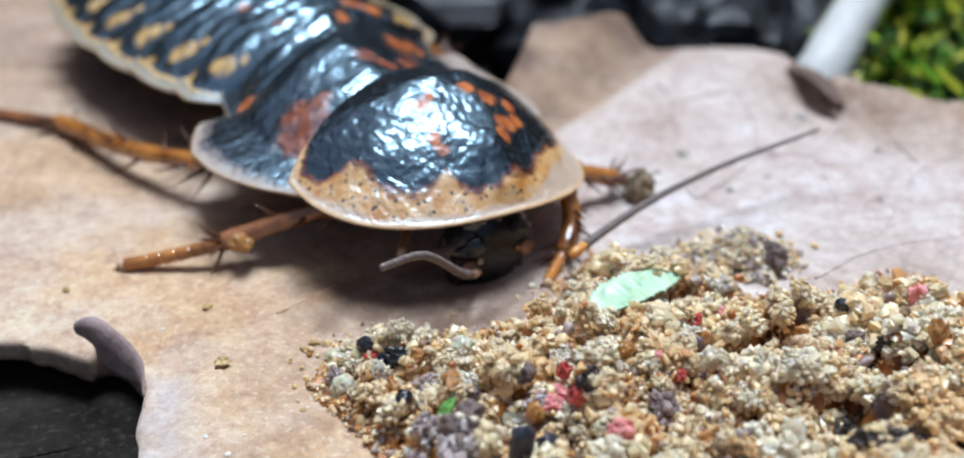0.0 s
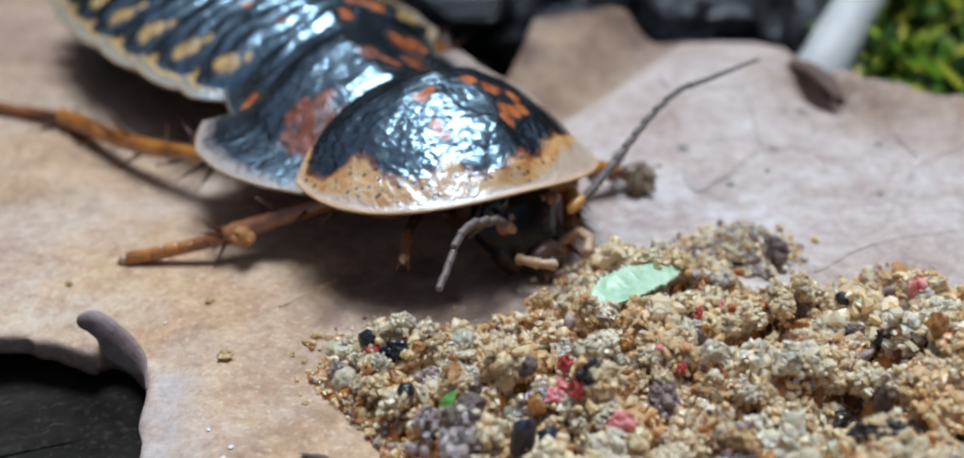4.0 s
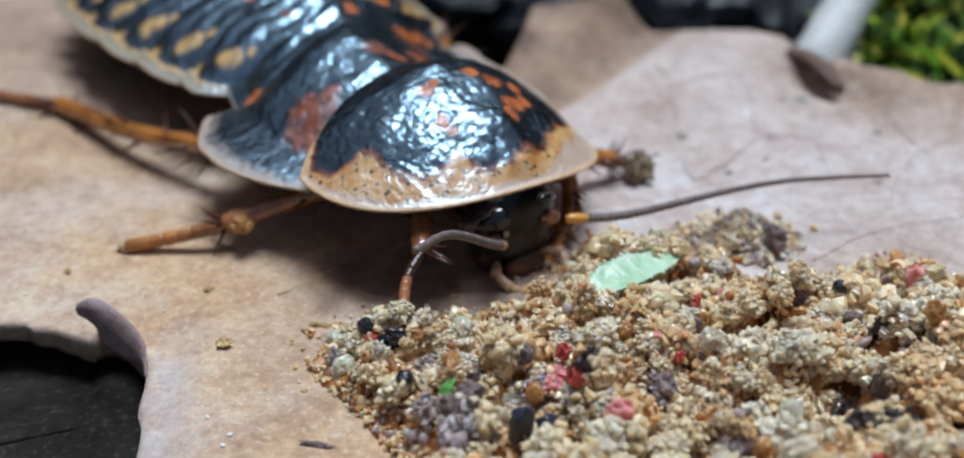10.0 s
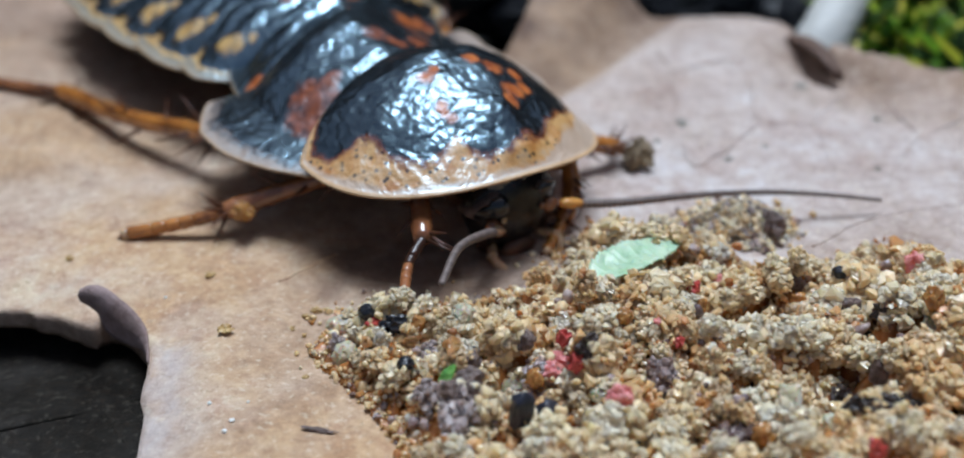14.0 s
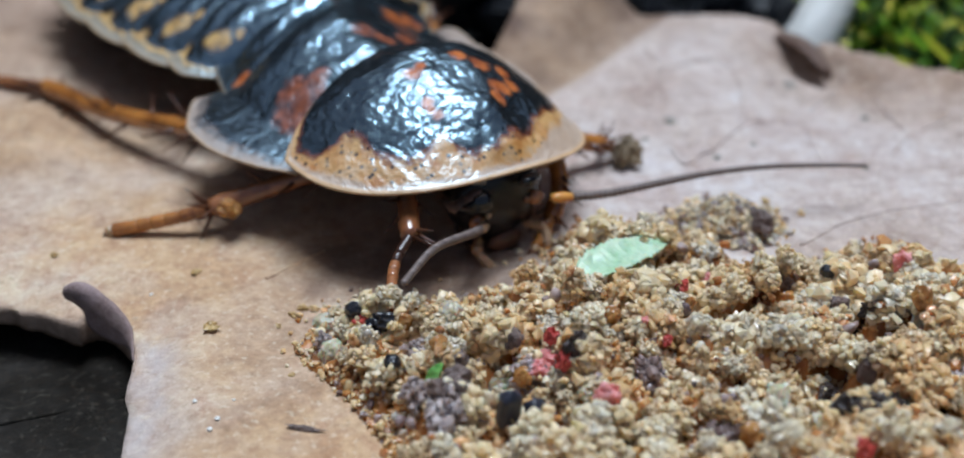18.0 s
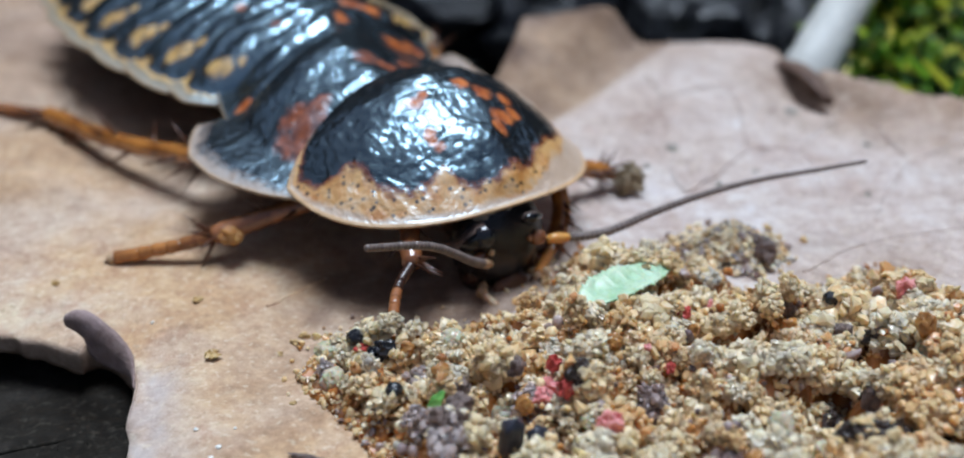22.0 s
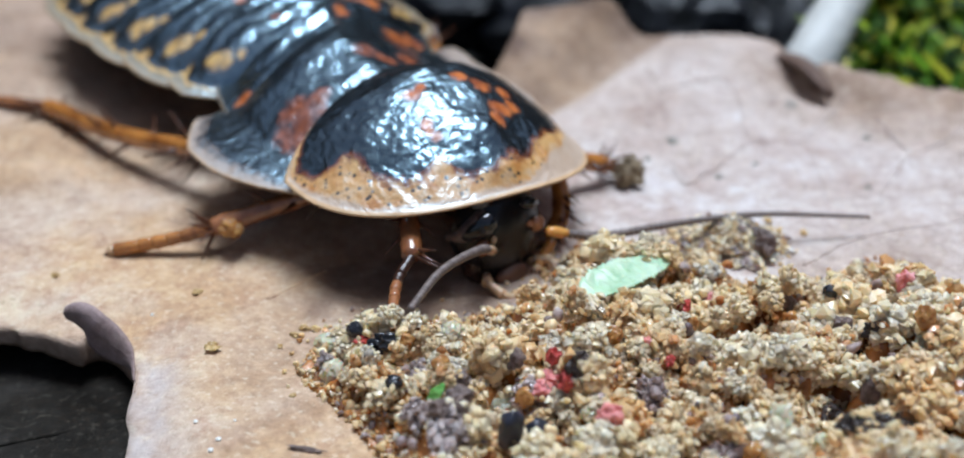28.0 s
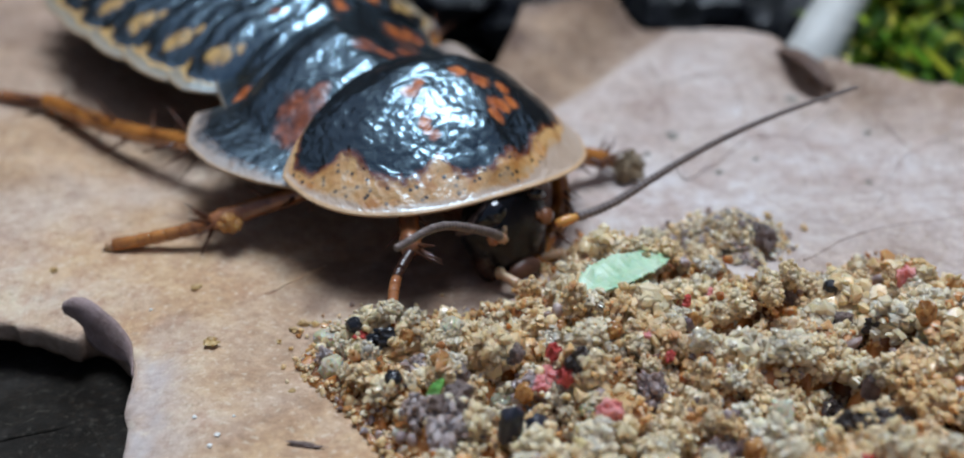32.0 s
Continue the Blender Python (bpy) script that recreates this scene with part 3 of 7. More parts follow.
def build_leaf():
    leaf = thing("dry_leaf", "large tan and pinkish dry leaf, torn along one edge", "leaf")
    xs, ys = np.arange(-46, 50, 0.36), np.arange(-32, 47, 0.36)
    gx, gy = np.meshgrid(xs, ys, indexing="ij")
    hole = TEAR + [(-60, -60)]
    cut = lambda x, y: inside(x, y, hole) | ~inside(x, y, RIM + [(70, -70), (-70, -70)])
    f = grid_faces(len(xs), len(ys))
    cx, cy = gx.ravel()[f].mean(1), gy.ravel()[f].mean(1)
    gone = cut(cx, cy)
    keep = f[~gone]
    edge = np.intersect1d(np.unique(keep), np.unique(f[gone]))
    px, py = gx.ravel().copy(), gy.ravel().copy()
    d1, ax, ay = near_line(px[edge], py[edge], TEAR)
    d2, bx, by = near_line(px[edge], py[edge], RIM)
    px[edge], py[edge] = np.where(d1 < d2, ax, bx), np.where(d1 < d2, ay, by)
    py[edge] += np.where((d2 < d1) & (px[edge] > 20), 0.45 * fbm(px[edge], py[edge], 1.1, 3, 51.0), 0)      # toothed rim
    used = np.unique(keep)
    new_id = np.full(len(px), -1)
    new_id[used] = np.arange(len(used))
    x, y = px[used], py[used]
    z = leaf_z(x, y)
    for line in VEINS:
        z = z + 0.12 * np.exp(-(near_line(x, y, line)[0] / 0.42) ** 2)
    jag = near_line(x, y, TEAR)[0]
    tone = step(-14, 12, x + 0.5 * y + 2.5 * fbm(x, y, 0.12, 3, 9.0)) * (1 - 0.9 * step(0, 6, (y - 13.5) - 1.35 * (x - 3.7)) * step(-12, 0, x) * step(60, 30, y))
    band = step(2.6, 0.6, near_line(x, y, [(-33, 36), (-27.3, 27.7), (-22.4, 19.5), (-18, 14.0), (-14, 10)])[0])
    tone = np.maximum(tone, step(4.0, 0.3, jag) * step(-16.5, -15, x) * (0.35 + 0.6 * fbm(x, y, 0.6, 3, 23.0)))     # bleached beside the tear
    bleach = np.clip(step(3.0, 0.2, jag) * step(-17, -15.2, x) * step(-9.5, -12, y) * (0.4 + 0.9 * fbm(x + 0.5 * y, 0.35 * y, 1.1, 4, 27.0)), 0, 0.6)
    brown = np.clip(step(12, 0.5, near_line(x, y, RIM)[0]) * step(15, 25, x) * (0.75 + 0.6 * fbm(x, y, 0.3, 3, 13.0)), 0, 0.9)
    brown = np.maximum(brown, np.clip(0.8 * band * (0.9 + 0.5 * fbm(x, y, 0.3, 3, 29.0)), 0, 0.85))
    brown = np.maximum(brown, np.clip(0.85 + 0.4 * fbm(x, y, 0.15, 3, 33.0), 0, 0.95) * step(12, 24, y) * step(-12, -18, x))
    brown = np.maximum(brown, 0.75 * step(0, 5, (y - 13.5) - 1.35 * (x - 3.7)) * step(-6, 2, x))
    shade_stain = np.exp(-(((x + 2.9) / 7.0) ** 2 + ((y + 5.0) / 3.9) ** 2) ** 2)
    shade_stain = np.clip(0.9 * shade_stain * (0.9 + 0.9 * fbm(x, y, 0.5, 3, 17.0)) - 0.15, 0, 0.7)      # food juice, deepened to stand for shade under the body
    back = step(0, 1.4, (y - 13.5) - 1.35 * (x - 3.7)) * step(-6, 2, x)      # yellowed back of the blade behind its fold, darkened too
    tone, brown, shade_stain = tone * (1 - 0.9 * back), brown * (1 - 0.6 * back), np.maximum(shade_stain, (0.5 + 0.35 * step(2.5, 0.2, near_line(x, y, RIM)[0])) * back * (0.8 + 0.5 * fbm(x, y, 0.25, 3, 37.0)))
    top = np.stack([x, y, z], 1)
    n = len(top)
    faces = new_id[keep]
    e = np.concatenate([faces[:, [0, 1]], faces[:, [1, 2]], faces[:, [2, 3]], faces[:, [3, 0]]])
    key = np.sort(e, 1) @ np.array([n, 1])
    _, first, count = np.unique(key, return_index=True, return_counts=True)
    border = e[first[count == 1]]
    side = np.stack([border[:, 1], border[:, 0], border[:, 0] + n, border[:, 1] + n], 1)
    v = np.concatenate([top, top - [0, 0, 0.22]])
    part("blade", mesh_from("blade", v, np.concatenate([faces, faces[:, ::-1] + n, side]), M_LEAF, bleach=np.concatenate([bleach, bleach]), shade_stain=np.concatenate([shade_stain, shade_stain]), tone=np.concatenate([tone, tone]), brown=np.concatenate([brown, brown])), leaf)
    for i, line in enumerate(VEINS[1:]):
        q = smooth_line(line, 40)
        q = np.column_stack([q + 0.35 * np.column_stack([fbm(q[:, 0], q[:, 1], 0.5, 2, 3.0), fbm(q[:, 0], q[:, 1], 0.5, 2, 8.0)]), leaf_z(q[:, 0], q[:, 1]) + 0.1])
        me = tube("vein", q, np.linspace(0.11, 0.06, 40), M_LEAF, 8, 0.15, i)
        for key, value in (("tone", float(step(-14, 12, q[20, 0] + 0.5 * q[20, 1]))), ("brown", 0.0)):
            me.attributes.new(key, "FLOAT", "POINT").data.foreach_set("value", np.full(len(me.vertices), value, np.float32))
        part("vein", me, leaf)
    # rolled-down lip along the tear and the tab that curls up from it
    q = smooth_line(TEAR[1:15], 150)
    tang = np.gradient(q, axis=0)
    out = np.column_stack([tang[:, 1], -tang[:, 0]])
    out /= np.linalg.norm(out, axis=1, keepdims=True)
    zz = leaf_z(q[:, 0], q[:, 1])
    wob = 0.75 * (1 + 0.12 * fbm(q[:, 0], q[:, 1], 0.9, 3, 2.0)) * (1 + 0.5 * step(-21.5, -17.5, q[:, 0]))
    prof = [(-0.08, 0.03), (0.05, -0.06), (0.1, -0.3), (0.1, -0.7), (0.08, -1.1), (0.0, -1.45)]
    lip = np.stack([np.column_stack([q + out * o, zz + h * wob]) for o, h in prof], 1)
    part("torn_lip", shell("torn_lip", lip, M_LIP, 0.15, tone=np.full(lip.shape[:2], 0.1)), leaf, "grey-brown lip rolled under at the tear")
    hem = smooth_line([(-19.1, -9.2, 1.55), (-18.45, -9.5, 2.0), (-17.6, -9.9, 2.05), (-16.85, -10.3, 1.7), (-16.15, -10.7, 1.2), (-15.65, -11.1, 0.6), (-15.5, -11.6, 0.05), (-15.45, -12.2, -0.4)], 50)
    foot = smooth_line([(-19.15, -9.25, 0.85), (-18.7, -9.5, 0.75), (-18.2, -9.9, 0.6), (-17.95, -10.2, 0.0), (-17.3, -10.6, -0.35), (-16.5, -11.0, -0.5), (-15.85, -11.4, -0.5), (-15.5, -12.0, -0.7)], 50)
    u = np.linspace(0, 1, 12)[None, :, None]
    tab = hem[:, None] * (1 - u) + foot[:, None] * u + np.sin(np.pi * u ** 0.7) * np.array([-0.12, -0.3, 0.0]) * np.interp(np.linspace(0, 1, 50), [0, 0.2, 1], [0.6, 1, 0.4])[:, None, None]
    tab = tab + 0.05 * fbm(tab[..., 0], tab[..., 2], 1.2, 3, 41.0)[..., None] * np.array([0, -1, 0])
    part("curled_tab", shell("curled_tab", tab, M_LIP, 0.12, tone=np.full(tab.shape[:2], 1.0)), leaf, "mauve-grey tab curled up at the tear")

    # a fold where the far rim curls over, its shaded pocket coloured dark brown
    spine = smooth_line([(20.9, 25.0, 0.7), (21.9, 22.7, 1.1), (22.8, 20.6, 1.1), (23.7, 18.7, 0.6)], 40)
    tang = np.gradient(spine, axis=0)
    out = np.column_stack([tang[:, 1], -tang[:, 0]])
    out /= np.linalg.norm(out, axis=1, keepdims=True)
    rad = 0.95 * np.sin(np.linspace(0.25, 2.9, 40)) ** 0.6
    fold = np.stack([np.column_stack([spine[:, :2] - out * (np.cos(a) * rad)[:, None], spine[:, 2] + np.sin(a) * rad - 0.5]) for a in np.linspace(-1.2, 2.5, 14)], 1)
    part("folded_rim", shell("folded_rim", fold, M_LIP, 0.14, tone=np.full(fold.shape[:2], 0.3), shade_stain=np.full(fold.shape[:2], 0.75)), leaf, "rim of the leaf folded over, its shade coloured brown")


build_leaf()


def build_under_leaf():
    xs, ys = np.linspace(-60, -4, 90), np.linspace(-50, 6, 90)
    gx, gy = np.meshgrid(xs, ys, indexing="ij")
    gz = -3.4 + 0.5 * fbm(gx, gy, 0.08, 4, 4.0) + 0.05 * (gx + 30)
    for x0, y0, x1, y1 in ((-40, -20, -8, -9), (-28, -16, -22, -30), (-18, -12.5, -10, -24)):
        gz = gz + 0.22 * np.exp(-(near_line(gx, gy, [(x0, y0), (x1, y1)])[0] / 0.5) ** 2)
    ob = thing("lower_leaf", "dark grey-brown leaf lying under the tear", "leaf")
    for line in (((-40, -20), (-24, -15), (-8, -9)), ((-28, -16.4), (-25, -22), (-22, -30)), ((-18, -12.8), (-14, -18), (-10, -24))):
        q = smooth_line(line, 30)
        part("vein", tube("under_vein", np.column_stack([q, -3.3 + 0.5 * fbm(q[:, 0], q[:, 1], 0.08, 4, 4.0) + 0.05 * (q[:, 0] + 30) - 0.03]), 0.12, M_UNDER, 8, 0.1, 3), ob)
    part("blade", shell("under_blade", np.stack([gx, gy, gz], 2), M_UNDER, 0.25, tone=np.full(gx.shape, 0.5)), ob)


build_under_leaf()


# ---- the cockroach: x forward, y to its left, z up, from the ground under its shoulders ----
roach = thing("cockroach", "glossy black cockroach with horn-coloured margins and rust spots, feeding", "cockroach", at(-2.25, 2.35, 0, 0, 0, -52.2))


def spots(x, y, z_or_none, places):
    """A field that is high round each place (x, y, radius)."""
    out = np.zeros(np.shape(x))
    for px, py, r in places:
        out = np.maximum(out, 1.1 - 0.6 * (np.hypot(x - px, y - py) / r))
    return np.clip(out, 0, 1)


SHIELD_RUST = [(1.3, -2.3, 0.5), (1.0, -1.7, 0.35), (3.3, -2.7, 0.3), (4.1, -2.6, 0.3), (3.7, -2.75, 0.25), (1.0, 0.7, 0.55), (1.8, 1.5, 0.6), (2.4, 2.8, 0.45), (3.3, 2.6, 0.4), (3.5, 1.6, 0.6), (4.2, 1.1, 0.4)]


def shield_surface(rho, th):
    """The shield: an arch at its rear edge, sinking forwards and sideways to a flat rim."""
    c, s = np.cos(th), np.sin(th)
    e = np.where(c > 0, 2 / 2.31, 2 / 1.55)
    ox = np.where(c > 0, 7.83, 3.2) * np.sign(c) * np.abs(c) ** e
    oy = 8.6 * np.sign(s) * np.abs(s) ** e
    x, y = rho * ox, rho * oy
    rim = -1.21 * (y / 8.6) ** 2 + 0.57 * (np.maximum(x, 0) / 7.83) ** 2
    core = np.clip(((np.maximum(x, 0) / 7.83) ** 2.31 + np.abs(y / 8.6) ** 2.31) ** (1 / 2.31), 0, 1)
    dome = 3.65 * (1 - core ** 2.05) ** 1.2
    ridge = 0.42 * np.exp(-((y + 0.3) / 1.3) ** 2) * step(2.5, 4.8, x) * step(0.97, 0.85, rho)
    lip = -1.3 * step(-0.2, -3.4, x) * (1 - core ** 2)     # falls again behind its crest
    return x, y, rim + dome + ridge + lip + 0.03 * np.exp(-((rho - 0.985) / 0.012) ** 2) * (c > -0.1)


def build_shield():
    rho, th = np.meshgrid(np.concatenate([np.linspace(0, 0.9, 120), np.linspace(0.906, 1, 20)]), np.linspace(np.pi, -np.pi, 361), indexing="ij")
    x, y, z = shield_surface(rho, th)

    def field(fx, fy, seed):
        return np.array([noise.noise(Vector((a * fx, b * fy, seed))) for a, b in zip(x.ravel(), y.ravel())]).reshape(x.shape)

    flat = step(0.95, 0.8, rho)
    z = z + (0.12 * field(0.7, 0.7, 2.0) + 0.05 * (0.35 - np.abs(field(1.5, 1.7, 4.0))) + 0.02 * field(3.1, 3.1, 8.0)) * flat
    front = step(4.2, 6.0, x + 0.2 * np.abs(y)) * step(0.985, 0.9, rho)
    z = z + (0.05 * field(0.9, 4.2, 5.0) + 0.03 * field(1.4, 8.0, 7.0)) * front     # creases run down the front
    ang = np.degrees(np.arctan2(y / 8.6, x / 7.83))
    bound = np.interp(ang, [-180, -110, -92, -80, -75, -67, -58, -48, -41, -36, -28, -23, -18, -13, -6, 3, 15, 24, 36, 55, 80, 110, 180],
                      [0.99, 0.98, 0.95, 0.9, 0.79, 0.75, 0.79, 0.83, 0.85, 0.81, 0.69, 0.77, 0.82, 0.85, 0.86, 0.8, 0.82, 0.74, 0.74, 0.8, 0.86, 0.97, 0.99])
    pale = (np.clip(0.5 + (rho - bound) * 5.0, 0, 0.78) + 0.4 * step(0, 0.07, rho - np.interp(ang, [8, 26, 85, 100], [0.92, 0.8, 0.82, 0.92]))) * step(112, 92, np.abs(ang))
    return part("pronotum", shell("pronotum", np.stack([x, y, z], 2), M_SHELL, 0.15, pale=pale, bead=step(0.972, 0.985, rho) * step(112, 92, np.abs(ang)), rust=spots(x, y, z, SHIELD_RUST)), roach,
                "wrinkled black shield with a pale horn rim", at(0, 0, 5.3, -4.84, 6.28, 0))


shield = build_shield()


def bend(x):
    """The hind body swings a little to the left of the shield's axis."""
    return np.interp(x, [-40, -30, -24, -17, -13, -10, -8, -5, -2, 0], [0.6, 1.0, 1.3, 1.6, 1.5, 0.3, -0.5, -0.6, -0.2, 0])


def plate(name, x0, x1, halves, top, foot, shelf, f, horn, rust, sweep=0.8, label="", material=M_RING, n=34, margin=(0.86, 0.95), folds=0.06, nose=0.15, arch=1.9, bright=0.0):
    """One back plate. halves: half-widths from front to rear; top: height of the arch, foot: where it ends at the part f of the
    half-width, shelf: how far the flat border outside it sinks."""
    u, s = np.meshgrid(np.linspace(0, 1, n), np.linspace(-1, 1, 161), indexing="ij")
    w = np.interp(u, np.linspace(0, 1, len(halves)), halves)
    x = x0 + (x1 - x0) * u - sweep * np.abs(s) ** 3 * u
    y = w * s
    a = np.clip(np.abs(s) / f, 0, 1)
    out = np.maximum(np.abs(s) - f, 0) / (1 - f)
    z = foot + (top - foot) * (1 - a ** arch) ** 0.95 - shelf * out + 0.25 * u ** 2 + 0.06 * np.exp(-((np.abs(s) - 0.985) / 0.015) ** 2)
    z = z + folds * np.sin(u * 19 + 5 * fbm(x, y, 0.25, 2, 1.0)) * (1 - a ** 3)
    z = z + 0.05 * fbm(x, y, 1.1, 3, 4.0) * (1 - out)
    z = z - 0.22 * step(0.93, 1.0, u) - nose * (1 - u) ** 2 * (1 - a ** 2)
    pale = np.maximum(1.1 * step(*margin, np.abs(s) + 0.02 * fbm(x, y, 0.8, 2, 6.0)), 0.78 * spots(x, y, z, horn))
    # left border coloured paler still, standing for the glare along it
    pale = np.maximum(pale, bright * step(0.74, 0.86, s))
    return part(name, shell(name, np.stack([x, y + bend(x), z], 2), material, 0.16, pale=pale, bead=0.5 * step(0.975, 0.99, np.abs(s)), rust=spots(x, y, z, rust)), roach, label)


plate("mesonotum", -0.2, -9.8, [8.2, 9.2, 9.7, 9.9, 9.9, 9.6, 8.9], 8.2, 4.8, 0.8, 0.66, [], [(-2.7, -5.4, 1.3), (-1.5, -5.8, 1.0), (-3.8, -5.0, 1.3), (-5.0, -4.6, 1.0), (-3.2, -4.2, 1.2), (-4.4, -3.6, 0.8), (-6.0, 0.6, 0.7), (-5.0, 1.3, 0.6), (-9.0, 4.3, 0.9), (-7.3, 4.3, 0.8), (-5.1, 3.2, 0.8), (-3.6, 4.6, 0.6)],
      1.5, "black wing-pad plate with a greyish translucent edge", M_BACK, 48, (0.8, 0.98), 0.05, 1.7, 1.5, 1.0)
plate("metanotum", -8.4, -13.0, [7.0, 7.3, 7.4, 7.2], 8.3, 5.0, 0.35, 0.84, [], [(-10.2, 4.6, 0.9), (-9.9, -6.0, 0.55), (-11.0, 6.0, 0.8), (-11.6, 1.2, 0.6)], 1.0, "", M_RING, 34, (1.2, 1.3), 0.12, 0.7, 1.5)
RINGS = [(-12.0, -16.6, 9.0, 8.3), (-15.8, -20.6, 9.7, 8.3), (-19.8, -24.6, 10.0, 8.2), (-23.8, -28.6, 9.9, 8.0), (-27.8, -32.4, 9.3, 7.6), (-31.6, -35.8, 8.2, 7.0), (-35.0, -38.6, 6.6, 6.2), (-37.8, -40.6, 4.4, 5.2)]
for k, (a, b, w, hh) in enumerate(RINGS):
    m0 = a + 0.42 * (b - a)
    horn, rust = [], []
    for sg in (-1, 1):
        horn += [(m0 - 0.2, sg * (w - 2.3), 0.72), (m0 + 0.3, sg * (w - 2.8), 0.6), (m0 + 0.8, sg * (w - 3.6), 0.4), (m0 - 1.9, sg * (w - 1.0), 0.6)]
    rust += [(m0, 0.30 * w, 0.8), (m0 + 0.4, 0.42 * w, 0.6), (m0 + 0.2, -0.3 * w, 0.35)]
    plate("tergite", a, b, [w - (0.5 if k else 2.2), w - (0.1 if k else 0.7), w + 0.06, w + 0.08, w - 0.04, w - 0.35], hh, 4.9 - 0.12 * max(0, k - 3), 0.55, 0.87, horn, rust, 0.7, "" if k else "glossy black abdomen ring with yellow horn spots", folds=0.06)


def build_belly():
    n = 40
    t = np.linspace(0, 1, n)
    xs = 5.0 - 44 * t
    w = 6.6 * np.sin(np.pi * np.clip(t * 0.93 + 0.05, 0, 1)) ** 0.45
    th = np.linspace(0, 2 * np.pi, 40, endpoint=False)
    v = np.stack([np.broadcast_to(xs[:, None], (n, 40)), w[:, None] * np.cos(th) + bend(xs)[:, None], 3.6 + 2.3 * np.sin(th) * (w[:, None] / 6.0)], 2)
    part("belly", mesh_from("belly", v.reshape(-1, 3), grid_faces(n, 40, True), M_BELLY), roach)


build_belly()


# legs: each a part with its segments as sub-parts
def limb(name, keys, radii, parent, material, label="", n=16):
    r = np.interp(np.linspace(0, 1, n), np.linspace(0, 1, len(radii)), radii)
    return part(name, tube(name, smooth_line(keys, n), r, material, 14, 0.03, 5), parent, label)


def spine_mesh(length):
    return tube("spine", [(0, 0, 0), (0.02 * length, 0, length * 0.5), (0.08 * length, 0, length)], [0.15, 0.1, 0.015], M_SPINE, 6)


SPINES = {k: spine_mesh(k) for k in (1.9, 2.6)}


def spines_on(parent, keys, count, length, seed, lo=0.1, hi=0.95, spread=1.0):
    rng = random.Random(seed)
    q = smooth_line(keys, 60)
    for i in range(count):
        k = int((lo + (hi - lo) * i / max(1, count - 1)) * 58)
        d = Vector(q[k + 1] - q[k]).normalized()
        a = rng.uniform(0, 6.28) * spread + (i % 2) * 3.1
        side = d.orthogonal().normalized()
        side = Matrix.Rotation(a, 3, d) @ side
        z = (side * 0.75 + d * 0.65).normalized()
        r = z.to_track_quat("Z", "X").to_matrix().to_4x4()
        part("spine", SPINES[length], parent, m=Matrix.Translation(Vector(q[k]) * MM) @ r)


def leg(name_label, femur, tibia, tarsus, r, mats, spine_count, seed, foot=0.62, spurs=4):
    """femur, tibia and tarsus: points along each; r: the tibia's radius; foot: the tarsus's part of it."""
    m1, m2, m3, m4 = (*mats, mats[2])[:4]
    top = limb("leg", femur, [r * 1.25, r * 1.5, r * 1.1], roach, m1, name_label)
    limb("tibia", tibia, [r * 0.85, r * 0.95, r, r * 1.02, r * 1.05, r * 1.12, r * 0.95], top, m2, "", 28)
    part("knee", lump("knee", (r * 1.12,) * 3, m2, 3, 0.06, 1, seed, True), top, "", Matrix.Translation(Vector(tibia[0]) * MM))
    # tarsus in short joints ending in a foot with a pale pad and two claws
    q = smooth_line(tarsus, 60)
    cuts = [0, 22, 31, 39, 46, 59]
    for a, b in zip(cuts[:-1], cuts[1:]):
        seg = q[a:b + 1]
        rr = np.interp(np.linspace(0, 1, len(seg)), [0, 0.12, 0.6, 0.92, 1], [r * foot * 0.86, r * foot * 0.94, r * foot * 0.98, r * foot * 1.04, r * foot * 0.9])
        part("tarsus_joint", tube("tarsus_joint", seg, rr, m3 if a < 31 else m4, 12), top)
    d = Vector(q[-1] - q[-4]).normalized()
    side = d.cross(Vector((0, 0, 1))).normalized()
    part("foot_pad", lump("foot_pad", (r * foot * 0.9,) * 3, M_HORN, 2, 0.08, 1, seed, True), top, "pale soft pad of the foot", Matrix.Translation((Vector(q[-1]) + d * r * foot * 0.4) * MM))
    for sgn in (-1, 1):
        e = Vector(q[-1])
        pts = [e, e + d * 0.4 + side * 0.22 * sgn, e + d * 0.7 + side * 0.3 * sgn - Vector((0, 0, 0.22))]
        part("claw", tube("claw", [tuple(p) for p in pts], [0.12, 0.08, 0.015], M_SPINE, 6), top)
    long = 2.6 if r > 0.5 else 1.9
    spines_on(top, tibia, spine_count, long, seed, 0.12, 0.9)
    spines_on(top, tibia, spurs, long, seed + 40, 0.93, 0.99)
    return top


AMBER3 = (M_LEG, M_LEG, M_LEG)
leg("amber-brown spiny hind leg", [(-7.6, -4, 2.8), (-9.6, -7.8, 3.0)], [(-9.6, -7.8, 2.9), (-10.95, -8.66, 2.6), (-16.9, -10.3, 1.6), (-22.7, -11.2, 1.0), (-25.0, -11.6, 0.85)],
    [(-25.0, -11.6, 0.8), (-29.3, -13.9, 0.5), (-34.0, -17.0, 0.32)], 0.52, (M_LEG, M_LEG, M_LEGRED), 15, 3, 0.72)
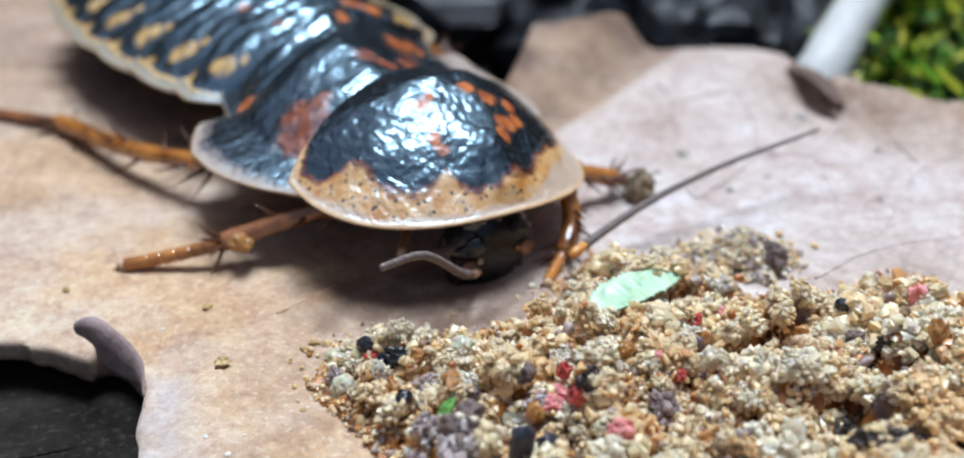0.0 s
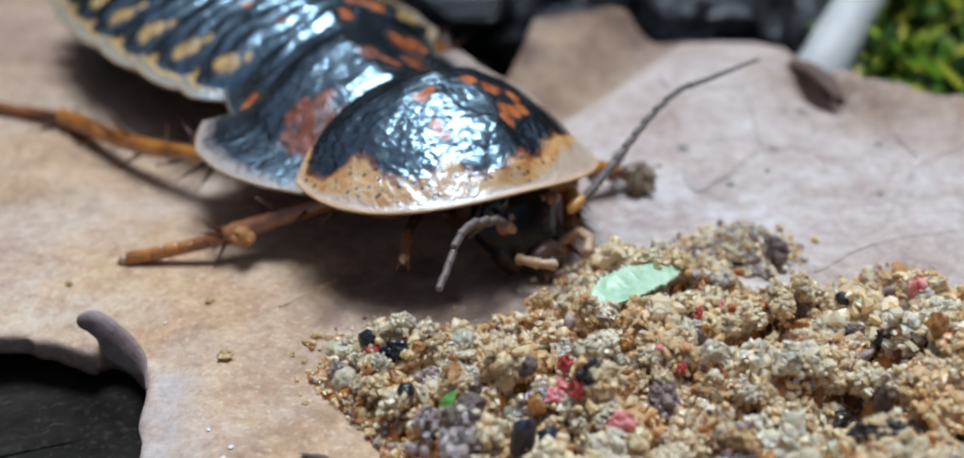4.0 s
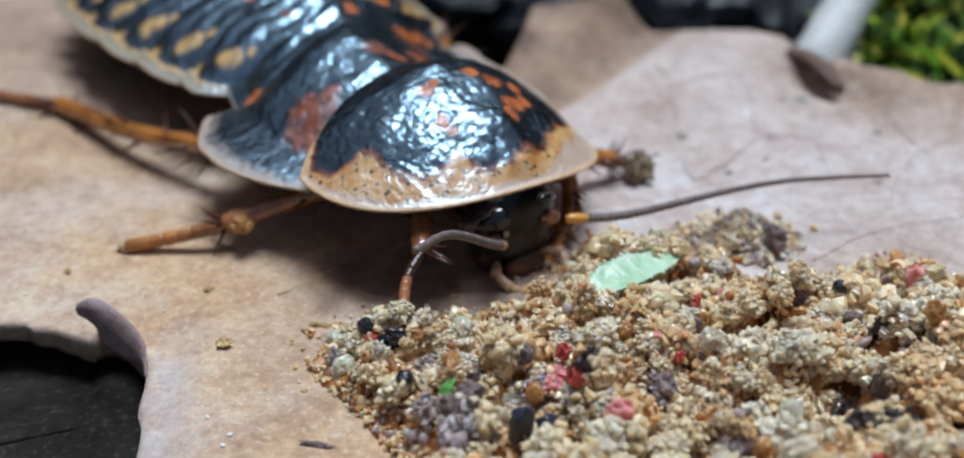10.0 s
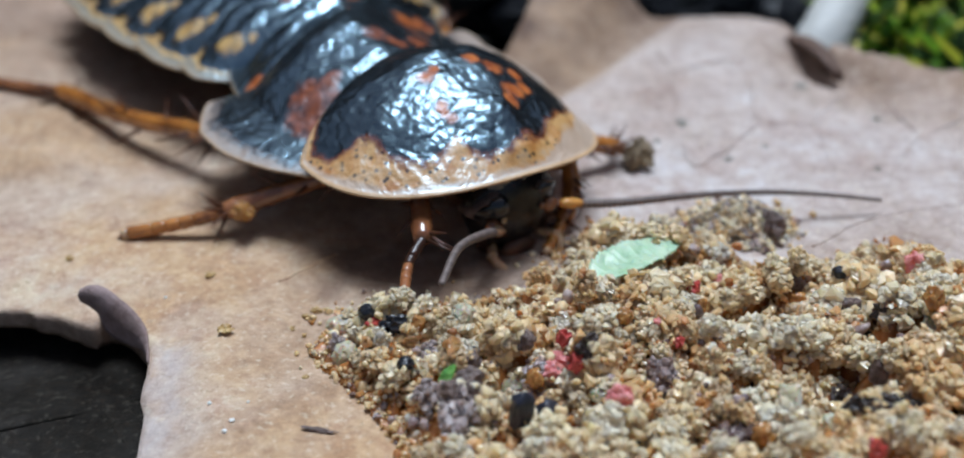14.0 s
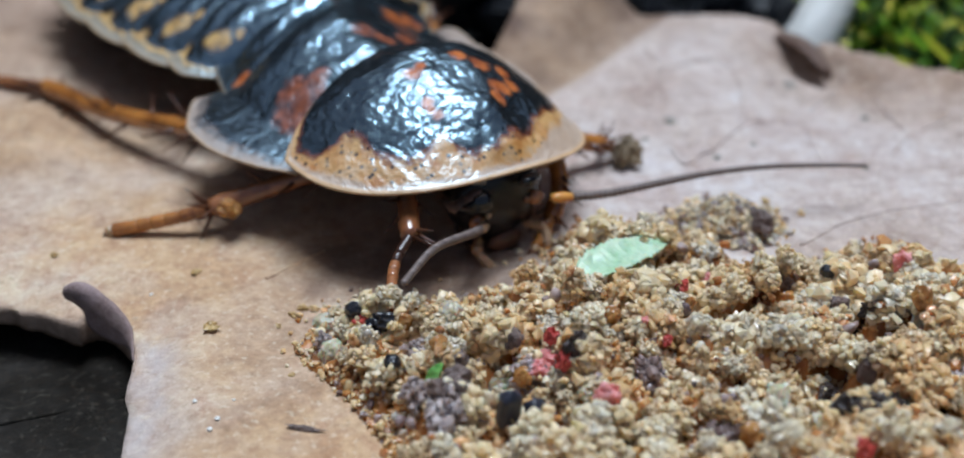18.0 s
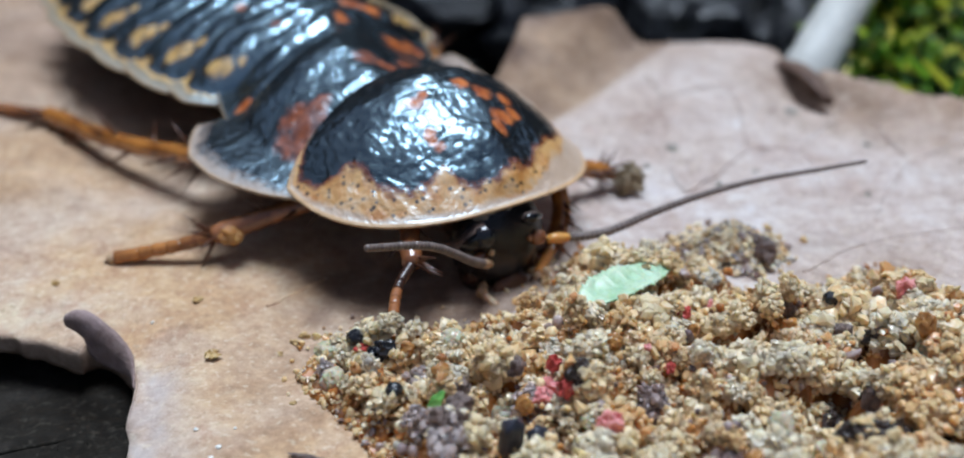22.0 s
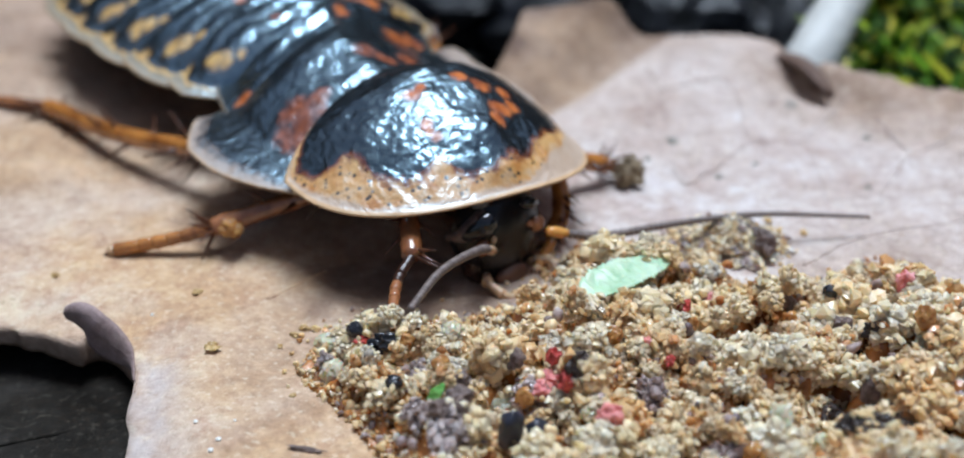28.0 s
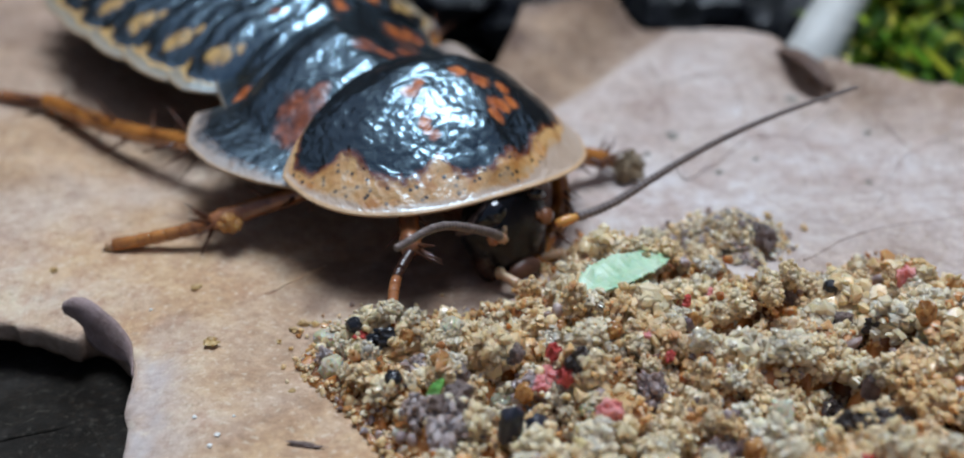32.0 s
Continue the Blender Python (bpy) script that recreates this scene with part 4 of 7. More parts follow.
leg("brown middle leg with amber foot and long spurs", [(1, -3.5, 2.6), (-0.6, -5.6, 3.2)], [(-0.6, -5.6, 3.2), (-1.5, -6.75, 2.9), (-3.37, -10.0, 1.75), (-3.9, -11.2, 1.4)],
    [(-3.9, -11.2, 1.35), (-5.0, -13.2, 0.9), (-6.6, -15.6, 0.36)], 0.5, (M_LEGRED, M_LEGRED, M_LEG), 7, 4, 0.74, 6)
fore_leg = leg("reddish fore leg, dark at its ankle, foot on the sand", [(3.0, -3.0, 3.6), (4.0, -4.3, 3.7)], [(4.0, -4.3, 3.7), (5.3, -5.1, 3.5), (7.0, -6.2, 3.0)],
               [(7.0, -6.2, 3.0), (7.65, -7.5, 2.4), (9.2, -8.9, 2.0)], 0.5, (M_LEGRED, M_LEGRED, M_LEGDARK, M_LEGRED), 5, 6, 0.55, 2)
leg("orange fore leg behind the head", [(3.0, 2.5, 3.0), (4.9, 4.9, 3.0)], [(4.9, 4.9, 3.0), (6.0, 4.3, 1.6), (6.9, 3.0, 0.7)], [(6.9, 3.0, 0.7), (7.2, 2.3, 0.4), (8.0, 1.0, 0.2)], 0.5, AMBER3, 7, 7)
leg("amber middle leg reaching out sideways", [(0.5, 4, 2.2), (2.4, 8.1, 2.2)], [(2.2, 7.6, 2.2), (2.5, 9.4, 1.5), (2.6, 10.6, 1.0)], [(2.6, 10.6, 1.0), (3.0, 11.2, 0.7), (3.5, 12.0, 0.3)], 0.5, AMBER3, 7, 8)
leg("amber hind leg on the far side", [(-12, 5, 2.6), (-13, 9, 3.0)], [(-13, 9, 3.0), (-16, 12, 1.8), (-19, 14, 1.0)], [(-19, 14, 1.0), (-22, 15, 0.6), (-25, 16, 0.3)], 0.55, AMBER3, 8, 9)


def build_head():
    v, f = ICO3
    v = v.copy()
    lower = np.clip(-v[:, 2], 0, 1)
    taper = 1 - 0.42 * lower ** 1.5
    x = v[:, 0] * 1.7 * (1 - 0.25 * lower)
    x = np.where(v[:, 0] > 0, x * 0.85, x)
    me = mesh_from("head", np.stack([x, v[:, 1] * 2.65 * taper, v[:, 2] * np.where(v[:, 2] > 0, 2.6, 2.85)], 1), f, M_HEAD)
    h = part("head", me, roach, "glossy black head bent down to the food", at(6.5, -0.3, 2.5, 6, 0, -4))
    for sg in (-1, 1):
        # tear-shaped eye: a bulb on the brow with a tail that runs back along the cheek
        pts = smooth_line([(-0.7, sg * 2.5, 0.35), (0.2, sg * 2.45, 0.6), (0.85, sg * 2.1, 0.95), (1.2, sg * 1.5, 1.25), (1.3, sg * 0.95, 1.45)], 24)
        swell = np.interp(np.linspace(0, 1, 24), [0, 0.25, 0.5, 0.75, 0.92, 1], [0.1, 0.26, 0.46, 0.66, 0.56, 0.2]) * (1 if sg < 0 else 0.4)
        part("eye", tube("eye", pts, swell, M_EYE, 20), h, "black tear-shaped compound eye")
        ring = pts - [[0.1, 0.0, 0.02]]
        part("eye_rim", tube("eye_rim", ring, swell + 0.035, M_CLOD, 20), h, "thin pale brown ring round the eye")
        part("socket", lump("socket", (0.3, 0.45, 0.45), M_LEGRED, 2, 0.05, 1, 2, True), h, "", at(1.2, sg * 1.75, 0.0))
        part("ocellus", lump("ocellus", (0.1, 0.17, 0.2), M_HORN if sg < 0 else M_LEGRED, 2, 0.05, 1, 3, True), h, "pale eye spot", at(1.36, sg * 1.15, 0.25))
    part("brow", lump("brow", (0.4, 1.3, 0.3), M_DIRT, 3, 0.12, 2.2, 14, True), h, "pale yellowish crown under the shield", at(0.5, -0.2, 1.9))
    part("clypeus", lump("clypeus", (0.45, 1.05, 0.6), M_BELLY, 3, 0.06, 1, 4, True), h, "reddish-brown upper lip", at(0.85, 0, -2.3))
    part("labrum", lump("labrum", (0.42, 0.85, 0.5), M_LEGDARK, 2, 0.06, 1, 5, True), h, "", at(0.95, 0, -2.95))
    for sg in (-1, 1):
        part("cheek", lump("cheek", (0.7, 0.42, 1.1), M_LEGDARK, 3, 0.06, 1, 6, True), h, "reddish-brown cheek", at(-0.1, sg * 1.75, -1.55, sg * -12, 0, 0))
        for a, b in (((0.3, 1.5, -2.3), (1.3, 2.2, -2.2)), ((1.3, 2.2, -2.2), (2.1, 1.9, -2.75)), ((2.1, 1.9, -2.75), (2.35, 1.2, -3.25))):
            p0, p1 = (np.array(q) * (1, sg, 1) + (0, 0.3 if sg < 0 else 0, 0.35 if sg < 0 else 0) for q in (a, b))
            part("palp_joint", tube("palp_joint", smooth_line([p0, (p0 + p1) / 2, p1], 8), np.linspace(0.2, 0.3, 8), M_HORN, 10), h, "pale feeler beside the mouth")
    return h


head = build_head()
# neck under the shield
limb("neck", [(3.0, 0, 3.6), (5.0, -0.1, 3.4), (6.2, -0.2, 3.2)], [2.6, 2.2, 1.7], roach, M_BELLY)


# antennae: each a chain of short ringed rods
def rod(length, r0, r1, rings, material):
    n = rings * 4 + 1
    t = np.linspace(0, 1, n)
    r = (r0 + (r1 - r0) * t) * (0.74 + 0.34 * np.abs(np.sin(np.pi * rings * t)))
    return tube("antenna_rod", np.stack([t * length, 0 * t, 0 * t], 1), r, material, 10)


def antenna(count, length, r0, r1, label, base):
    out = []
    step_l = length / count
    for i in range(count):
        a, b = r0 + (r1 - r0) * i / count, r0 + (r1 - r0) * (i + 1) / count
        out.append(part("antenna_rod", rod(step_l * 1.04, a * (1.12 if i == 0 else 1), b, 1 if i == 0 else 4, base if i == 0 else M_ANT), roach, "pale antenna base" if i == 0 else label))
    return out


LEFT_LEN, RIGHT_LEN = 18.2, 10.5
left_antenna = antenna(16, LEFT_LEN, 0.26, 0.105, "thin dark ringed feeler", M_ANTBASE)
right_antenna = antenna(10, RIGHT_LEN, 0.24, 0.17, "short grey-brown ringed feeler", M_HORN)


# ---- the heap of sandy food ----
HEAP = [(-8.0, -12.2), (-7.0, -9.3), (-5.0, -8.6), (-2.5, -8.4), (0.5, -8.3), (2.6, -7.2), (3.4, -4.6), (4.6, -2.4), (6.4, -1.0), (8.0, -1.2), (9.8, -2.8), (12, -4.2), (14.5, -5.2), (16.5, -5.6), (18.5, -4.4), (20.5, -3.6), (22.2, -3.0), (23.2, -5.3),
        (24.5, -7.8), (27, -9.3), (33, -12), (40, -14), (40, -36), (-2, -36), (-2.6, -25), (-3.6, -19), (-5.5, -15.8), (-7.4, -13.6)]


def pit_depth(x, y):
    """Steep-sided holes that the animal has dug in the heap."""
    depth = np.zeros(np.shape(x))
    for a, b, ra, rb, turn, deep in [(16.0, -17.2, 2.1, 0.75, 0.1, 2.6), (17.9, -18.6, 1.3, 0.6, -0.3, 2.2), (18.3, -11.6, 1.3, 0.6, 0.2, 1.9), (4.5, -15.7, 0.9, 0.5, 0.3, 1.8), (5.9, -20.6, 1.2, 0.5, 0.1, 1.9),
                                     (0.6, -13.9, 0.8, 0.4, 0.4, 1.5), (11.6, -15.6, 0.9, 0.4, -0.2, 1.6), (2.3, -19.9, 0.9, 0.5, 0.0, 1.6), (13.2, -12.3, 0.8, 0.4, 0.2, 1.5)]:
        u, v = (x - a) * math.cos(turn) + (y - b) * math.sin(turn), (y - b) * math.cos(turn) - (x - a) * math.sin(turn)
        depth = np.maximum(depth, deep * np.exp(-((u / ra) ** 2 + (v / rb) ** 2) ** 2))
    return depth


def heap_z(x, y):
    d = near_line(x, y, HEAP + HEAP[:1])[0] * np.where(inside(x, y, HEAP), 1, -1)
    h = 1.75 * (1 - np.exp(-np.maximum(d, 0) / 1.3)) + 0.02 * np.maximum(x - 2, 0) * step(0, 6, d)
    hollow = np.exp(-((x - 3.2) / 2.4) ** 2 - ((y + 4.6) / 2.2) ** 2)
    rough = step(0.0, 1.6, d)
    lumps = (1.5 * fbm(x, y, 0.3, 3, 7.0) + 1.3 * (0.4 - np.exp(-(fbm(x, y, 0.3, 2, 21.0) / 0.14) ** 2))) * rough
    return h * (1 - 0.75 * hollow) - pit_depth(x, y) - 1.1 * np.exp(-((x + 4.4) / 2.2) ** 2 - ((y + 10.6) / 1.9) ** 2) - 0.8 * np.exp(-((x - 8.6) / 3.2) ** 2 - ((y + 2.6) / 2.0) ** 2) + lumps * (1 - 0.5 * hollow) + 0.05, d


def grain_cloud(name, x, y, z, size, material, rng, level=2, tint=None):
    """Many irregular grains joined into one mesh."""
    v0, f0 = (ICO1, ICO2)[level - 1]
    kinds = []
    for k in range(24):
        o = Vector((k * 3.7, k * 1.3, k * 5.1))
        q = np.array([1 + 0.5 * noise.noise(Vector(p) * 1.2 + o) for p in v0]) * rng.uniform(*((0.62, 1.3) if level == 1 else (0.84, 1.16)), len(v0))
        kinds.append(v0 * q[:, None] * rng.uniform(0.65, 1.3, 3))
    kinds = np.array(kinds)
    n = len(x)
    a = rng.normal(size=(n, 4))
    a /= np.linalg.norm(a, axis=1, keepdims=True)
    w, i, j, k = a.T
    rot = np.stack([1 - 2 * (j * j + k * k), 2 * (i * j - k * w), 2 * (i * k + j * w), 2 * (i * j + k * w), 1 - 2 * (i * i + k * k), 2 * (j * k - i * w),
                    2 * (i * k - j * w), 2 * (j * k + i * w), 1 - 2 * (i * i + j * j)], 1).reshape(n, 3, 3)
    v = np.einsum("nab,nvb->nva", rot, kinds[rng.integers(0, 24, n)]) * size[:, None, None] + np.stack([x, y, z], 1)[:, None]
    f = f0[None] + (np.arange(n) * len(v0))[:, None, None]
    me = bpy.data.meshes.new(name)
    vv, ff = (v.reshape(-1, 3) * MM).astype(np.float32), f.reshape(-1, 3).astype(np.int32)
    me.vertices.add(len(vv))
    me.vertices.foreach_set("co", vv.ravel())
    me.loops.add(ff.size)
    me.loops.foreach_set("vertex_index", ff.ravel())
    me.polygons.add(len(ff))
    me.polygons.foreach_set("loop_start", np.arange(0, ff.size, 3, dtype=np.int32))
    me.materials.append(material)
    tint = rng.random(n) if tint is None else tint
    me.attributes.new("tint", "FLOAT", "POINT").data.foreach_set("value", np.repeat(tint, len(v0)).astype(np.float32))
    me.update(calc_edges=True)
    if level == 1:
        me.shade_flat()
    else:
        me.shade_smooth()
    return me


def clod_mesh(k, rng):
    """One clod of unit radius: a knobbly core set all over with crystals."""
    way = rng.normal(size=(105, 3))
    way /= np.linalg.norm(way, axis=1, keepdims=True)
    o = Vector((k * 2.9, k * 4.7, 1.1))

    def reach(v):
        return np.array([0.82 + 0.55 * noise.noise(Vector(p) * 1.1 + o) + 0.3 * noise.noise(Vector(p) * 2.6 + o) for p in v])

    q = way * (reach(way) + rng.uniform(-0.05, 0.18, 105))[:, None]
    me = grain_cloud("clod", q[:, 0], q[:, 1], q[:, 2], 0.15 + 0.25 * rng.random(105) ** 1.6, M_CRUST, rng, 1, rng.random(105))
    bm = bmesh.new()
    bm.from_mesh(me)
    v, f = ICO2
    vs = [bm.verts.new(p) for p in v * (reach(v) * 0.97)[:, None] * MM]
    for a in f:
        bm.faces.new([vs[i] for i in a])
    bm.to_mesh(me)
    bm.free()
    return me


def joined(name, kinds, rows, material):
    """Copies of the kinds, each with its own tint, as one mesh."""
    co, fa, ti, base = [], [], [], 0
    for k, m, tint in rows:
        me = kinds[k]
        v = np.empty(len(me.vertices) * 3, np.float32)
        me.vertices.foreach_get("co", v)
        f = np.empty(len(me.polygons) * 3, np.int32)
        me.loops.foreach_get("vertex_index", f)
        a = np.array(m)
        co.append(v.reshape(-1, 3) @ a[:3, :3].T + a[:3, 3])
        fa.append(f + base)
        ti.append(np.full(len(me.vertices), 0.44 + 0.4 * tint if tint < 0.94 else tint, np.float32))
        base += len(me.vertices)
    vv, ff, me = np.concatenate(co).astype(np.float32), np.concatenate(fa), bpy.data.meshes.new(name)
    me.vertices.add(len(vv))
    me.vertices.foreach_set("co", vv.ravel())
    me.loops.add(len(ff))
    me.loops.foreach_set("vertex_index", ff)
    me.polygons.add(len(ff) // 3)
    me.polygons.foreach_set("loop_start", np.arange(0, len(ff), 3, dtype=np.int32))
    me.materials.append(material)
    me.attributes.new("tint", "FLOAT", "POINT").data.foreach_set("value", np.concatenate(ti))
    me.update(calc_edges=True)
    me.shade_flat()
    return me


# spots where larger pieces lie on top
CLEAR = [(5.4, -9.8), (6.0, -9.3), (6.6, -8.8), (7.2, -8.3), (7.8, -7.8), (8.4, -7.3), (9.0, -6.8), (-5.2, -12.2), (-3.8, -13.4), (3.4, -15.9), (5.6, -19.4), (-6.4, -12.6), (-6.1, -13.5), (12.6, -18.8), (13.9, -20.3), (1.7, -18.7), (2.5, -18.9), (-0.5, -17.4), (-1.5, -17.9), (-0.9, -11.0), (3.6, -14.6)]


def build_heap():
    rng = np.random.default_rng(4)
    xs, ys = np.arange(-9, 25, 0.15), np.arange(-25, 0, 0.15)
    gx, gy = np.meshgrid(xs, ys, indexing="ij")
    gz, d = heap_z(gx, gy)
    gz = np.where(d > 0, gz - 0.75 * step(0, 1.2, d) + 0.3 * fbm(gx, gy, 1.4, 3, 5.0), -1.8)
    heap = thing("sand_heap", "loose heap of coarse tan sand and food crumbs", "sand heap", kind="stuff")
    # core tinted dark, pit floors darker still, for shade in the hollows
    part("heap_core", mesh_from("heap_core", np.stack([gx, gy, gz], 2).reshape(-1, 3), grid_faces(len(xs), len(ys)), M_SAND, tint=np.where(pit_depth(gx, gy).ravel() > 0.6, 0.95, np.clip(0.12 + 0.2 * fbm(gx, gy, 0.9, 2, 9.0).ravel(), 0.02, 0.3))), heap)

    def clear(x, y, d, least):
        ok = (d > least) & (pit_depth(x, y) < 0.7)
        for px, py in CLEAR[:7]:
            ok &= np.hypot(x - px, y - py) > 0.35
        for px, py in CLEAR[7:]:
            ok &= np.hypot(x - px, y - py + 0.2) > 0.45
        return ok

    def scatter(n, x0, x1, y0, y1, lo, hi, level, down, lift, name, tints, power=2.0):
        x, y = rng.uniform(x0, x1, n), rng.uniform(y0, y1, n)
        z, d = heap_z(x, y)
        ok = clear(x, y, d, -0.1)
        x, y, z = x[ok], y[ok], z[ok]
        s = (lo + (hi - lo) * rng.random(len(x)) ** power) * (0.6 + 0.4 * step(0, 1.5, d[ok]))
        up = rng.uniform(down, lift, len(x))
        part(name, grain_cloud(name, x, y, z + up, s, M_SAND, rng, level, np.clip(rng.choice(tints, len(x)) + rng.normal(0, 0.02, len(x)), 0, 1)), heap)

    # clods of crystals that cling together, heaped with hollows between them
    kinds = [clod_mesh(k, rng) for k in range(14)]
    set_down, rest = [], []
    for _ in range(14000):
        x, y = rng.uniform(-8.5, 24), rng.uniform(-24, 0)
        r = 0.46 + 0.66 * rng.random() ** 1.5
        if all((x - a) ** 2 + (y - b) ** 2 > (0.72 * (r + c)) ** 2 for a, b, c in set_down):
            set_down.append((x, y, r))
    px, py, pr = np.array(set_down).T
    pz, dd = heap_z(px, py)
    pz = pz - 0.32 * pr + rng.normal(0, 0.26, len(px)) - 0.5 * (rng.random(len(px)) < 0.22)
    for a, b in CLEAR:
        pz = np.where(np.hypot(px - a, py - b) < pr + 0.3, pz - 0.4, pz)
    own = 0
    for x, y, z, r, e in zip(px, py, pz, pr, dd):
        if e < 0.25 or pit_depth(x, y) > 0.8:
            continue
        r = r * (0.45 + 0.55 * min(1, e / 2.6))
        z = z - 0.3 * max(0, 1 - e / 2.0)
        m = at(x, y, z, *rng.uniform(-40, 40, 2), rng.uniform(0, 360)) @ Matrix.Diagonal((r * rng.uniform(0.9, 1.3), r * rng.uniform(0.9, 1.2), r * rng.uniform(0.8, 1.1), 1))
        k = int(rng.integers(14))
        if own < 290 and x < 15 and y > -22:
            part("clod", kinds[k], heap, m=m)
            own += 1
        else:
            rest.append((k, m, rng.random()))
    part("clods", joined("clods", kinds, rest, M_SAND), heap)

    def crystals(n, lo, hi, down, up, name, power):
        """Loose crystals between the clods."""
        x, y = rng.uniform(-9, 24, n), rng.uniform(-24, 0, n)
        z, d = heap_z(x, y)
        ok = clear(x, y, d, 0.0)
        x, y, z, d = x[ok], y[ok], z[ok], d[ok]
        z = z - 0.75 * step(0, 1.2, d) + 0.3 * fbm(x, y, 1.4, 3, 5.0) + rng.uniform(down, up, len(x))
        hue = np.where(rng.random(len(x)) < 0.05, rng.uniform(0.89, 1.0, len(x)), np.clip(rng.normal(0.47, 0.15, len(x)), 0.05, 0.87))
        part(name, grain_cloud(name, x, y, z, lo + (hi - lo) * rng.random(len(x)) ** power, M_SAND, rng, 1, hue), heap)

    crystals(16000, 0.07, 0.2, -0.02, 0.12, "small_crystals", 1.4)
    crystals(1500, 0.14, 0.3, -0.05, 0.2, "large_crystals", 2.0)
    scatter(240, -9, 24, -24, 0, 0.14, 0.36, 2, -0.3, 0.1, "rounded_grains", [0.1, 0.12, 0.15, 0.25, 0.35, 0.5, 0.6, 0.91, 0.92, 0.95, 0.99], 1.9)
    rounds = [lump("grain", (1.0, 0.86, 0.8), M_GRAIN, 2, 0.16, 1.3, 200 + k, True) for k in range(12)]
    n = 110
    x, y = rng.uniform(-7.5, 11, 3 * n), rng.uniform(-22, -10, 3 * n)
    z, dd = heap_z(x, y)
    ok = np.flatnonzero(clear(x, y, dd, 0.1))[:n]
    for k in ok:
        r = 0.13 + 0.24 * rng.random() ** 1.6
        part("grain", rounds[int(rng.integers(12))], heap, m=at(x[k], y[k], z[k] - 0.3 * r, *rng.uniform(0, 360, 3)) @ Matrix.Scale(r, 4))
    scatter(2500, 20, 40, -36, -3, 0.25, 0.5, 1, -0.3, 0.2, "far_grains", [0.3, 0.5, 0.6, 0.7])

    xs, ys = np.concatenate([np.arange(-9, 24.6, 1.2), np.arange(24.9, 41, 0.6)]), np.arange(-37, 0, 0.6)
    gx, gy = np.meshgrid(xs, ys, indexing="ij")
    gz, d = heap_z(gx, gy)
    near = (gx < 24.8) & (gy > -24.8)
    part("heap_rest", mesh_from("heap_rest", np.stack([gx, gy, np.where((d > 0) & ~near, gz - 0.2, -1.9)], 2).reshape(-1, 3), grid_faces(len(xs), len(ys)), M_SAND, tint=np.full(gx.size, 0.4)), heap)

    # loose clump beside the heap, crumbs strewn along its foot
    n = 2200
    r, a = np.abs(rng.normal(0, 0.55, n)), rng.uniform(0, 6.28, n)
    x, y = 13.8 + 2.6 * r * np.cos(a), -0.7 + 1.8 * r * np.sin(a)
    z = 1.5 * np.exp(-((x - 13.8) / 1.9) ** 2 - ((y + 0.7) / 1.3) ** 2) + 0.1
    clump = thing("sand_clump", "small crumbly clump of tan sand on the leaf", "sand heap", kind="stuff")
    part("clump_grains", grain_cloud("clump_grains", x, y, z * rng.uniform(0.4, 1.05, n), rng.uniform(0.09, 0.26, n), M_SAND, rng, 1, np.where(rng.random(n) < 0.2, rng.uniform(0.89, 1.0, n), np.clip(rng.normal(0.66, 0.14, n), 0, 0.88))), clump)
    n = 420
    k = rng.integers(0, len(HEAP) - 8, n)
    t = rng.random(n)
    p = np.array(HEAP)
    q = p[k] + (p[(k + 1) % len(p)] - p[k]) * t[:, None] + rng.normal(0, 0.7, (n, 2))
    strewn = thing("strewn_sand", "stray sand grains strewn over the dry leaf", "sand", kind="stuff")
    part("stray_grains", grain_cloud("stray_grains", q[:, 0], q[:, 1], leaf_z(q[:, 0], q[:, 1]) + 0.08, rng.uniform(0.06, 0.24, n), M_SAND, rng, 1), strewn)


build_heap()


def heap_top(x, y):
    return float(heap_z(np.array([x]), np.array([y]))[0][0])


def leaf_top(x, y):
    return float(leaf_z(np.array([float(x)]), np.array([float(y)]))[0])


# ---- single pieces that stand out in the heap and on the leaf ----
def piece(name, label, category, x, y, z, size, material, seed=0, turn=(0, 0, 0), rough=0.25, group="", level=3):
    return thing(name, label, category, at(x, y, z, *turn), group, me=lump(name, size, material, level, rough, 1.7, seed, level < 3))


def pieces(name, label, category, material, rough, group, seed, rows):
    """Pieces half sunk in the heap: place and half-axes."""
    for i, (x, y, z, a, b, c) in enumerate(rows):
        piece(name, label, category, x, y, z, (a, b, c), material, seed + i, (25 * i, 15 * i, 57 * i), rough, group)


pieces("black_pellet", "small round black pellet in the sand", "pellet", M_BEAD, 0.08, "black pellets", 1, [(-5.28, -11.26, 1.64, 0.43, 0.4, 0.4), (-3.27, -15.98, 2.14, 0.4, 0.36, 0.34), (16.7, -9.72, 2.77, 0.4, 0.36, 0.34)])
pieces("black_crumb", "knobbly wet black crumb at the foreleg's foot", "food crumb", M_BEAD, 0.4, "black crumbs", 5, [(-3.9, -12.55, 1.84, 0.55, 0.42, 0.42), (-4.23, -12.64, 1.64, 0.4, 0.36, 0.36)])
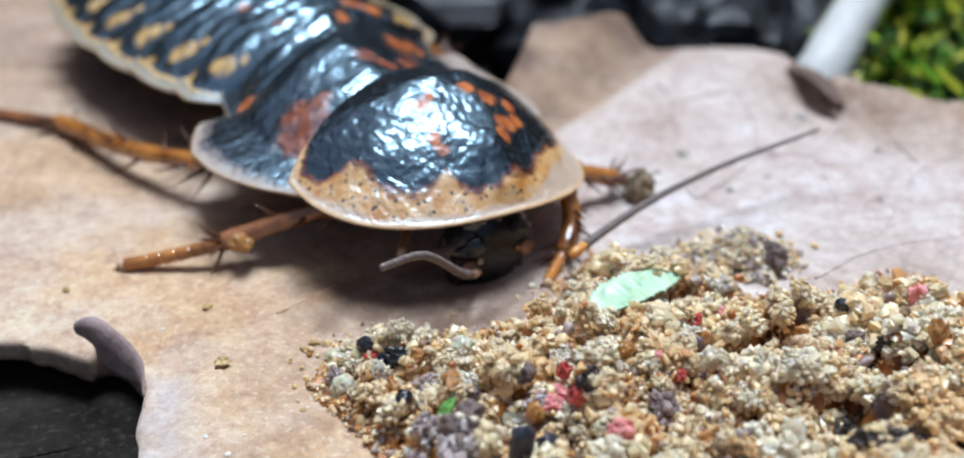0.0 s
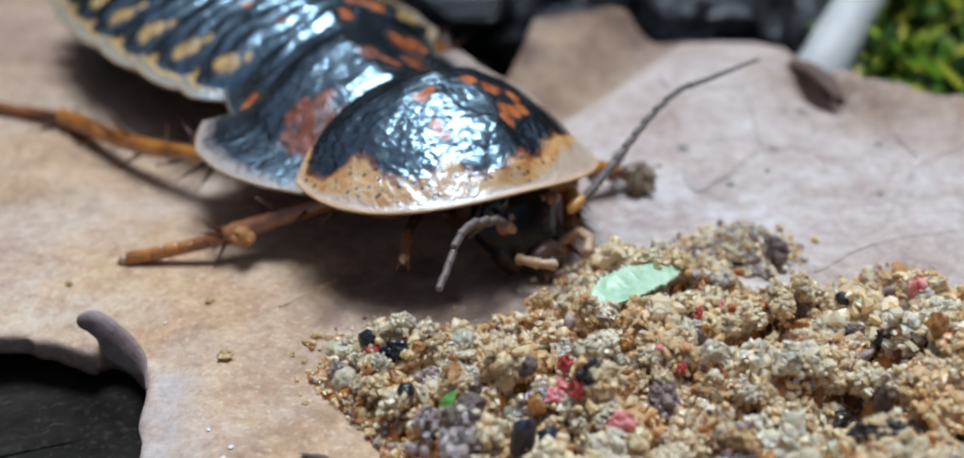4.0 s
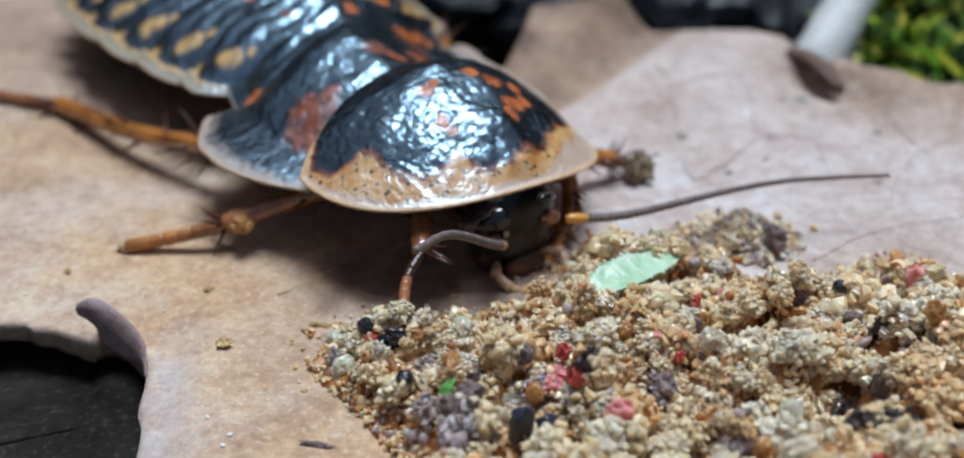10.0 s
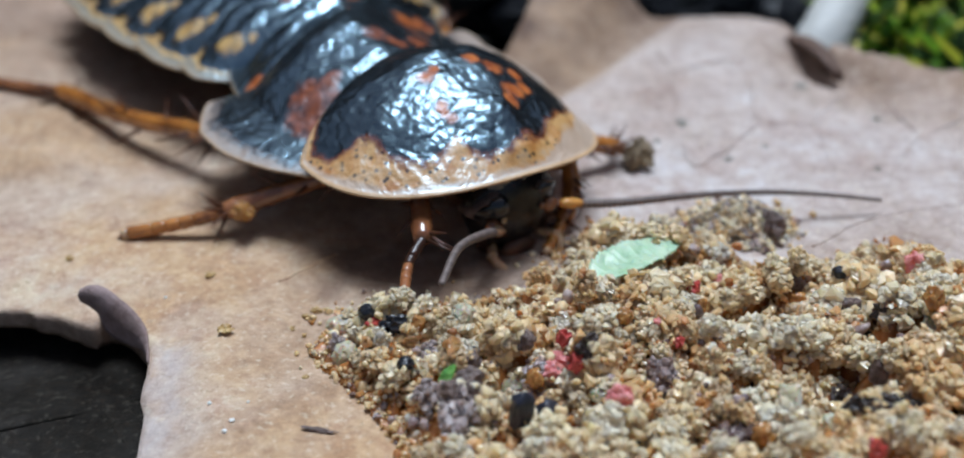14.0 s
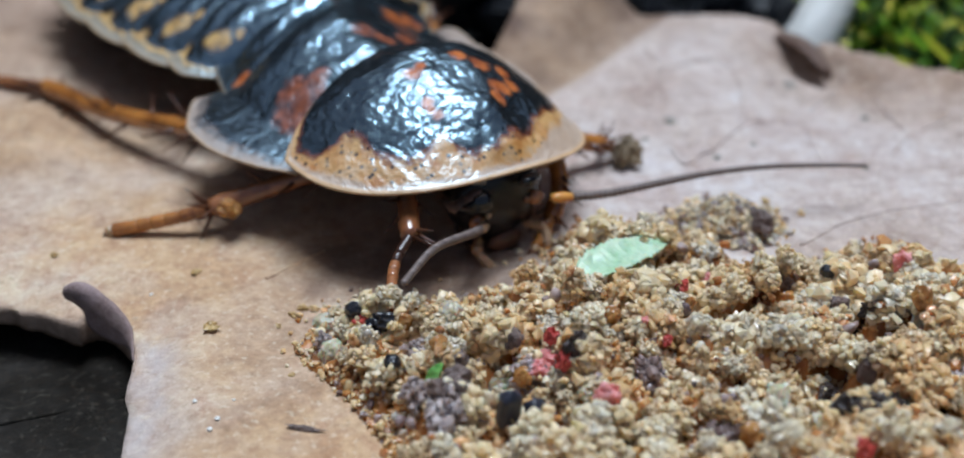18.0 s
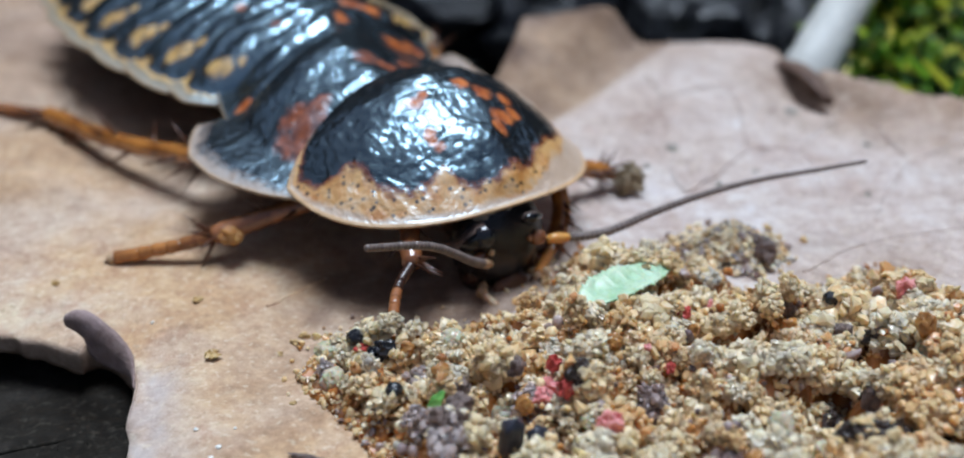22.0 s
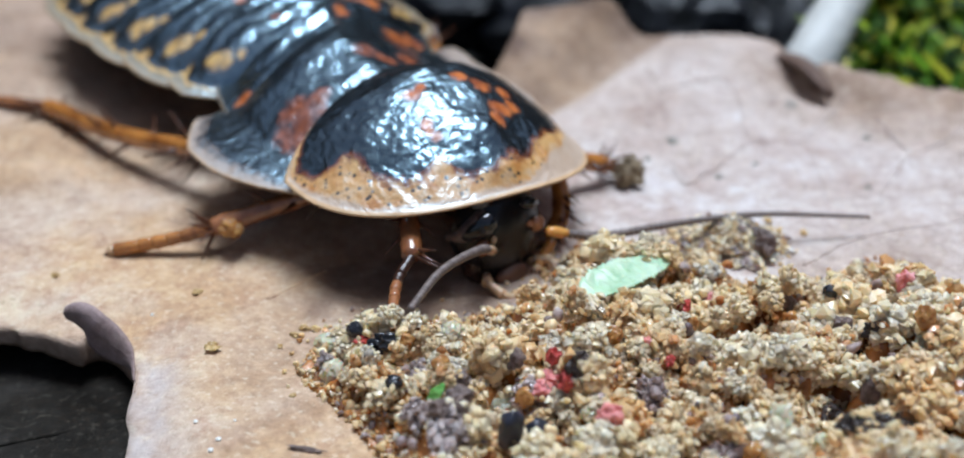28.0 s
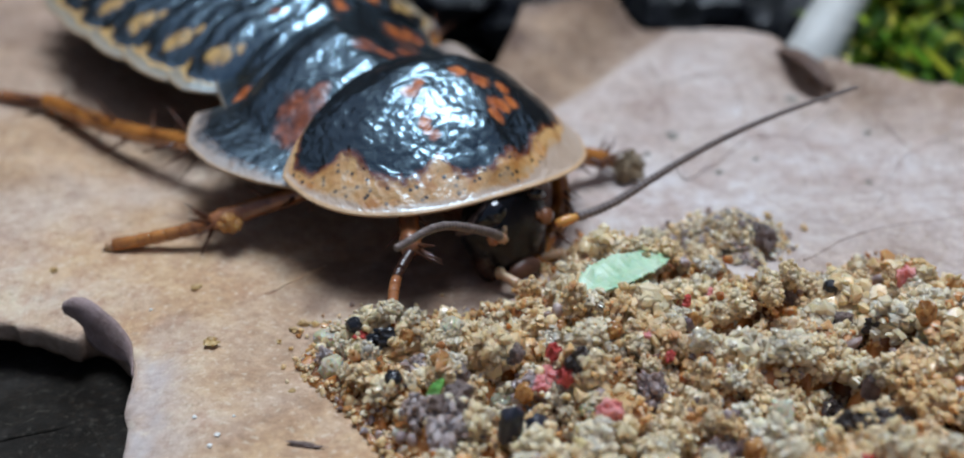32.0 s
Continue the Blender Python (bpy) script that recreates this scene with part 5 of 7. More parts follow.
pieces("pink_crumb", "chalky pink food crumb lying in the sand", "food crumb", M_PINK, 0.3, "pink crumbs", 3, [(3.44, -15.39, 1.71, 0.72, 0.6, 0.62), (3.02, -16.23, 1.94, 0.5, 0.45, 0.45), (5.68, -18.91, 2.63, 0.66, 0.52, 0.5), (7.6, -14.1, 2.93, 0.26, 0.22, 0.22), (20.52, -8.72, 2.76, 0.55, 0.42, 0.4), (11.34, -8.41, 1.55, 0.3, 0.24, 0.24)])
pieces("red_crumb", "dark red food crumb among the grains", "food crumb", M_RED, 0.35, "red crumbs", 13, [(-4.96, -11.68, 1.24, 0.34, 0.26, 0.3), (3.53, -15.03, 2.75, 0.28, 0.3, 0.5), (3.98, -17.01, 3.03, 0.4, 0.36, 0.42), (9.81, -10.57, 2.49, 0.3, 0.25, 0.25), (8.57, -14.96, 2.52, 0.25, 0.2, 0.2), (13.93, -0.52, -1.83, 0.4, 0.3, 0.3), (15.15, -22.47, 2.76, 0.45, 0.34, 0.34), (7.1, -1.0, 0.5, 0.32, 0.28, 0.3)])
pieces("quartz_grain", "milky translucent quartz grain in the heap", "grain", M_WHITE, 0.2, "quartz grains", 23, [(-6.67, -10.19, 0.15, 0.7, 0.5, 0.4), (-6.17, -13.21, 0.72, 0.62, 0.5, 0.55), (-0.84, -13.06, 2.76, 0.6, 0.45, 0.5), (1.32, -15.74, 0.65, 0.6, 0.4, 0.34), (12.38, -19.42, 3.0, 0.58, 0.35, 0.55), (14.15, -19.61, 1.71, 0.5, 0.35, 0.3), (20.26, -13.2, 2.0, 0.8, 0.55, 0.5), (12.32, -10.16, 1.14, 0.6, 0.2, 0.22), (4.84, -18.07, 2.05, 0.36, 0.3, 0.4)])
pieces("amber_grain", "glossy brownish amber grain of sand", "grain", M_AMBER, 0.2, "amber grains", 33, [(-2.87, -12.64, 1.84, 0.4, 0.34, 0.5), (4.0, -12.52, 2.47, 0.42, 0.36, 0.34), (6.24, -13.84, 3.14, 0.44, 0.38, 0.36), (-1.29, -16.07, 3.1, 0.38, 0.34, 0.42), (2.26, -16.53, 1.71, 0.44, 0.36, 0.42), (11.17, -20.88, 2.18, 0.6, 0.44, 0.44), (14.84, -10.28, 1.6, 0.42, 0.34, 0.4), (9.85, -12.02, 2.37, 0.46, 0.38, 0.36), (19.83, -13.55, 3.87, 0.55, 0.42, 0.4)])
pieces("mauve_clod", "dull mauve-brown clod in the sand", "clod", M_CLOD, 0.24, "mauve clods", 43, [(-0.48, -17.45, 2.45, 0.6, 0.5, 0.46), (-0.47, -18.65, 2.64, 0.62, 0.5, 0.48), (-1.23, -19.04, 3.06, 0.5, 0.42, 0.4), (-0.44, -16.18, 2.42, 0.46, 0.4, 0.44), (1.92, -14.9, 2.57, 0.5, 0.36, 0.34), (15.0, -9.31, 1.86, 0.46, 0.4, 0.36), (16.88, -11.55, 2.07, 0.5, 0.42, 0.44), (17.05, -16.14, 1.83, 0.7, 0.42, 0.34), (15.4, -1.8, 0.75, 0.7, 0.6, 0.6), (15.0, -1.3, 0.95, 0.45, 0.4, 0.4)])
pieces("dark_clod", "dark brown clod in a hollow of the sand", "clod", M_DARKCLOD, 0.35, "dark clods", 143, [(15.24, -20.25, 3.31, 0.8, 0.6, 0.5), (15.54, -16.18, 0.64, 0.55, 0.45, 0.4), (16.39, -19.69, 2.87, 0.6, 0.5, 0.4), (18.1, -12.37, 2.45, 0.5, 0.4, 0.34), (4.39, -16.68, 3.54, 0.6, 0.46, 0.5), (6.4, -3.2, 0.9, 0.5, 0.4, 0.4), (5.6, -4.0, 0.7, 0.45, 0.36, 0.36)])
# more dark clods added on the pit floors to darken them
for i, (x, y, a) in enumerate([(14.9, -17.5, 0.6), (15.8, -17.0, 0.75), (16.7, -17.3, 0.6), (17.5, -18.4, 0.65), (18.4, -18.7, 0.5), (18.2, -11.5, 0.6), (17.6, -11.8, 0.45), (4.6, -15.6, 0.5), (5.9, -20.5, 0.6), (6.5, -20.6, 0.4)]):
    piece("dark_clod", "dark brown clod in a hollow of the sand", "clod", x, y, heap_top(x, y) + 0.35, (a, a * 0.8, a * 0.7), M_DARKCLOD, 160 + i, (20 * i, 10, 70 * i), 0.35, "dark clods")
# two charred splinters upright in the front of the heap
def splinter(x, y, z, a, c, m, seed):
    """A short four-sided sliver, broken at both ends."""
    u = np.linspace(-1, 1, 9)
    th = np.linspace(0, 2 * np.pi, 16, endpoint=False)
    r = 1 / np.maximum(np.abs(np.cos(th)), np.abs(np.sin(th))) ** 0.75
    rng = np.random.default_rng(seed)
    w = np.interp(u, [-1, -0.97, -0.9, 0.9, 0.97, 1], [0.02, 0.6, 0.95, 0.92, 0.7, 0.02])[:, None] * r * (1 + rng.normal(0, 0.035, (9, 16))) * (1 + rng.normal(0, 0.05, 16))
    v = np.stack([a * w * np.cos(th), 0.75 * a * w * np.sin(th), c * (u[:, None] + 0.1 * np.cos(th + 1) * u[:, None] ** 4 + 0 * th)], 2)
    thing("splinter", "short dark charred splinter stuck in the sand", "splinter", at(x, y, z, *m), "charred splinters", me=mesh_from("splinter", v.reshape(-1, 3), grid_faces(9, 16, True), M_CHAR))


splinter(1.62, -19.4, 2.3, 0.48, 0.95, (6, 4, 25), 53)
splinter(2.7, -19.0, 1.8, 0.42, 0.6, (-30, 24, 50), 54)


def flake(label, outline, up, sag, material, m, thick=0.1):
    """A thin leaf scrap: a rounded strip along x with the half-widths of its outline."""
    n, k = len(outline), 9
    u, s = np.meshgrid(np.linspace(-1, 1, 14 * n), np.linspace(-1, 1, k), indexing="ij")
    half = np.interp(u, np.linspace(-1, 1, n), outline)
    half = half * (1 + 0.03 * np.sin(u * 23) + 0.05 * np.sin(u * 61) + 0.04 * np.sin(u * 97))
    x, y = u * up, s * half
    z = sag * (1 - u ** 2) + 0.16 * np.abs(s) ** 2 * half + 0.12 * fbm(x, y, 1.3, 3, 3.0)
    return thing("leaf_scrap", label, "leaf scrap", m, me=shell("leaf_scrap", np.stack([x, y, z], 2), material, thick))


flake("pale green oval leaf scrap lying on the sand", [0.2, 0.72, 0.95, 1.02, 1.0, 0.92, 0.78, 0.5, 0.15], 3.0, 0.25, M_GREEN, at(7.3, -8.2, 2.55, 6, 3, 39))
flake("tiny bright green leaf scrap in the sand", [0.05, 0.22, 0.26, 0.2, 0.05], 0.6, 0.02, M_GREENBIT, at(-1.48, -17.3, 2.45, 20, -50, 30), 0.06)

piece("food_clot", "yellow clot of food stuck to the ankle spurs", "food crumb", -12.45, -2.0, 1.7, (0.62, 0.5, 0.42), M_AMBER, 99, (0, 10, 20), 0.3, "food clots")

# crumbs lying on the leaf
for i, (x, y, s) in enumerate([(-12.1, -10.6, 0.36), (-13.7, -5.6, 0.24), (-8.4, -9.3, 0.2), (-8.0, -8.7, 0.24), (-21.2, -4.1, 0.22), (-9.0, -10.2, 0.14), (-7.9, -14.2, 0.14)]):
    piece("crumb", "yellowish-brown crumb on the dry leaf", "crumb", x, y, leaf_top(x, y) + s * 0.35, (s, s * 0.8, s * 0.6), M_BROWNBIT, i + 63, (0, 0, 60 * i), 0.4, "crumbs on the leaf", 3)
piece("crumb", "dark red-brown sliver lying on the leaf", "crumb", -6.9, -18.0, leaf_top(-6.9, -18.0) + 0.08, (0.75, 0.12, 0.1), M_CLOD, 71, (0, 0, -12), 0.3)
for i, (x, y, s) in enumerate([(-10.7, -17.3, 0.11), (-11.9, -16.0, 0.1), (-10.9, -18.0, 0.12), (-15.6, -7.4, 0.08), (-10.2, -16.0, 0.07)]):
    piece("white_speck", "white mineral speck on the leaf", "speck", x, y, leaf_top(x, y) + s * 0.5, (s, s, s * 0.7), M_SPECK, i + 73, (0, 0, 0), 0.2, "white specks")
for i, (x, y, s) in enumerate([(20.9, 17.5, 0.42), (12.4, 12.2, 0.4), (24.6, 12.6, 0.28), (14.6, 7.5, 0.25), (10.6, 9.8, 0.2), (17.0, 9.0, 0.16), (23.0, 6.0, 0.2)]):
    piece("dirt_fleck", "grey-green fleck of dirt on the leaf", "dirt", x, y, leaf_top(x, y) + 0.04, (s, s * 0.8, 0.1), M_DIRT, i + 83, (0, 0, 70 * i), 0.35, "dirt flecks")
# clotted food at the outstretched foot
for i, (x, y, z, s) in enumerate([(9.1, 6.4, 0.6, 0.75), (9.3, 7.1, 0.9, 0.6), (8.4, 6.9, 0.6, 0.5), (8.7, 6.0, 0.5, 0.45)]):
    piece("food_clot", "brown clot of food stuck by the foot", "food crumb", x, y, z, (s, s * 0.7, s * 0.8), M_CLOT, i + 93, (0, 20 * i, 50 * i), 0.45, "food clots", 3)



# ---- behind the leaf ----
def build_behind():
    rng = random.Random(12)
    rocks = [(-6, 44, -3, 9, 6, 6), (6, 46, -3, 8, 6, 6.5), (17, 39, -3.5, 7.5, 5, 5.5), (27, 37, -4, 6, 5, 5.5), (-20, 52, -4, 9, 7, 7), (36, 52, -4, 9, 7, 8), (48, 40, -5, 8, 7, 7), (12, 56, -4, 9, 7, 9), (-36, 60, -4, 10, 8, 8)]
    for i, (x, y, z, a, b, c) in enumerate(rocks):
        thing("stone", "rough black wet stone behind the leaf", "stone", at(x, y, z, 0, 0, rng.uniform(0, 360)), "stones behind the leaf", me=lump("stone", (a, b, c), M_ROCK, 3, 0.3, 1.4, i + 20))
    root = thing("root", "bleached whitish root leaning behind the leaf", "root")
    part("stem", tube("stem", smooth_line([(21.6, 22, -4), (24.4, 26.0, 0.2), (28.0, 30.5, 4.0), (32.0, 35, 8)], 40), np.linspace(2.05, 1.5, 40), M_ROOT, 22, 0.02, 3), root)
    # moss: leafy shoots on a cushion
    g = np.random.default_rng(8)
    n = 1150
    x = g.uniform(27, 52, n)
    y = g.uniform(22, 46, n)
    keep = (y > 22 + 0.1 * (40 - x) - 2 * np.sin(x * 0.6)) & (x > 27.5 + 0.16 * (y - 22))
    keep &= (np.hypot((x - 33.5) / 2.6, (y - 30.0) / 3.2) > 1) & (np.hypot((x - 40.0) / 2.6, (y - 32.0) / 3.6) > 1)
    keep &= fbm(x, y, 0.24, 2, 61.0) > -0.08
    x, y = x[keep], y[keep]
    z = -3.5 + 0.24 * (y - 22) + 1.5 * fbm(x, y, 0.17, 3, 6.0)
    vs, fs = [], []
    for a, b, c in zip(x, y, z):
        base = Vector((a, b, c))
        d = Vector((g.normal(0, 0.5), g.normal(-0.25, 0.45), 1)).normalized()
        hgt = g.uniform(1.2, 4.2)
        side = d.orthogonal().normalized()
        for k in range(7):
            q = base + d * hgt * (0.25 + 0.75 * k / 6)
            o = Matrix.Rotation(k * 2.4, 3, d) @ side
            tip = q + (o * 0.8 + d * 0.7).normalized() * g.uniform(1.4, 3.8)
            w = d.cross(o).normalized() * 0.4
            i0 = len(vs)
            vs += [tuple(q - w), tuple(q + w), tuple((q + tip) / 2 + w * 0.9 + o * 0.05), tuple(tip), tuple((q + tip) / 2 - w * 0.9 + o * 0.05)]
            fs += [[i0, i0 + 1, i0 + 2, i0 + 3, i0 + 4]]
    moss = thing("moss", "bright green moss cushion with yellowish shoots", "moss", kind="stuff")
    part("shoots", mesh_from("shoots", vs, fs, M_MOSS, False), moss)


build_behind()


# dark panels added out of view, to keep low sky off the glossy shell
def panel(name, x, y, wide, turn):
    u, v = np.meshgrid(np.linspace(-wide, wide, 60), np.linspace(-8, 75, 24), indexing="ij")
    dent = 0.6 * fbm(u, v, 0.08, 3, 71.0)
    tagged(new(name, shell(name, np.stack([u, dent, v], 2), M_SOIL, 3.0)), "added unseen dark panel that shuts out low sky", "wall", kind="structure").matrix_world = at(x, y, 0, 0, 0, turn)


panel("sky_block_north", 0, 82, 110, 0)
panel("sky_block_west", -95, 0, 85, 90)
panel("sky_block_east", 105, 0, 85, -90)


# ---- what moves ----
LEGS = [o for o in roach.children if o.name.split(".")[0] == "leg"]


def feeler(rods, length, keys):
    """Key a chain of rods along a soft line through four points, time by time."""
    rows = [[] for _ in rods]
    for t, pts in keys:
        q = smooth_line(pts, 80)
        s = np.concatenate([[0], np.cumsum(np.linalg.norm(np.diff(q, axis=0), axis=1))])
        n = len(rods)
        want = np.linspace(0, length, n + 1)
        last = (q[-1] - q[-2]) / max(s[-1] - s[-2], 1e-6)
        node = [np.array([np.interp(w, s, q[:, k]) for k in range(3)]) + last * max(0.0, w - s[-1]) for w in want]
        for i in range(n):
            turn = Vector(node[i + 1] - node[i]).to_track_quat("X", "Z").to_matrix().to_4x4()
            rows[i].append((t, Matrix.Translation(Vector(node[i]) * MM) @ turn))
    for rod_ob, r in zip(rods, rows):
        walk(rod_ob, r)


def motions():
    walk(roach, [
        (0.0, at(-2.83, 3.69, 0, 0, 0, -52.2)),
        (1.0, at(-2.83, 3.70, 0, 0, 0, -52.2)),
        (2.0, at(-2.80, 3.65, 0, 0, 0, -52.2)),
        (3.0, at(-2.77, 3.56, 0, 0, 0, -52.2)),
        (3.5, at(-2.76, 3.51, 0, 0, 0, -52.2)),
        (5.5, at(-2.24, 2.23, 0, 0, 0, -52.2)),
        (6.0, at(-2.23, 2.19, 0, 0, 0, -52.2)),
        (8.0, at(-2.20, 2.16, 0, 0, 0, -52.2)),
        (10.0, at(-2.20, 2.19, 0, 0, 0, -52.2)),
        (12.0, at(-2.22, 2.27, 0, 0, 0, -52.2)),
        (14.5, at(-2.22, 2.40, 0, 0, 0, -52.2)),
        (16.5, at(-2.20, 2.42, 0, 0, 0, -52.2)),
        (18.0, at(-2.19, 2.34, 0, 0, 0, -52.2)),
        (20.0, at(-2.19, 2.35, 0, 0, 0, -52.2)),
        (22.0, at(-2.21, 2.44, 0, 0, 0, -52.2)),
        (24.0, at(-2.22, 2.47, 0, 0, 0, -52.2)),
        (25.5, at(-2.22, 2.37, 0, 0, 0, -52.2)),
        (27.5, at(-2.22, 2.32, 0, 0, 0, -52.2)),
        (29.0, at(-2.21, 2.32, 0, 0, 0, -52.2)),
        (30.5, at(-2.19, 2.29, 0, 0, 0, -52.2)),
        (32.0, at(-2.20, 2.30, 0, 0, 0, -52.2)),
    ])
    rest = Vector((-2.25, 2.35, 0))
    for ob in LEGS:
        rows = []
        for t, x, y in ((0, -0.58, 1.34), (1, -0.58, 1.35), (2, -0.55, 1.30), (3, -0.52, 1.21), (3.5, -0.51, 1.16), (5.5, 0.01, -0.12), (6, 0.02, -0.16), (8, 0.05, -0.19), (10, 0.05, -0.16), (12, 0.03, -0.08), (14.5, 0.03, 0.05), (16.5, 0.05, 0.07), (18, 0.06, -0.01), (20, 0.06, 0.00), (22, 0.04, 0.09), (24, 0.03, 0.12), (25.5, 0.03, 0.02), (27.5, 0.03, -0.03), (29, 0.04, -0.03), (30.5, 0.06, -0.06), (32, 0.05, -0.05)):
            back = Matrix.Rotation(radians(52.2), 3, "Z") @ Vector((-x, -y, 0))
            tuck = at(-4.6, 3.2, 0.7, 0, 0, 0) if ob == fore_leg and t < 4 else Matrix()
            rows.append((t, Matrix.Translation(back * MM) @ tuck))
        walk(ob, rows)
    walk(shield, [
        (0.0, at(0.40, -0.19, 5.34, -5.7, 13.3, -0.9)),
        (0.5, at(0.33, -0.14, 5.26, -5.2, 13.1, -1.5)),
        (1.0, at(0.30, -0.17, 5.32, -5.4, 13.5, -1.1)),
        (1.5, at(0.35, -0.17, 5.26, -5.7, 13.0, -1.1)),
        (2.0, at(0.35, -0.19, 5.31, -5.2, 13.3, -1.4)),
        (2.5, at(0.32, -0.17, 5.33, -5.2, 13.5, -1.5)),
        (3.0, at(0.15, -0.11, 5.23, -5.4, 12.1, -1.5)),
        (3.5, at(0.80, -0.12, 5.36, -4.9, 5.3, -3.6)),
        (5.5, at(0.13, -0.05, 5.25, -6.5, 3.4, 0.8)),
        (6.0, at(-0.00, -0.00, 5.27, -6.1, 4.4, 0.7)),
        (6.5, at(0.03, -0.02, 5.23, -6.1, 4.4, 0.7)),
        (7.0, at(-0.05, -0.02, 5.31, -6.0, 4.9, 1.2)),
        (7.5, at(0.03, -0.03, 5.37, -5.3, 5.8, 0.6)),
        (8.0, at(-0.09, 0.02, 5.26, -5.6, 5.0, 0.7)),
        (8.5, at(-0.05, -0.01, 5.29, -5.3, 5.8, 0.5)),
        (9.0, at(-0.06, -0.01, 5.29, -5.3, 5.8, 0.5)),
        (9.5, at(-0.05, 0.01, 5.32, -5.3, 5.8, 0.5)),
        (10.0, at(-0.05, -0.00, 5.28, -5.0, 6.1, 0.6)),
        (10.5, at(-0.07, 0.00, 5.29, -5.3, 5.8, 0.6)),
        (11.0, at(-0.05, 0.00, 5.32, -5.0, 6.3, 0.5)),
        (11.5, at(-0.05, 0.00, 5.32, -5.0, 6.3, 0.5)),
        (12.0, at(-0.03, -0.01, 5.33, -4.9, 6.4, 0.1)),
        (12.5, at(0.04, -0.03, 5.36, -4.8, 6.7, -0.0)),
        (13.0, at(0.00, -0.00, 5.30, -4.8, 6.3, -0.0)),
        (13.5, at(0.02, -0.01, 5.33, -4.6, 6.9, -0.1)),
        (14.0, at(0.02, -0.02, 5.32, -4.6, 6.9, -0.1)),
        (14.5, at(0.00, -0.02, 5.33, -4.5, 6.9, -0.1)),
        (16.5, at(0.06, -0.06, 5.28, -4.5, 6.5, -0.8)),
        (17.0, at(0.01, -0.05, 5.30, -4.9, 6.8, -0.5)),
        (17.5, at(-0.01, -0.08, 5.28, -4.8, 6.5, -0.8)),
        (18.0, at(-0.04, -0.06, 5.31, -4.8, 6.5, -0.7)),
        (18.5, at(-0.02, -0.05, 5.25, -5.0, 6.4, -0.9)),
        (19.0, at(-0.09, -0.02, 5.25, -5.0, 6.1, -0.7)),
        (19.5, at(-0.05, -0.03, 5.22, -4.7, 6.6, -0.8)),
        (20.0, at(-0.16, -0.02, 5.37, -3.3, 9.8, -0.3)),
        (20.5, at(-0.04, -0.07, 5.46, -3.0, 10.7, -0.5)),
        (21.0, at(-0.14, -0.02, 5.38, -3.3, 9.6, -0.3)),
        (21.5, at(-0.10, -0.04, 5.43, -2.9, 10.2, -0.4)),
        (22.0, at(-0.07, -0.04, 5.38, -3.2, 9.9, -0.5)),
        (22.5, at(-0.08, -0.05, 5.36, -3.3, 9.7, -0.4)),
        (23.0, at(-0.08, -0.04, 5.35, -3.3, 9.6, -0.4)),
        (23.5, at(-0.11, -0.04, 5.42, -2.9, 10.2, -0.4)),
        (24.0, at(-0.01, -0.10, 5.44, -3.2, 10.0, -0.5)),
        (24.5, at(-0.03, -0.06, 5.39, -3.1, 10.0, -0.9)),
        (25.0, at(-0.08, -0.05, 5.45, -2.8, 10.1, -0.7)),
        (25.5, at(-0.11, -0.03, 5.24, -4.7, 5.7, -0.7)),
        (27.5, at(-0.10, -0.05, 5.25, -4.5, 6.2, -1.7)),
        (28.0, at(-0.05, -0.04, 5.27, -4.1, 6.8, -2.1)),
        (28.5, at(-0.11, -0.02, 5.23, -4.4, 6.2, -2.0)),
        (29.0, at(0.00, -0.11, 5.31, -4.1, 6.8, -2.1)),
        (29.5, at(-0.14, -0.03, 5.35, -3.6, 8.3, -2.0)),
        (30.0, at(-0.18, -0.02, 5.47, -1.9, 11.4, -0.9)),
        (30.5, at(-0.15, -0.02, 5.39, -2.0, 11.5, -1.6)),
        (31.0, at(-0.03, -0.10, 5.38, -2.3, 10.9, -1.6)),
        (31.5, at(-0.10, -0.04, 5.45, -2.2, 9.7, -1.8)),
        (32.0, at(-0.12, -0.05, 5.36, -2.5, 9.1, -2.4)),
    ])
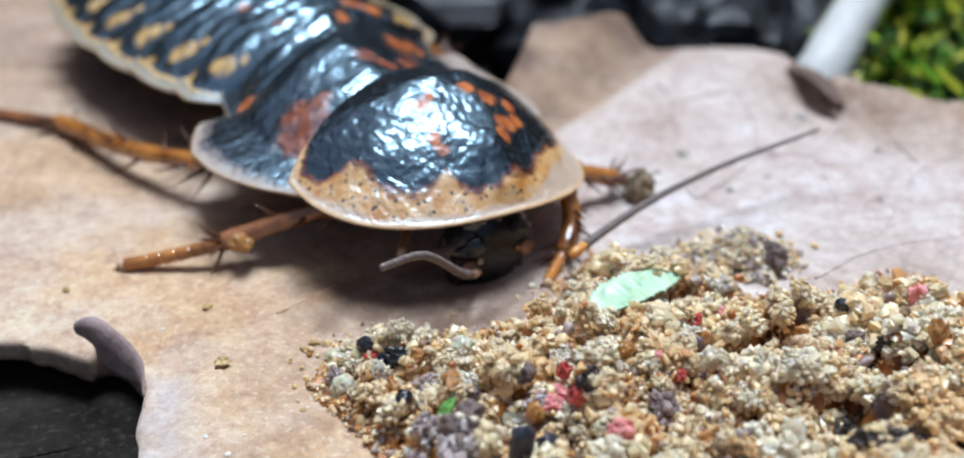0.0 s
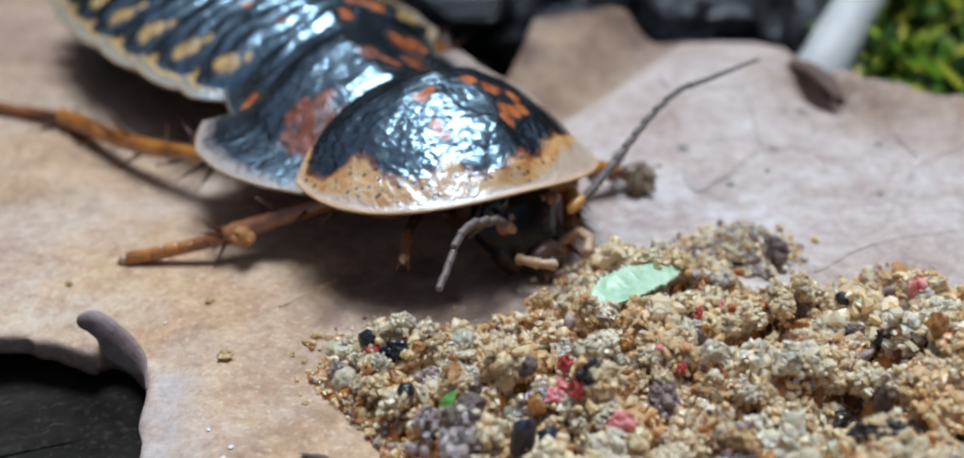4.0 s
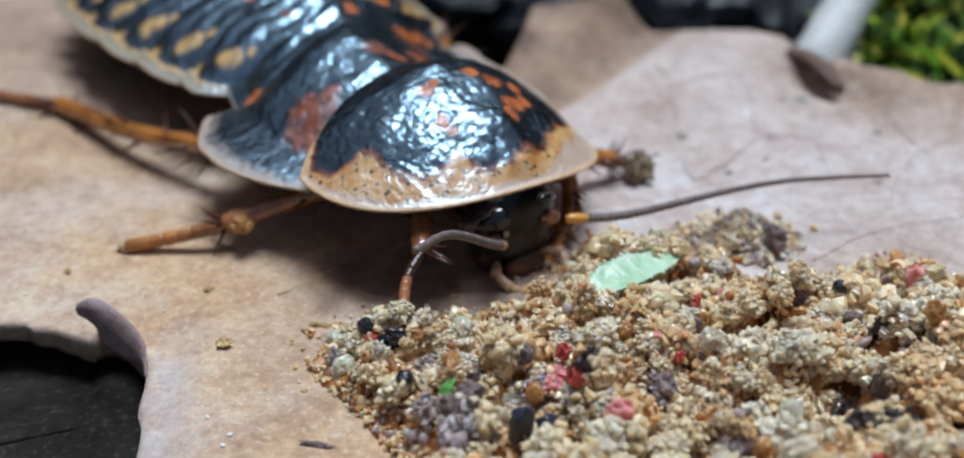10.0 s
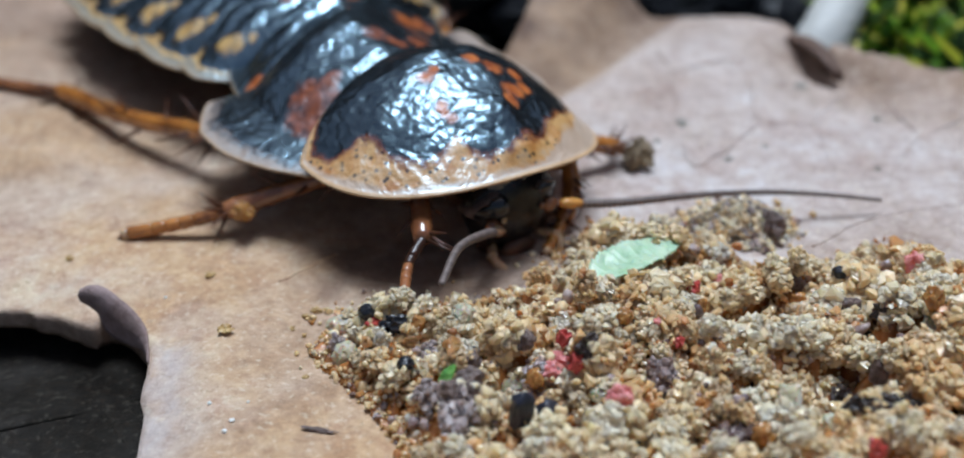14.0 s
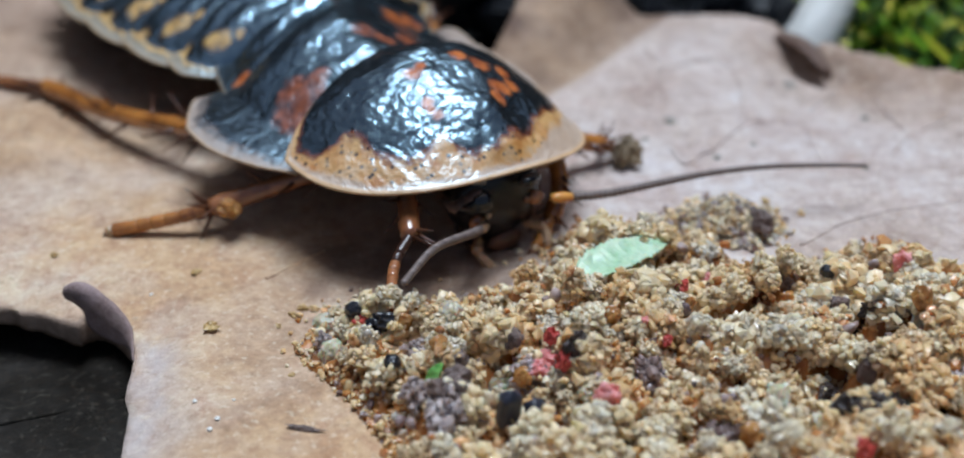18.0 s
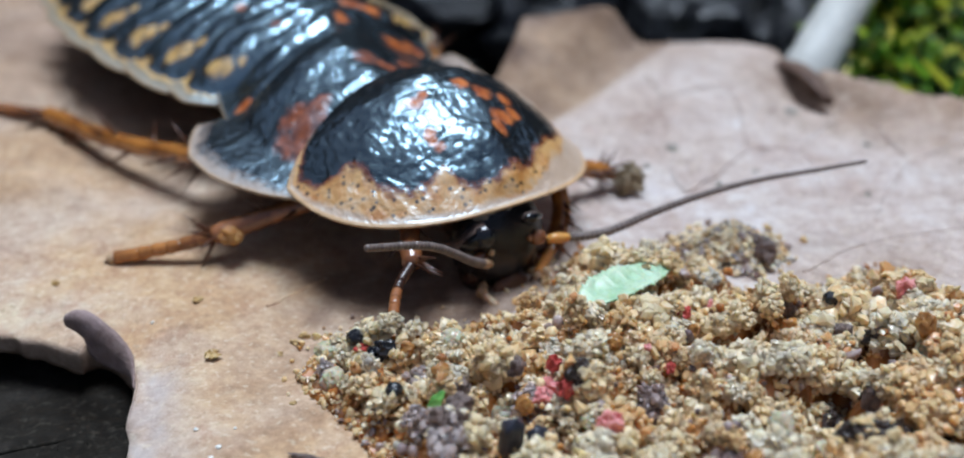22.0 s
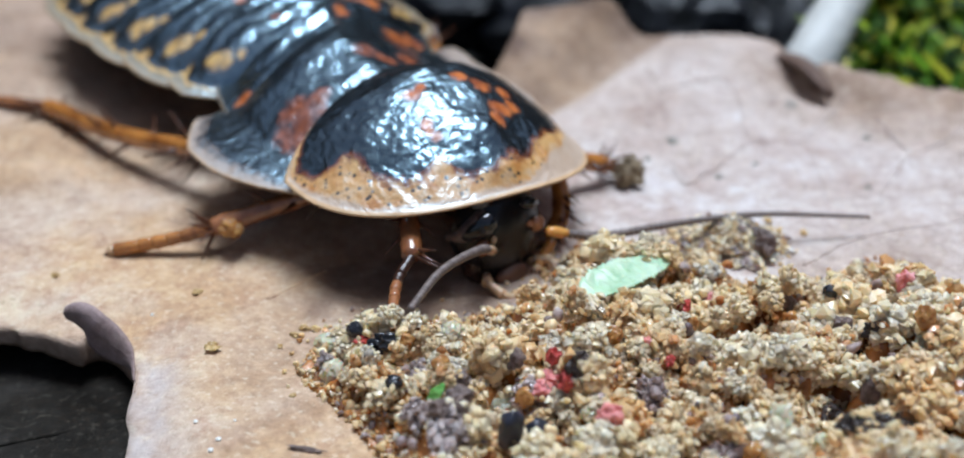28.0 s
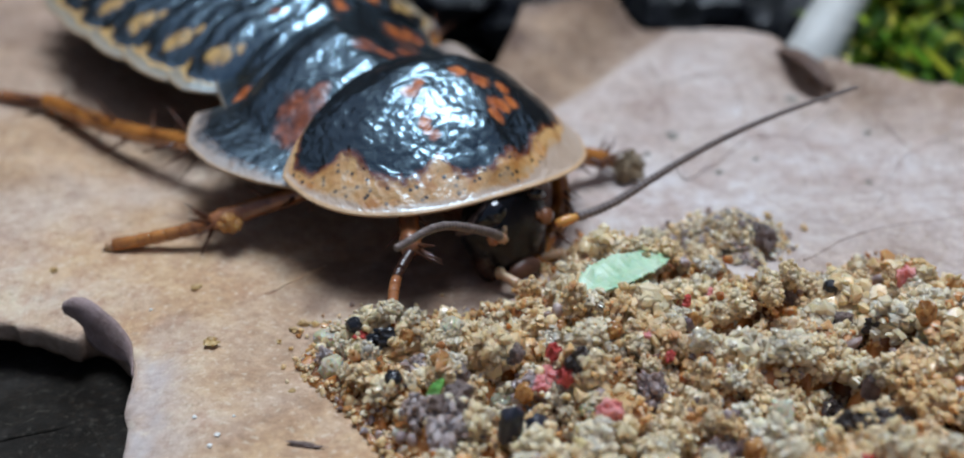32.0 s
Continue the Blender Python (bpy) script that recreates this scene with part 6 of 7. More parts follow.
    walk(head, [
        (0.0, at(6.41, -1.15, 1.52, 2.7, 2.8, -5.1)),
        (0.5, at(6.37, -1.33, 1.64, -0.9, 1.7, -4.2)),
        (1.0, at(6.50, -1.14, 1.49, -9.7, -0.6, 2.6)),
        (1.5, at(6.48, -0.88, 1.85, -12.2, -5.3, 4.7)),
        (2.0, at(6.42, -1.14, 1.72, -6.2, -1.8, 1.2)),
        (2.5, at(6.44, -0.97, 1.85, -8.6, -4.2, 1.5)),
        (3.0, at(6.91, 0.14, 2.05, 2.5, -25.5, 2.9)),
        (3.5, at(6.82, 0.45, 2.44, 8.3, -42.3, 0.7)),
        (5.5, at(6.42, -0.35, 3.10, 6.1, -2.2, -3.0)),
        (6.0, at(6.35, -0.39, 3.14, 6.9, 1.2, -7.6)),
        (6.5, at(6.60, -0.53, 2.95, 5.0, 0.3, -5.3)),
        (7.0, at(6.55, -0.49, 2.98, 5.3, -0.1, -5.3)),
        (7.5, at(6.61, -0.53, 2.80, 5.5, 0.9, -6.1)),
        (8.0, at(6.43, -0.44, 2.79, 7.9, 1.9, -6.7)),
        (8.5, at(6.40, -0.43, 2.83, 7.3, 2.1, -7.8)),
        (9.0, at(6.47, -0.48, 2.78, 7.4, -1.0, -7.2)),
        (9.5, at(6.52, -0.50, 2.76, 5.8, 0.5, -7.0)),
        (10.0, at(6.59, -0.47, 2.74, 4.8, -0.7, -4.8)),
        (10.5, at(6.56, -0.43, 2.76, 5.2, 0.2, -5.1)),
        (11.0, at(6.59, -0.46, 2.71, 4.5, 0.1, -5.3)),
        (11.5, at(6.53, -0.40, 2.69, 5.3, 0.5, -5.7)),
        (12.0, at(6.47, -0.34, 2.61, 6.4, 0.5, -5.9)),
        (12.5, at(6.49, -0.32, 2.54, 6.9, 0.2, -5.7)),
        (13.0, at(6.50, -0.30, 2.50, 6.0, 0.0, -4.0)),
        (13.5, at(6.42, -0.30, 2.46, 6.4, 2.0, -5.0)),
        (14.0, at(6.21, -0.22, 2.56, 5.7, 6.5, -6.1)),
        (14.5, at(6.23, -0.25, 2.59, 5.9, 5.8, -7.3)),
        (16.5, at(6.28, -0.49, 2.54, 8.1, -0.9, -12.4)),
        (17.0, at(6.21, -0.25, 2.76, 4.4, 5.5, -6.5)),
        (17.5, at(6.13, -0.33, 2.70, 6.8, 2.8, -7.3)),
        (18.0, at(6.16, -0.40, 2.85, 8.4, 8.5, -6.8)),
        (18.5, at(6.20, -0.43, 2.75, 8.3, 6.5, -6.9)),
        (19.0, at(6.17, -0.34, 2.73, 8.4, 4.6, -6.7)),
        (19.5, at(6.37, -0.43, 2.47, 7.9, 1.7, -6.2)),
        (20.0, at(6.75, -0.58, 2.24, 9.6, -12.9, -4.4)),
        (20.5, at(6.77, -0.85, 2.22, 6.2, -8.0, -6.7)),
        (21.0, at(6.58, -0.66, 2.45, 6.2, -3.2, -5.5)),
        (21.5, at(6.64, -0.72, 2.30, 4.8, -2.7, -6.1)),
        (22.0, at(6.70, -0.74, 2.26, 4.3, -2.6, -6.5)),
        (22.5, at(6.76, -0.75, 2.33, 3.1, -4.7, -5.4)),
        (23.0, at(6.72, -0.76, 2.36, 3.9, -2.2, -5.7)),
        (23.5, at(6.67, -0.77, 2.34, 5.0, -1.8, -7.0)),
        (24.0, at(6.71, -0.74, 2.33, 4.5, -1.7, -6.1)),
        (24.5, at(6.72, -0.70, 2.30, 4.4, -2.5, -5.5)),
        (25.0, at(6.76, -0.53, 2.22, 3.4, -8.7, -2.8)),
        (25.5, at(6.41, -0.18, 3.22, 4.5, -15.5, -1.9)),
        (27.5, at(6.34, -0.36, 2.69, 1.2, 1.5, 0.7)),
        (28.0, at(6.49, -0.62, 2.34, 3.5, -8.9, -0.7)),
        (28.5, at(6.48, -0.60, 2.39, 1.5, -11.4, 0.1)),
        (29.0, at(6.60, -0.59, 2.28, 1.8, -16.3, -0.1)),
        (29.5, at(6.71, -0.39, 2.38, -2.2, -33.8, 4.1)),
        (30.0, at(6.76, -0.53, 2.05, 2.1, -27.9, 1.2)),
        (30.5, at(6.69, -0.55, 2.06, 1.1, -21.8, 0.3)),
        (31.0, at(6.82, -0.33, 2.13, -0.8, -30.1, 1.2)),
        (31.5, at(6.82, -0.20, 2.23, -0.6, -32.8, 3.4)),
        (32.0, at(6.82, -0.29, 2.37, -0.5, -19.1, 2.8)),
    ])
    keys = []
    keys.append((0.0, [(9.61, 1.95, 1.36), (9.27, 4.85, 1.84), (9.11, 7.81, 2.32), (9.20, 10.80, 2.73), (9.48, 13.82, 3.09), (9.96, 16.84, 3.39), (10.54, 19.85, 3.74)]))
    keys.append((0.5, [(9.54, 1.75, 1.39), (9.45, 4.65, 1.75), (9.36, 7.55, 2.35), (9.39, 10.45, 3.04), (9.56, 13.37, 3.76), (9.84, 16.27, 4.61), (10.21, 19.16, 5.52)]))
    keys.append((1.0, [(9.51, 2.01, 1.05), (9.24, 4.92, 1.51), (9.04, 7.86, 2.08), (8.91, 10.81, 2.77), (9.07, 13.80, 3.34), (9.43, 16.81, 3.86), (9.91, 19.82, 4.40)]))
    keys.append((1.5, [(9.51, 2.26, 1.36), (9.12, 5.11, 1.71), (8.76, 7.85, 2.69), (8.51, 10.62, 3.71), (8.51, 13.44, 4.70), (8.72, 16.30, 5.61), (9.09, 19.15, 6.52)]))
    keys.append((2.0, [(9.55, 1.91, 1.17), (9.10, 4.74, 1.94), (8.84, 7.63, 2.71), (8.77, 10.56, 3.48), (8.89, 13.51, 4.25), (9.22, 16.48, 4.95), (9.73, 19.45, 5.62)]))
    keys.append((2.5, [(9.09, 1.51, 1.28), (8.99, 4.28, 1.98), (8.67, 6.90, 3.16), (8.46, 9.55, 4.37), (8.48, 12.27, 5.46), (8.80, 15.05, 6.41), (9.28, 17.82, 7.34)]))
    keys.append((3.0, [(8.95, 2.13, 2.24), (8.12, 4.48, 3.44), (7.26, 6.77, 4.78), (6.45, 9.05, 6.23), (5.88, 11.43, 7.67), (5.66, 13.95, 8.98), (5.61, 16.49, 10.27)]))
    keys.append((3.5, [(8.63, 2.41, 3.10), (7.94, 4.83, 4.48), (6.82, 7.26, 5.59), (5.70, 9.71, 6.72), (4.92, 12.35, 7.77), (4.58, 15.15, 8.64), (4.43, 17.98, 9.49)]))
    keys.append((5.5, [(8.44, 1.74, 3.33), (9.55, 4.38, 2.52), (10.83, 7.06, 2.04), (12.23, 9.70, 1.63), (13.79, 12.25, 1.14), (15.49, 14.68, 0.53), (17.30, 17.00, -0.10)]))
    keys.append((6.0, [(8.47, 1.57, 3.31), (9.53, 4.33, 2.79), (10.64, 7.13, 2.52), (11.86, 9.91, 2.29), (13.26, 12.59, 1.95), (14.82, 15.17, 1.50), (16.50, 17.65, 1.00)]))
    keys.append((6.5, [(8.68, 1.49, 3.08), (9.73, 4.25, 2.55), (10.74, 7.10, 2.46), (11.86, 9.93, 2.42), (13.17, 12.68, 2.29), (14.66, 15.32, 2.05), (16.27, 17.88, 1.75)]))
    keys.append((7.0, [(8.63, 1.52, 3.11), (9.66, 4.31, 2.72), (10.70, 7.15, 2.62), (11.83, 9.98, 2.60), (13.13, 12.73, 2.54), (14.61, 15.38, 2.32), (16.23, 17.94, 2.05)]))
    keys.append((7.5, [(8.66, 1.45, 2.96), (9.69, 4.20, 2.52), (10.78, 6.99, 2.51), (11.99, 9.75, 2.56), (13.37, 12.43, 2.51), (14.94, 14.99, 2.29), (16.65, 17.44, 2.00)]))
    keys.append((8.0, [(8.45, 1.50, 3.02), (9.58, 4.22, 2.41), (10.68, 7.03, 2.17), (11.90, 9.80, 1.96), (13.32, 12.48, 1.63), (14.91, 15.04, 1.15), (16.62, 17.49, 0.60)]))
    keys.append((8.5, [(8.47, 1.54, 3.06), (9.61, 4.25, 2.46), (10.55, 7.13, 2.38), (11.61, 9.98, 2.37), (12.83, 12.77, 2.27), (14.25, 15.45, 2.03), (15.81, 18.04, 1.73)]))
    keys.append((9.0, [(8.57, 1.56, 3.11), (9.55, 4.37, 2.74), (10.51, 7.24, 2.70), (11.57, 10.09, 2.73), (12.81, 12.87, 2.70), (14.24, 15.56, 2.52), (15.80, 18.15, 2.27)]))
    keys.append((9.5, [(8.60, 1.52, 3.01), (9.67, 4.28, 2.54), (10.64, 7.15, 2.52), (11.70, 9.99, 2.58), (12.96, 12.77, 2.54), (14.44, 15.42, 2.28), (16.05, 17.97, 1.95)]))
    keys.append((10.0, [(8.61, 1.58, 2.98), (9.62, 4.38, 2.63), (10.53, 7.27, 2.75), (11.51, 10.13, 2.98), (12.68, 12.94, 3.14), (14.09, 15.64, 3.09), (15.61, 18.27, 3.01)]))
    keys.append((10.5, [(8.53, 1.57, 3.01), (9.58, 4.36, 2.65), (10.44, 7.25, 2.87), (11.41, 10.12, 3.18), (12.57, 12.93, 3.36), (13.98, 15.63, 3.35), (15.50, 18.25, 3.31)]))
    keys.append((11.0, [(8.50, 1.50, 2.97), (9.52, 4.31, 2.67), (10.41, 7.20, 2.88), (11.41, 10.06, 3.15), (12.61, 12.85, 3.31), (14.03, 15.55, 3.30), (15.56, 18.17, 3.28)]))
    keys.append((11.5, [(8.43, 1.50, 2.95), (9.49, 4.29, 2.57), (10.40, 7.17, 2.77), (11.41, 10.02, 3.05), (12.63, 12.81, 3.21), (14.06, 15.50, 3.19), (15.63, 18.09, 3.12)]))
    keys.append((12.0, [(8.34, 1.52, 2.89), (9.44, 4.29, 2.47), (10.39, 7.16, 2.61), (11.41, 10.02, 2.87), (12.63, 12.81, 3.03), (14.06, 15.49, 3.01), (15.64, 18.08, 2.92)]))
    keys.append((12.5, [(8.37, 1.57, 2.86), (9.44, 4.36, 2.52), (10.32, 7.25, 2.73), (11.29, 10.13, 3.01), (12.45, 12.94, 3.22), (13.84, 15.64, 3.23), (15.35, 18.28, 3.23)]))
    keys.append((13.0, [(8.35, 1.68, 2.82), (9.36, 4.50, 2.57), (10.25, 7.39, 2.77), (11.27, 10.25, 3.02), (12.47, 13.04, 3.18), (13.86, 15.75, 3.21), (15.34, 18.40, 3.28)]))
    keys.append((13.5, [(8.28, 1.65, 2.76), (9.32, 4.44, 2.39), (10.26, 7.30, 2.55), (11.32, 10.13, 2.74), (12.59, 12.89, 2.84), (14.06, 15.55, 2.81), (15.62, 18.14, 2.76)]))
    keys.append((14.0, [(8.06, 1.69, 2.74), (9.12, 4.46, 2.24), (10.17, 7.29, 2.06), (11.36, 10.08, 1.89), (12.71, 12.80, 1.64), (14.24, 15.41, 1.26), (15.90, 17.92, 0.81)]))
    keys.append((14.5, [(8.11, 1.63, 2.79), (9.23, 4.35, 2.19), (10.21, 7.21, 2.12), (11.34, 10.04, 2.07), (12.65, 12.78, 1.89), (14.15, 15.42, 1.61), (15.77, 17.97, 1.24)]))
    keys.append((16.5, [(8.44, 1.31, 2.84), (9.66, 3.99, 2.30), (10.47, 6.89, 2.03), (11.30, 9.81, 1.90), (12.28, 12.70, 1.75), (13.46, 15.49, 1.42), (14.78, 18.21, 1.05)]))
    keys.append((17.0, [(8.23, 1.71, 2.80), (9.18, 4.54, 2.48), (10.04, 7.43, 2.58), (11.00, 10.31, 2.77), (12.15, 13.13, 2.88), (13.55, 15.84, 2.73), (15.07, 18.47, 2.57)]))
    keys.append((17.5, [(8.20, 1.68, 2.91), (9.17, 4.48, 2.50), (10.02, 7.38, 2.43), (10.96, 10.27, 2.45), (12.09, 13.10, 2.38), (13.42, 15.83, 2.13), (14.88, 18.49, 1.85)]))
    keys.append((18.0, [(8.24, 1.69, 3.00), (9.12, 4.53, 2.66), (9.96, 7.42, 2.68), (10.91, 10.31, 2.75), (12.07, 13.12, 2.71), (13.43, 15.85, 2.52), (14.92, 18.51, 2.28)]))
    keys.append((18.5, [(8.28, 1.62, 2.91), (9.17, 4.46, 2.58), (9.96, 7.37, 2.58), (10.92, 10.25, 2.59), (12.06, 13.08, 2.46), (13.42, 15.80, 2.17), (14.89, 18.45, 1.85)]))
    keys.append((19.0, [(8.23, 1.67, 2.93), (9.15, 4.50, 2.59), (9.89, 7.41, 2.83), (10.82, 10.30, 3.02), (11.98, 13.12, 3.06), (13.35, 15.85, 2.91), (14.83, 18.51, 2.78)]))
    keys.append((19.5, [(8.36, 1.53, 2.73), (9.09, 4.42, 2.86), (9.79, 7.34, 3.26), (10.59, 10.24, 3.70), (11.60, 13.10, 4.06), (12.84, 15.88, 4.28), (14.23, 18.59, 4.43)]))
    keys.append((20.0, [(8.60, 1.37, 2.93), (8.95, 4.21, 3.69), (8.95, 6.93, 5.03), (8.99, 9.61, 6.50), (9.28, 12.31, 7.90), (9.89, 15.03, 9.15), (10.78, 17.73, 10.23)]))
    keys.append((20.5, [(8.73, 1.01, 2.63), (9.32, 3.92, 2.80), (9.42, 6.91, 3.29), (9.52, 9.90, 3.89), (9.71, 12.87, 4.54), (10.02, 15.87, 5.06), (10.47, 18.84, 5.52)]))
    keys.append((21.0, [(8.56, 1.20, 2.67), (9.30, 4.10, 2.77), (9.79, 7.00, 3.45), (10.42, 9.89, 4.15), (11.27, 12.75, 4.78), (12.38, 15.56, 5.22), (13.55, 18.31, 5.76)]))
    keys.append((21.5, [(8.56, 1.11, 2.52), (9.52, 3.94, 2.39), (10.16, 6.83, 2.98), (10.96, 9.70, 3.58), (12.02, 12.52, 4.04), (13.34, 15.25, 4.27), (14.75, 17.93, 4.56)]))
    keys.append((22.0, [(8.57, 1.06, 2.52), (9.57, 3.88, 2.31), (10.26, 6.78, 2.85), (11.12, 9.65, 3.37), (12.22, 12.47, 3.75), (13.54, 15.21, 3.98), (14.94, 17.89, 4.28)]))
    keys.append((22.5, [(8.66, 1.08, 2.56), (9.57, 3.93, 2.45), (10.22, 6.82, 3.08), (11.04, 9.69, 3.66), (12.13, 12.51, 4.07), (13.43, 15.25, 4.34), (14.84, 17.91, 4.64)]))
    keys.append((23.0, [(8.66, 1.06, 2.49), (9.67, 3.88, 2.32), (10.43, 6.78, 2.79), (11.38, 9.64, 3.22), (12.57, 12.43, 3.50), (13.96, 15.14, 3.65), (15.46, 17.77, 3.80)]))
    keys.append((23.5, [(8.60, 0.99, 2.51), (9.66, 3.79, 2.32), (10.41, 6.68, 2.81), (11.31, 9.55, 3.28), (12.47, 12.35, 3.60), (13.87, 15.06, 3.69), (15.38, 17.68, 3.77)]))
    keys.append((24.0, [(8.57, 1.02, 2.51), (9.60, 3.83, 2.35), (10.38, 6.71, 2.86), (11.33, 9.56, 3.35), (12.52, 12.35, 3.68), (13.94, 15.04, 3.83), (15.45, 17.65, 4.00)]))
    keys.append((24.5, [(8.57, 1.04, 2.47), (9.58, 3.87, 2.49), (10.36, 6.74, 3.06), (11.32, 9.58, 3.61), (12.55, 12.34, 3.96), (14.01, 15.00, 4.10), (15.59, 17.59, 4.25)]))
    keys.append((25.0, [(8.57, 1.25, 2.48), (9.45, 4.11, 2.70), (9.92, 6.94, 3.67), (10.57, 9.76, 4.63), (11.51, 12.55, 5.43), (12.69, 15.28, 6.06), (13.98, 17.94, 6.72)]))
    keys.append((25.5, [(8.17, 1.62, 3.68), (8.98, 4.48, 3.99), (9.37, 7.27, 5.12), (9.87, 10.02, 6.33), (10.47, 12.71, 7.60), (11.18, 15.36, 8.92), (11.97, 17.94, 10.27)]))
    keys.append((27.5, [(8.14, 1.49, 2.50), (9.33, 4.03, 1.54), (10.49, 6.79, 1.39), (11.79, 9.51, 1.27), (13.26, 12.14, 1.01), (14.95, 14.60, 0.53), (16.72, 16.99, 0.04)]))
    keys.append((28.0, [(8.34, 1.20, 2.47), (9.49, 3.86, 1.75), (10.46, 6.72, 1.72), (11.56, 9.56, 1.73), (12.84, 12.32, 1.66), (14.34, 14.96, 1.37), (15.95, 17.53, 1.09)]))
    keys.append((28.4, [(8.27, 1.14, 2.48), (9.33, 3.90, 2.02), (10.27, 6.78, 2.03), (11.35, 9.62, 2.08), (12.62, 12.40, 2.04), (14.11, 15.05, 1.85), (15.72, 17.62, 1.61)]))
    keys.append((28.7, [(8.27, 1.08, 2.48), (9.32, 3.87, 2.14), (10.25, 6.75, 2.25), (11.26, 9.61, 2.47), (12.47, 12.40, 2.61), (13.88, 15.11, 2.59), (15.44, 17.71, 2.51)]))
    keys.append((29.0, [(8.30, 1.01, 2.47), (9.37, 3.80, 2.18), (10.26, 6.68, 2.47), (11.22, 9.54, 2.87), (12.40, 12.33, 3.16), (13.82, 15.03, 3.25), (15.40, 17.62, 3.25)]))
    keys.append((29.3, [(8.33, 1.20, 2.67), (9.15, 4.02, 2.35), (9.60, 6.92, 2.97), (10.12, 9.80, 3.75), (10.83, 12.66, 4.46), (11.78, 15.49, 5.05), (12.95, 18.26, 5.54)]))
    keys.append((29.6, [(8.38, 1.29, 2.72), (8.83, 4.18, 2.95), (8.86, 6.87, 4.26), (8.99, 9.54, 5.67), (9.38, 12.22, 7.00), (10.08, 14.92, 8.21), (11.05, 17.59, 9.29)]))
    keys.append((30.0, [(8.54, 1.21, 2.41), (8.78, 4.16, 2.50), (8.66, 7.08, 3.19), (8.60, 10.00, 4.02), (8.72, 12.93, 4.85), (9.08, 15.89, 5.60), (9.75, 18.85, 6.15)]))
    keys.append((30.2, [(8.72, 1.16, 2.07), (8.43, 4.18, 2.30), (7.38, 7.03, 2.81), (6.36, 9.91, 3.39), (5.58, 12.87, 3.96), (5.10, 15.89, 4.48), (4.86, 18.94, 4.94)]))
    keys.append((30.5, [(8.66, 1.11, 2.03), (8.78, 4.08, 2.26), (8.61, 6.95, 3.13), (8.62, 9.83, 4.04), (8.97, 12.76, 4.77), (9.74, 15.68, 5.21), (10.69, 18.56, 5.64)]))
    keys.append((30.8, [(8.63, 1.23, 2.23), (9.00, 4.16, 2.27), (9.21, 7.09, 2.78), (9.54, 10.03, 3.35), (10.11, 12.96, 3.85), (10.95, 15.86, 4.22), (11.92, 18.73, 4.64)]))
    keys.append((31.0, [(8.62, 1.32, 2.37), (8.95, 4.27, 2.53), (8.97, 7.19, 3.25), (9.12, 10.11, 4.04), (9.51, 13.06, 4.75), (10.19, 16.00, 5.30), (10.96, 18.91, 5.91)]))
    keys.append((31.2, [(8.59, 1.43, 2.49), (8.90, 4.39, 2.62), (8.63, 7.33, 3.19), (8.44, 10.29, 3.82), (8.50, 13.29, 4.40), (8.81, 16.31, 4.85), (9.28, 19.30, 5.31)]))
    keys.append((31.5, [(8.53, 1.60, 2.67), (9.23, 4.46, 2.62), (9.74, 7.36, 3.15), (10.38, 10.24, 3.69), (11.26, 13.10, 4.12), (12.37, 15.89, 4.43), (13.61, 18.62, 4.72)]))
    keys.append((31.8, [(8.60, 1.60, 2.63), (9.22, 4.52, 2.84), (9.43, 7.44, 3.60), (9.78, 10.36, 4.39), (10.37, 13.27, 5.08), (11.18, 16.15, 5.68), (12.15, 18.98, 6.23)]))
    keys.append((32.0, [(8.63, 1.59, 2.60), (9.31, 4.48, 2.98), (9.72, 7.34, 3.91), (10.27, 10.18, 4.88), (11.06, 12.99, 5.75), (12.08, 15.76, 6.51), (13.26, 18.47, 7.20)]))
    feeler(left_antenna, LEFT_LEN, keys)
    keys = []
    keys.append((0.0, [(7.72, -2.61, 1.14), (8.74, -4.36, 2.14), (9.85, -7.36, 4.79), (11.50, -10.81, 6.17)]))
    keys.append((0.5, [(7.71, -2.78, 1.37), (8.79, -4.40, 2.47), (10.45, -6.82, 5.42), (12.22, -9.27, 8.18)]))
    keys.append((1.0, [(8.02, -2.44, 1.48), (9.23, -3.73, 2.85), (10.78, -6.43, 5.46), (12.08, -9.41, 8.12)]))
    keys.append((1.5, [(8.02, -2.13, 2.02), (9.15, -3.32, 3.54), (10.74, -5.56, 6.68), (12.38, -7.91, 9.60)]))
    keys.append((2.0, [(7.90, -2.48, 1.66), (9.05, -3.88, 2.96), (10.76, -6.17, 5.95), (12.45, -8.62, 8.81)]))
    keys.append((2.5, [(7.92, -2.30, 1.91), (9.02, -3.64, 3.32), (10.51, -6.18, 6.26), (12.11, -8.82, 8.95)]))
    keys.append((3.0, [(8.41, -1.13, 2.40), (9.12, -2.64, 3.87), (10.72, -5.24, 6.67), (12.35, -7.79, 9.48)]))
    keys.append((3.5, [(8.21, -0.83, 3.08), (8.59, -2.44, 4.49), (9.93, -6.04, 6.01), (12.47, -9.32, 6.18)]))
    keys.append((5.5, [(7.82, -1.74, 2.76), (9.06, -3.12, 3.82), (12.39, -5.47, 3.93), (15.66, -8.17, 3.74)]))
    keys.append((6.0, [(7.61, -1.88, 2.70), (8.63, -3.53, 3.67), (6.14, -7.34, 3.02), (4.35, -11.17, 1.37)]))
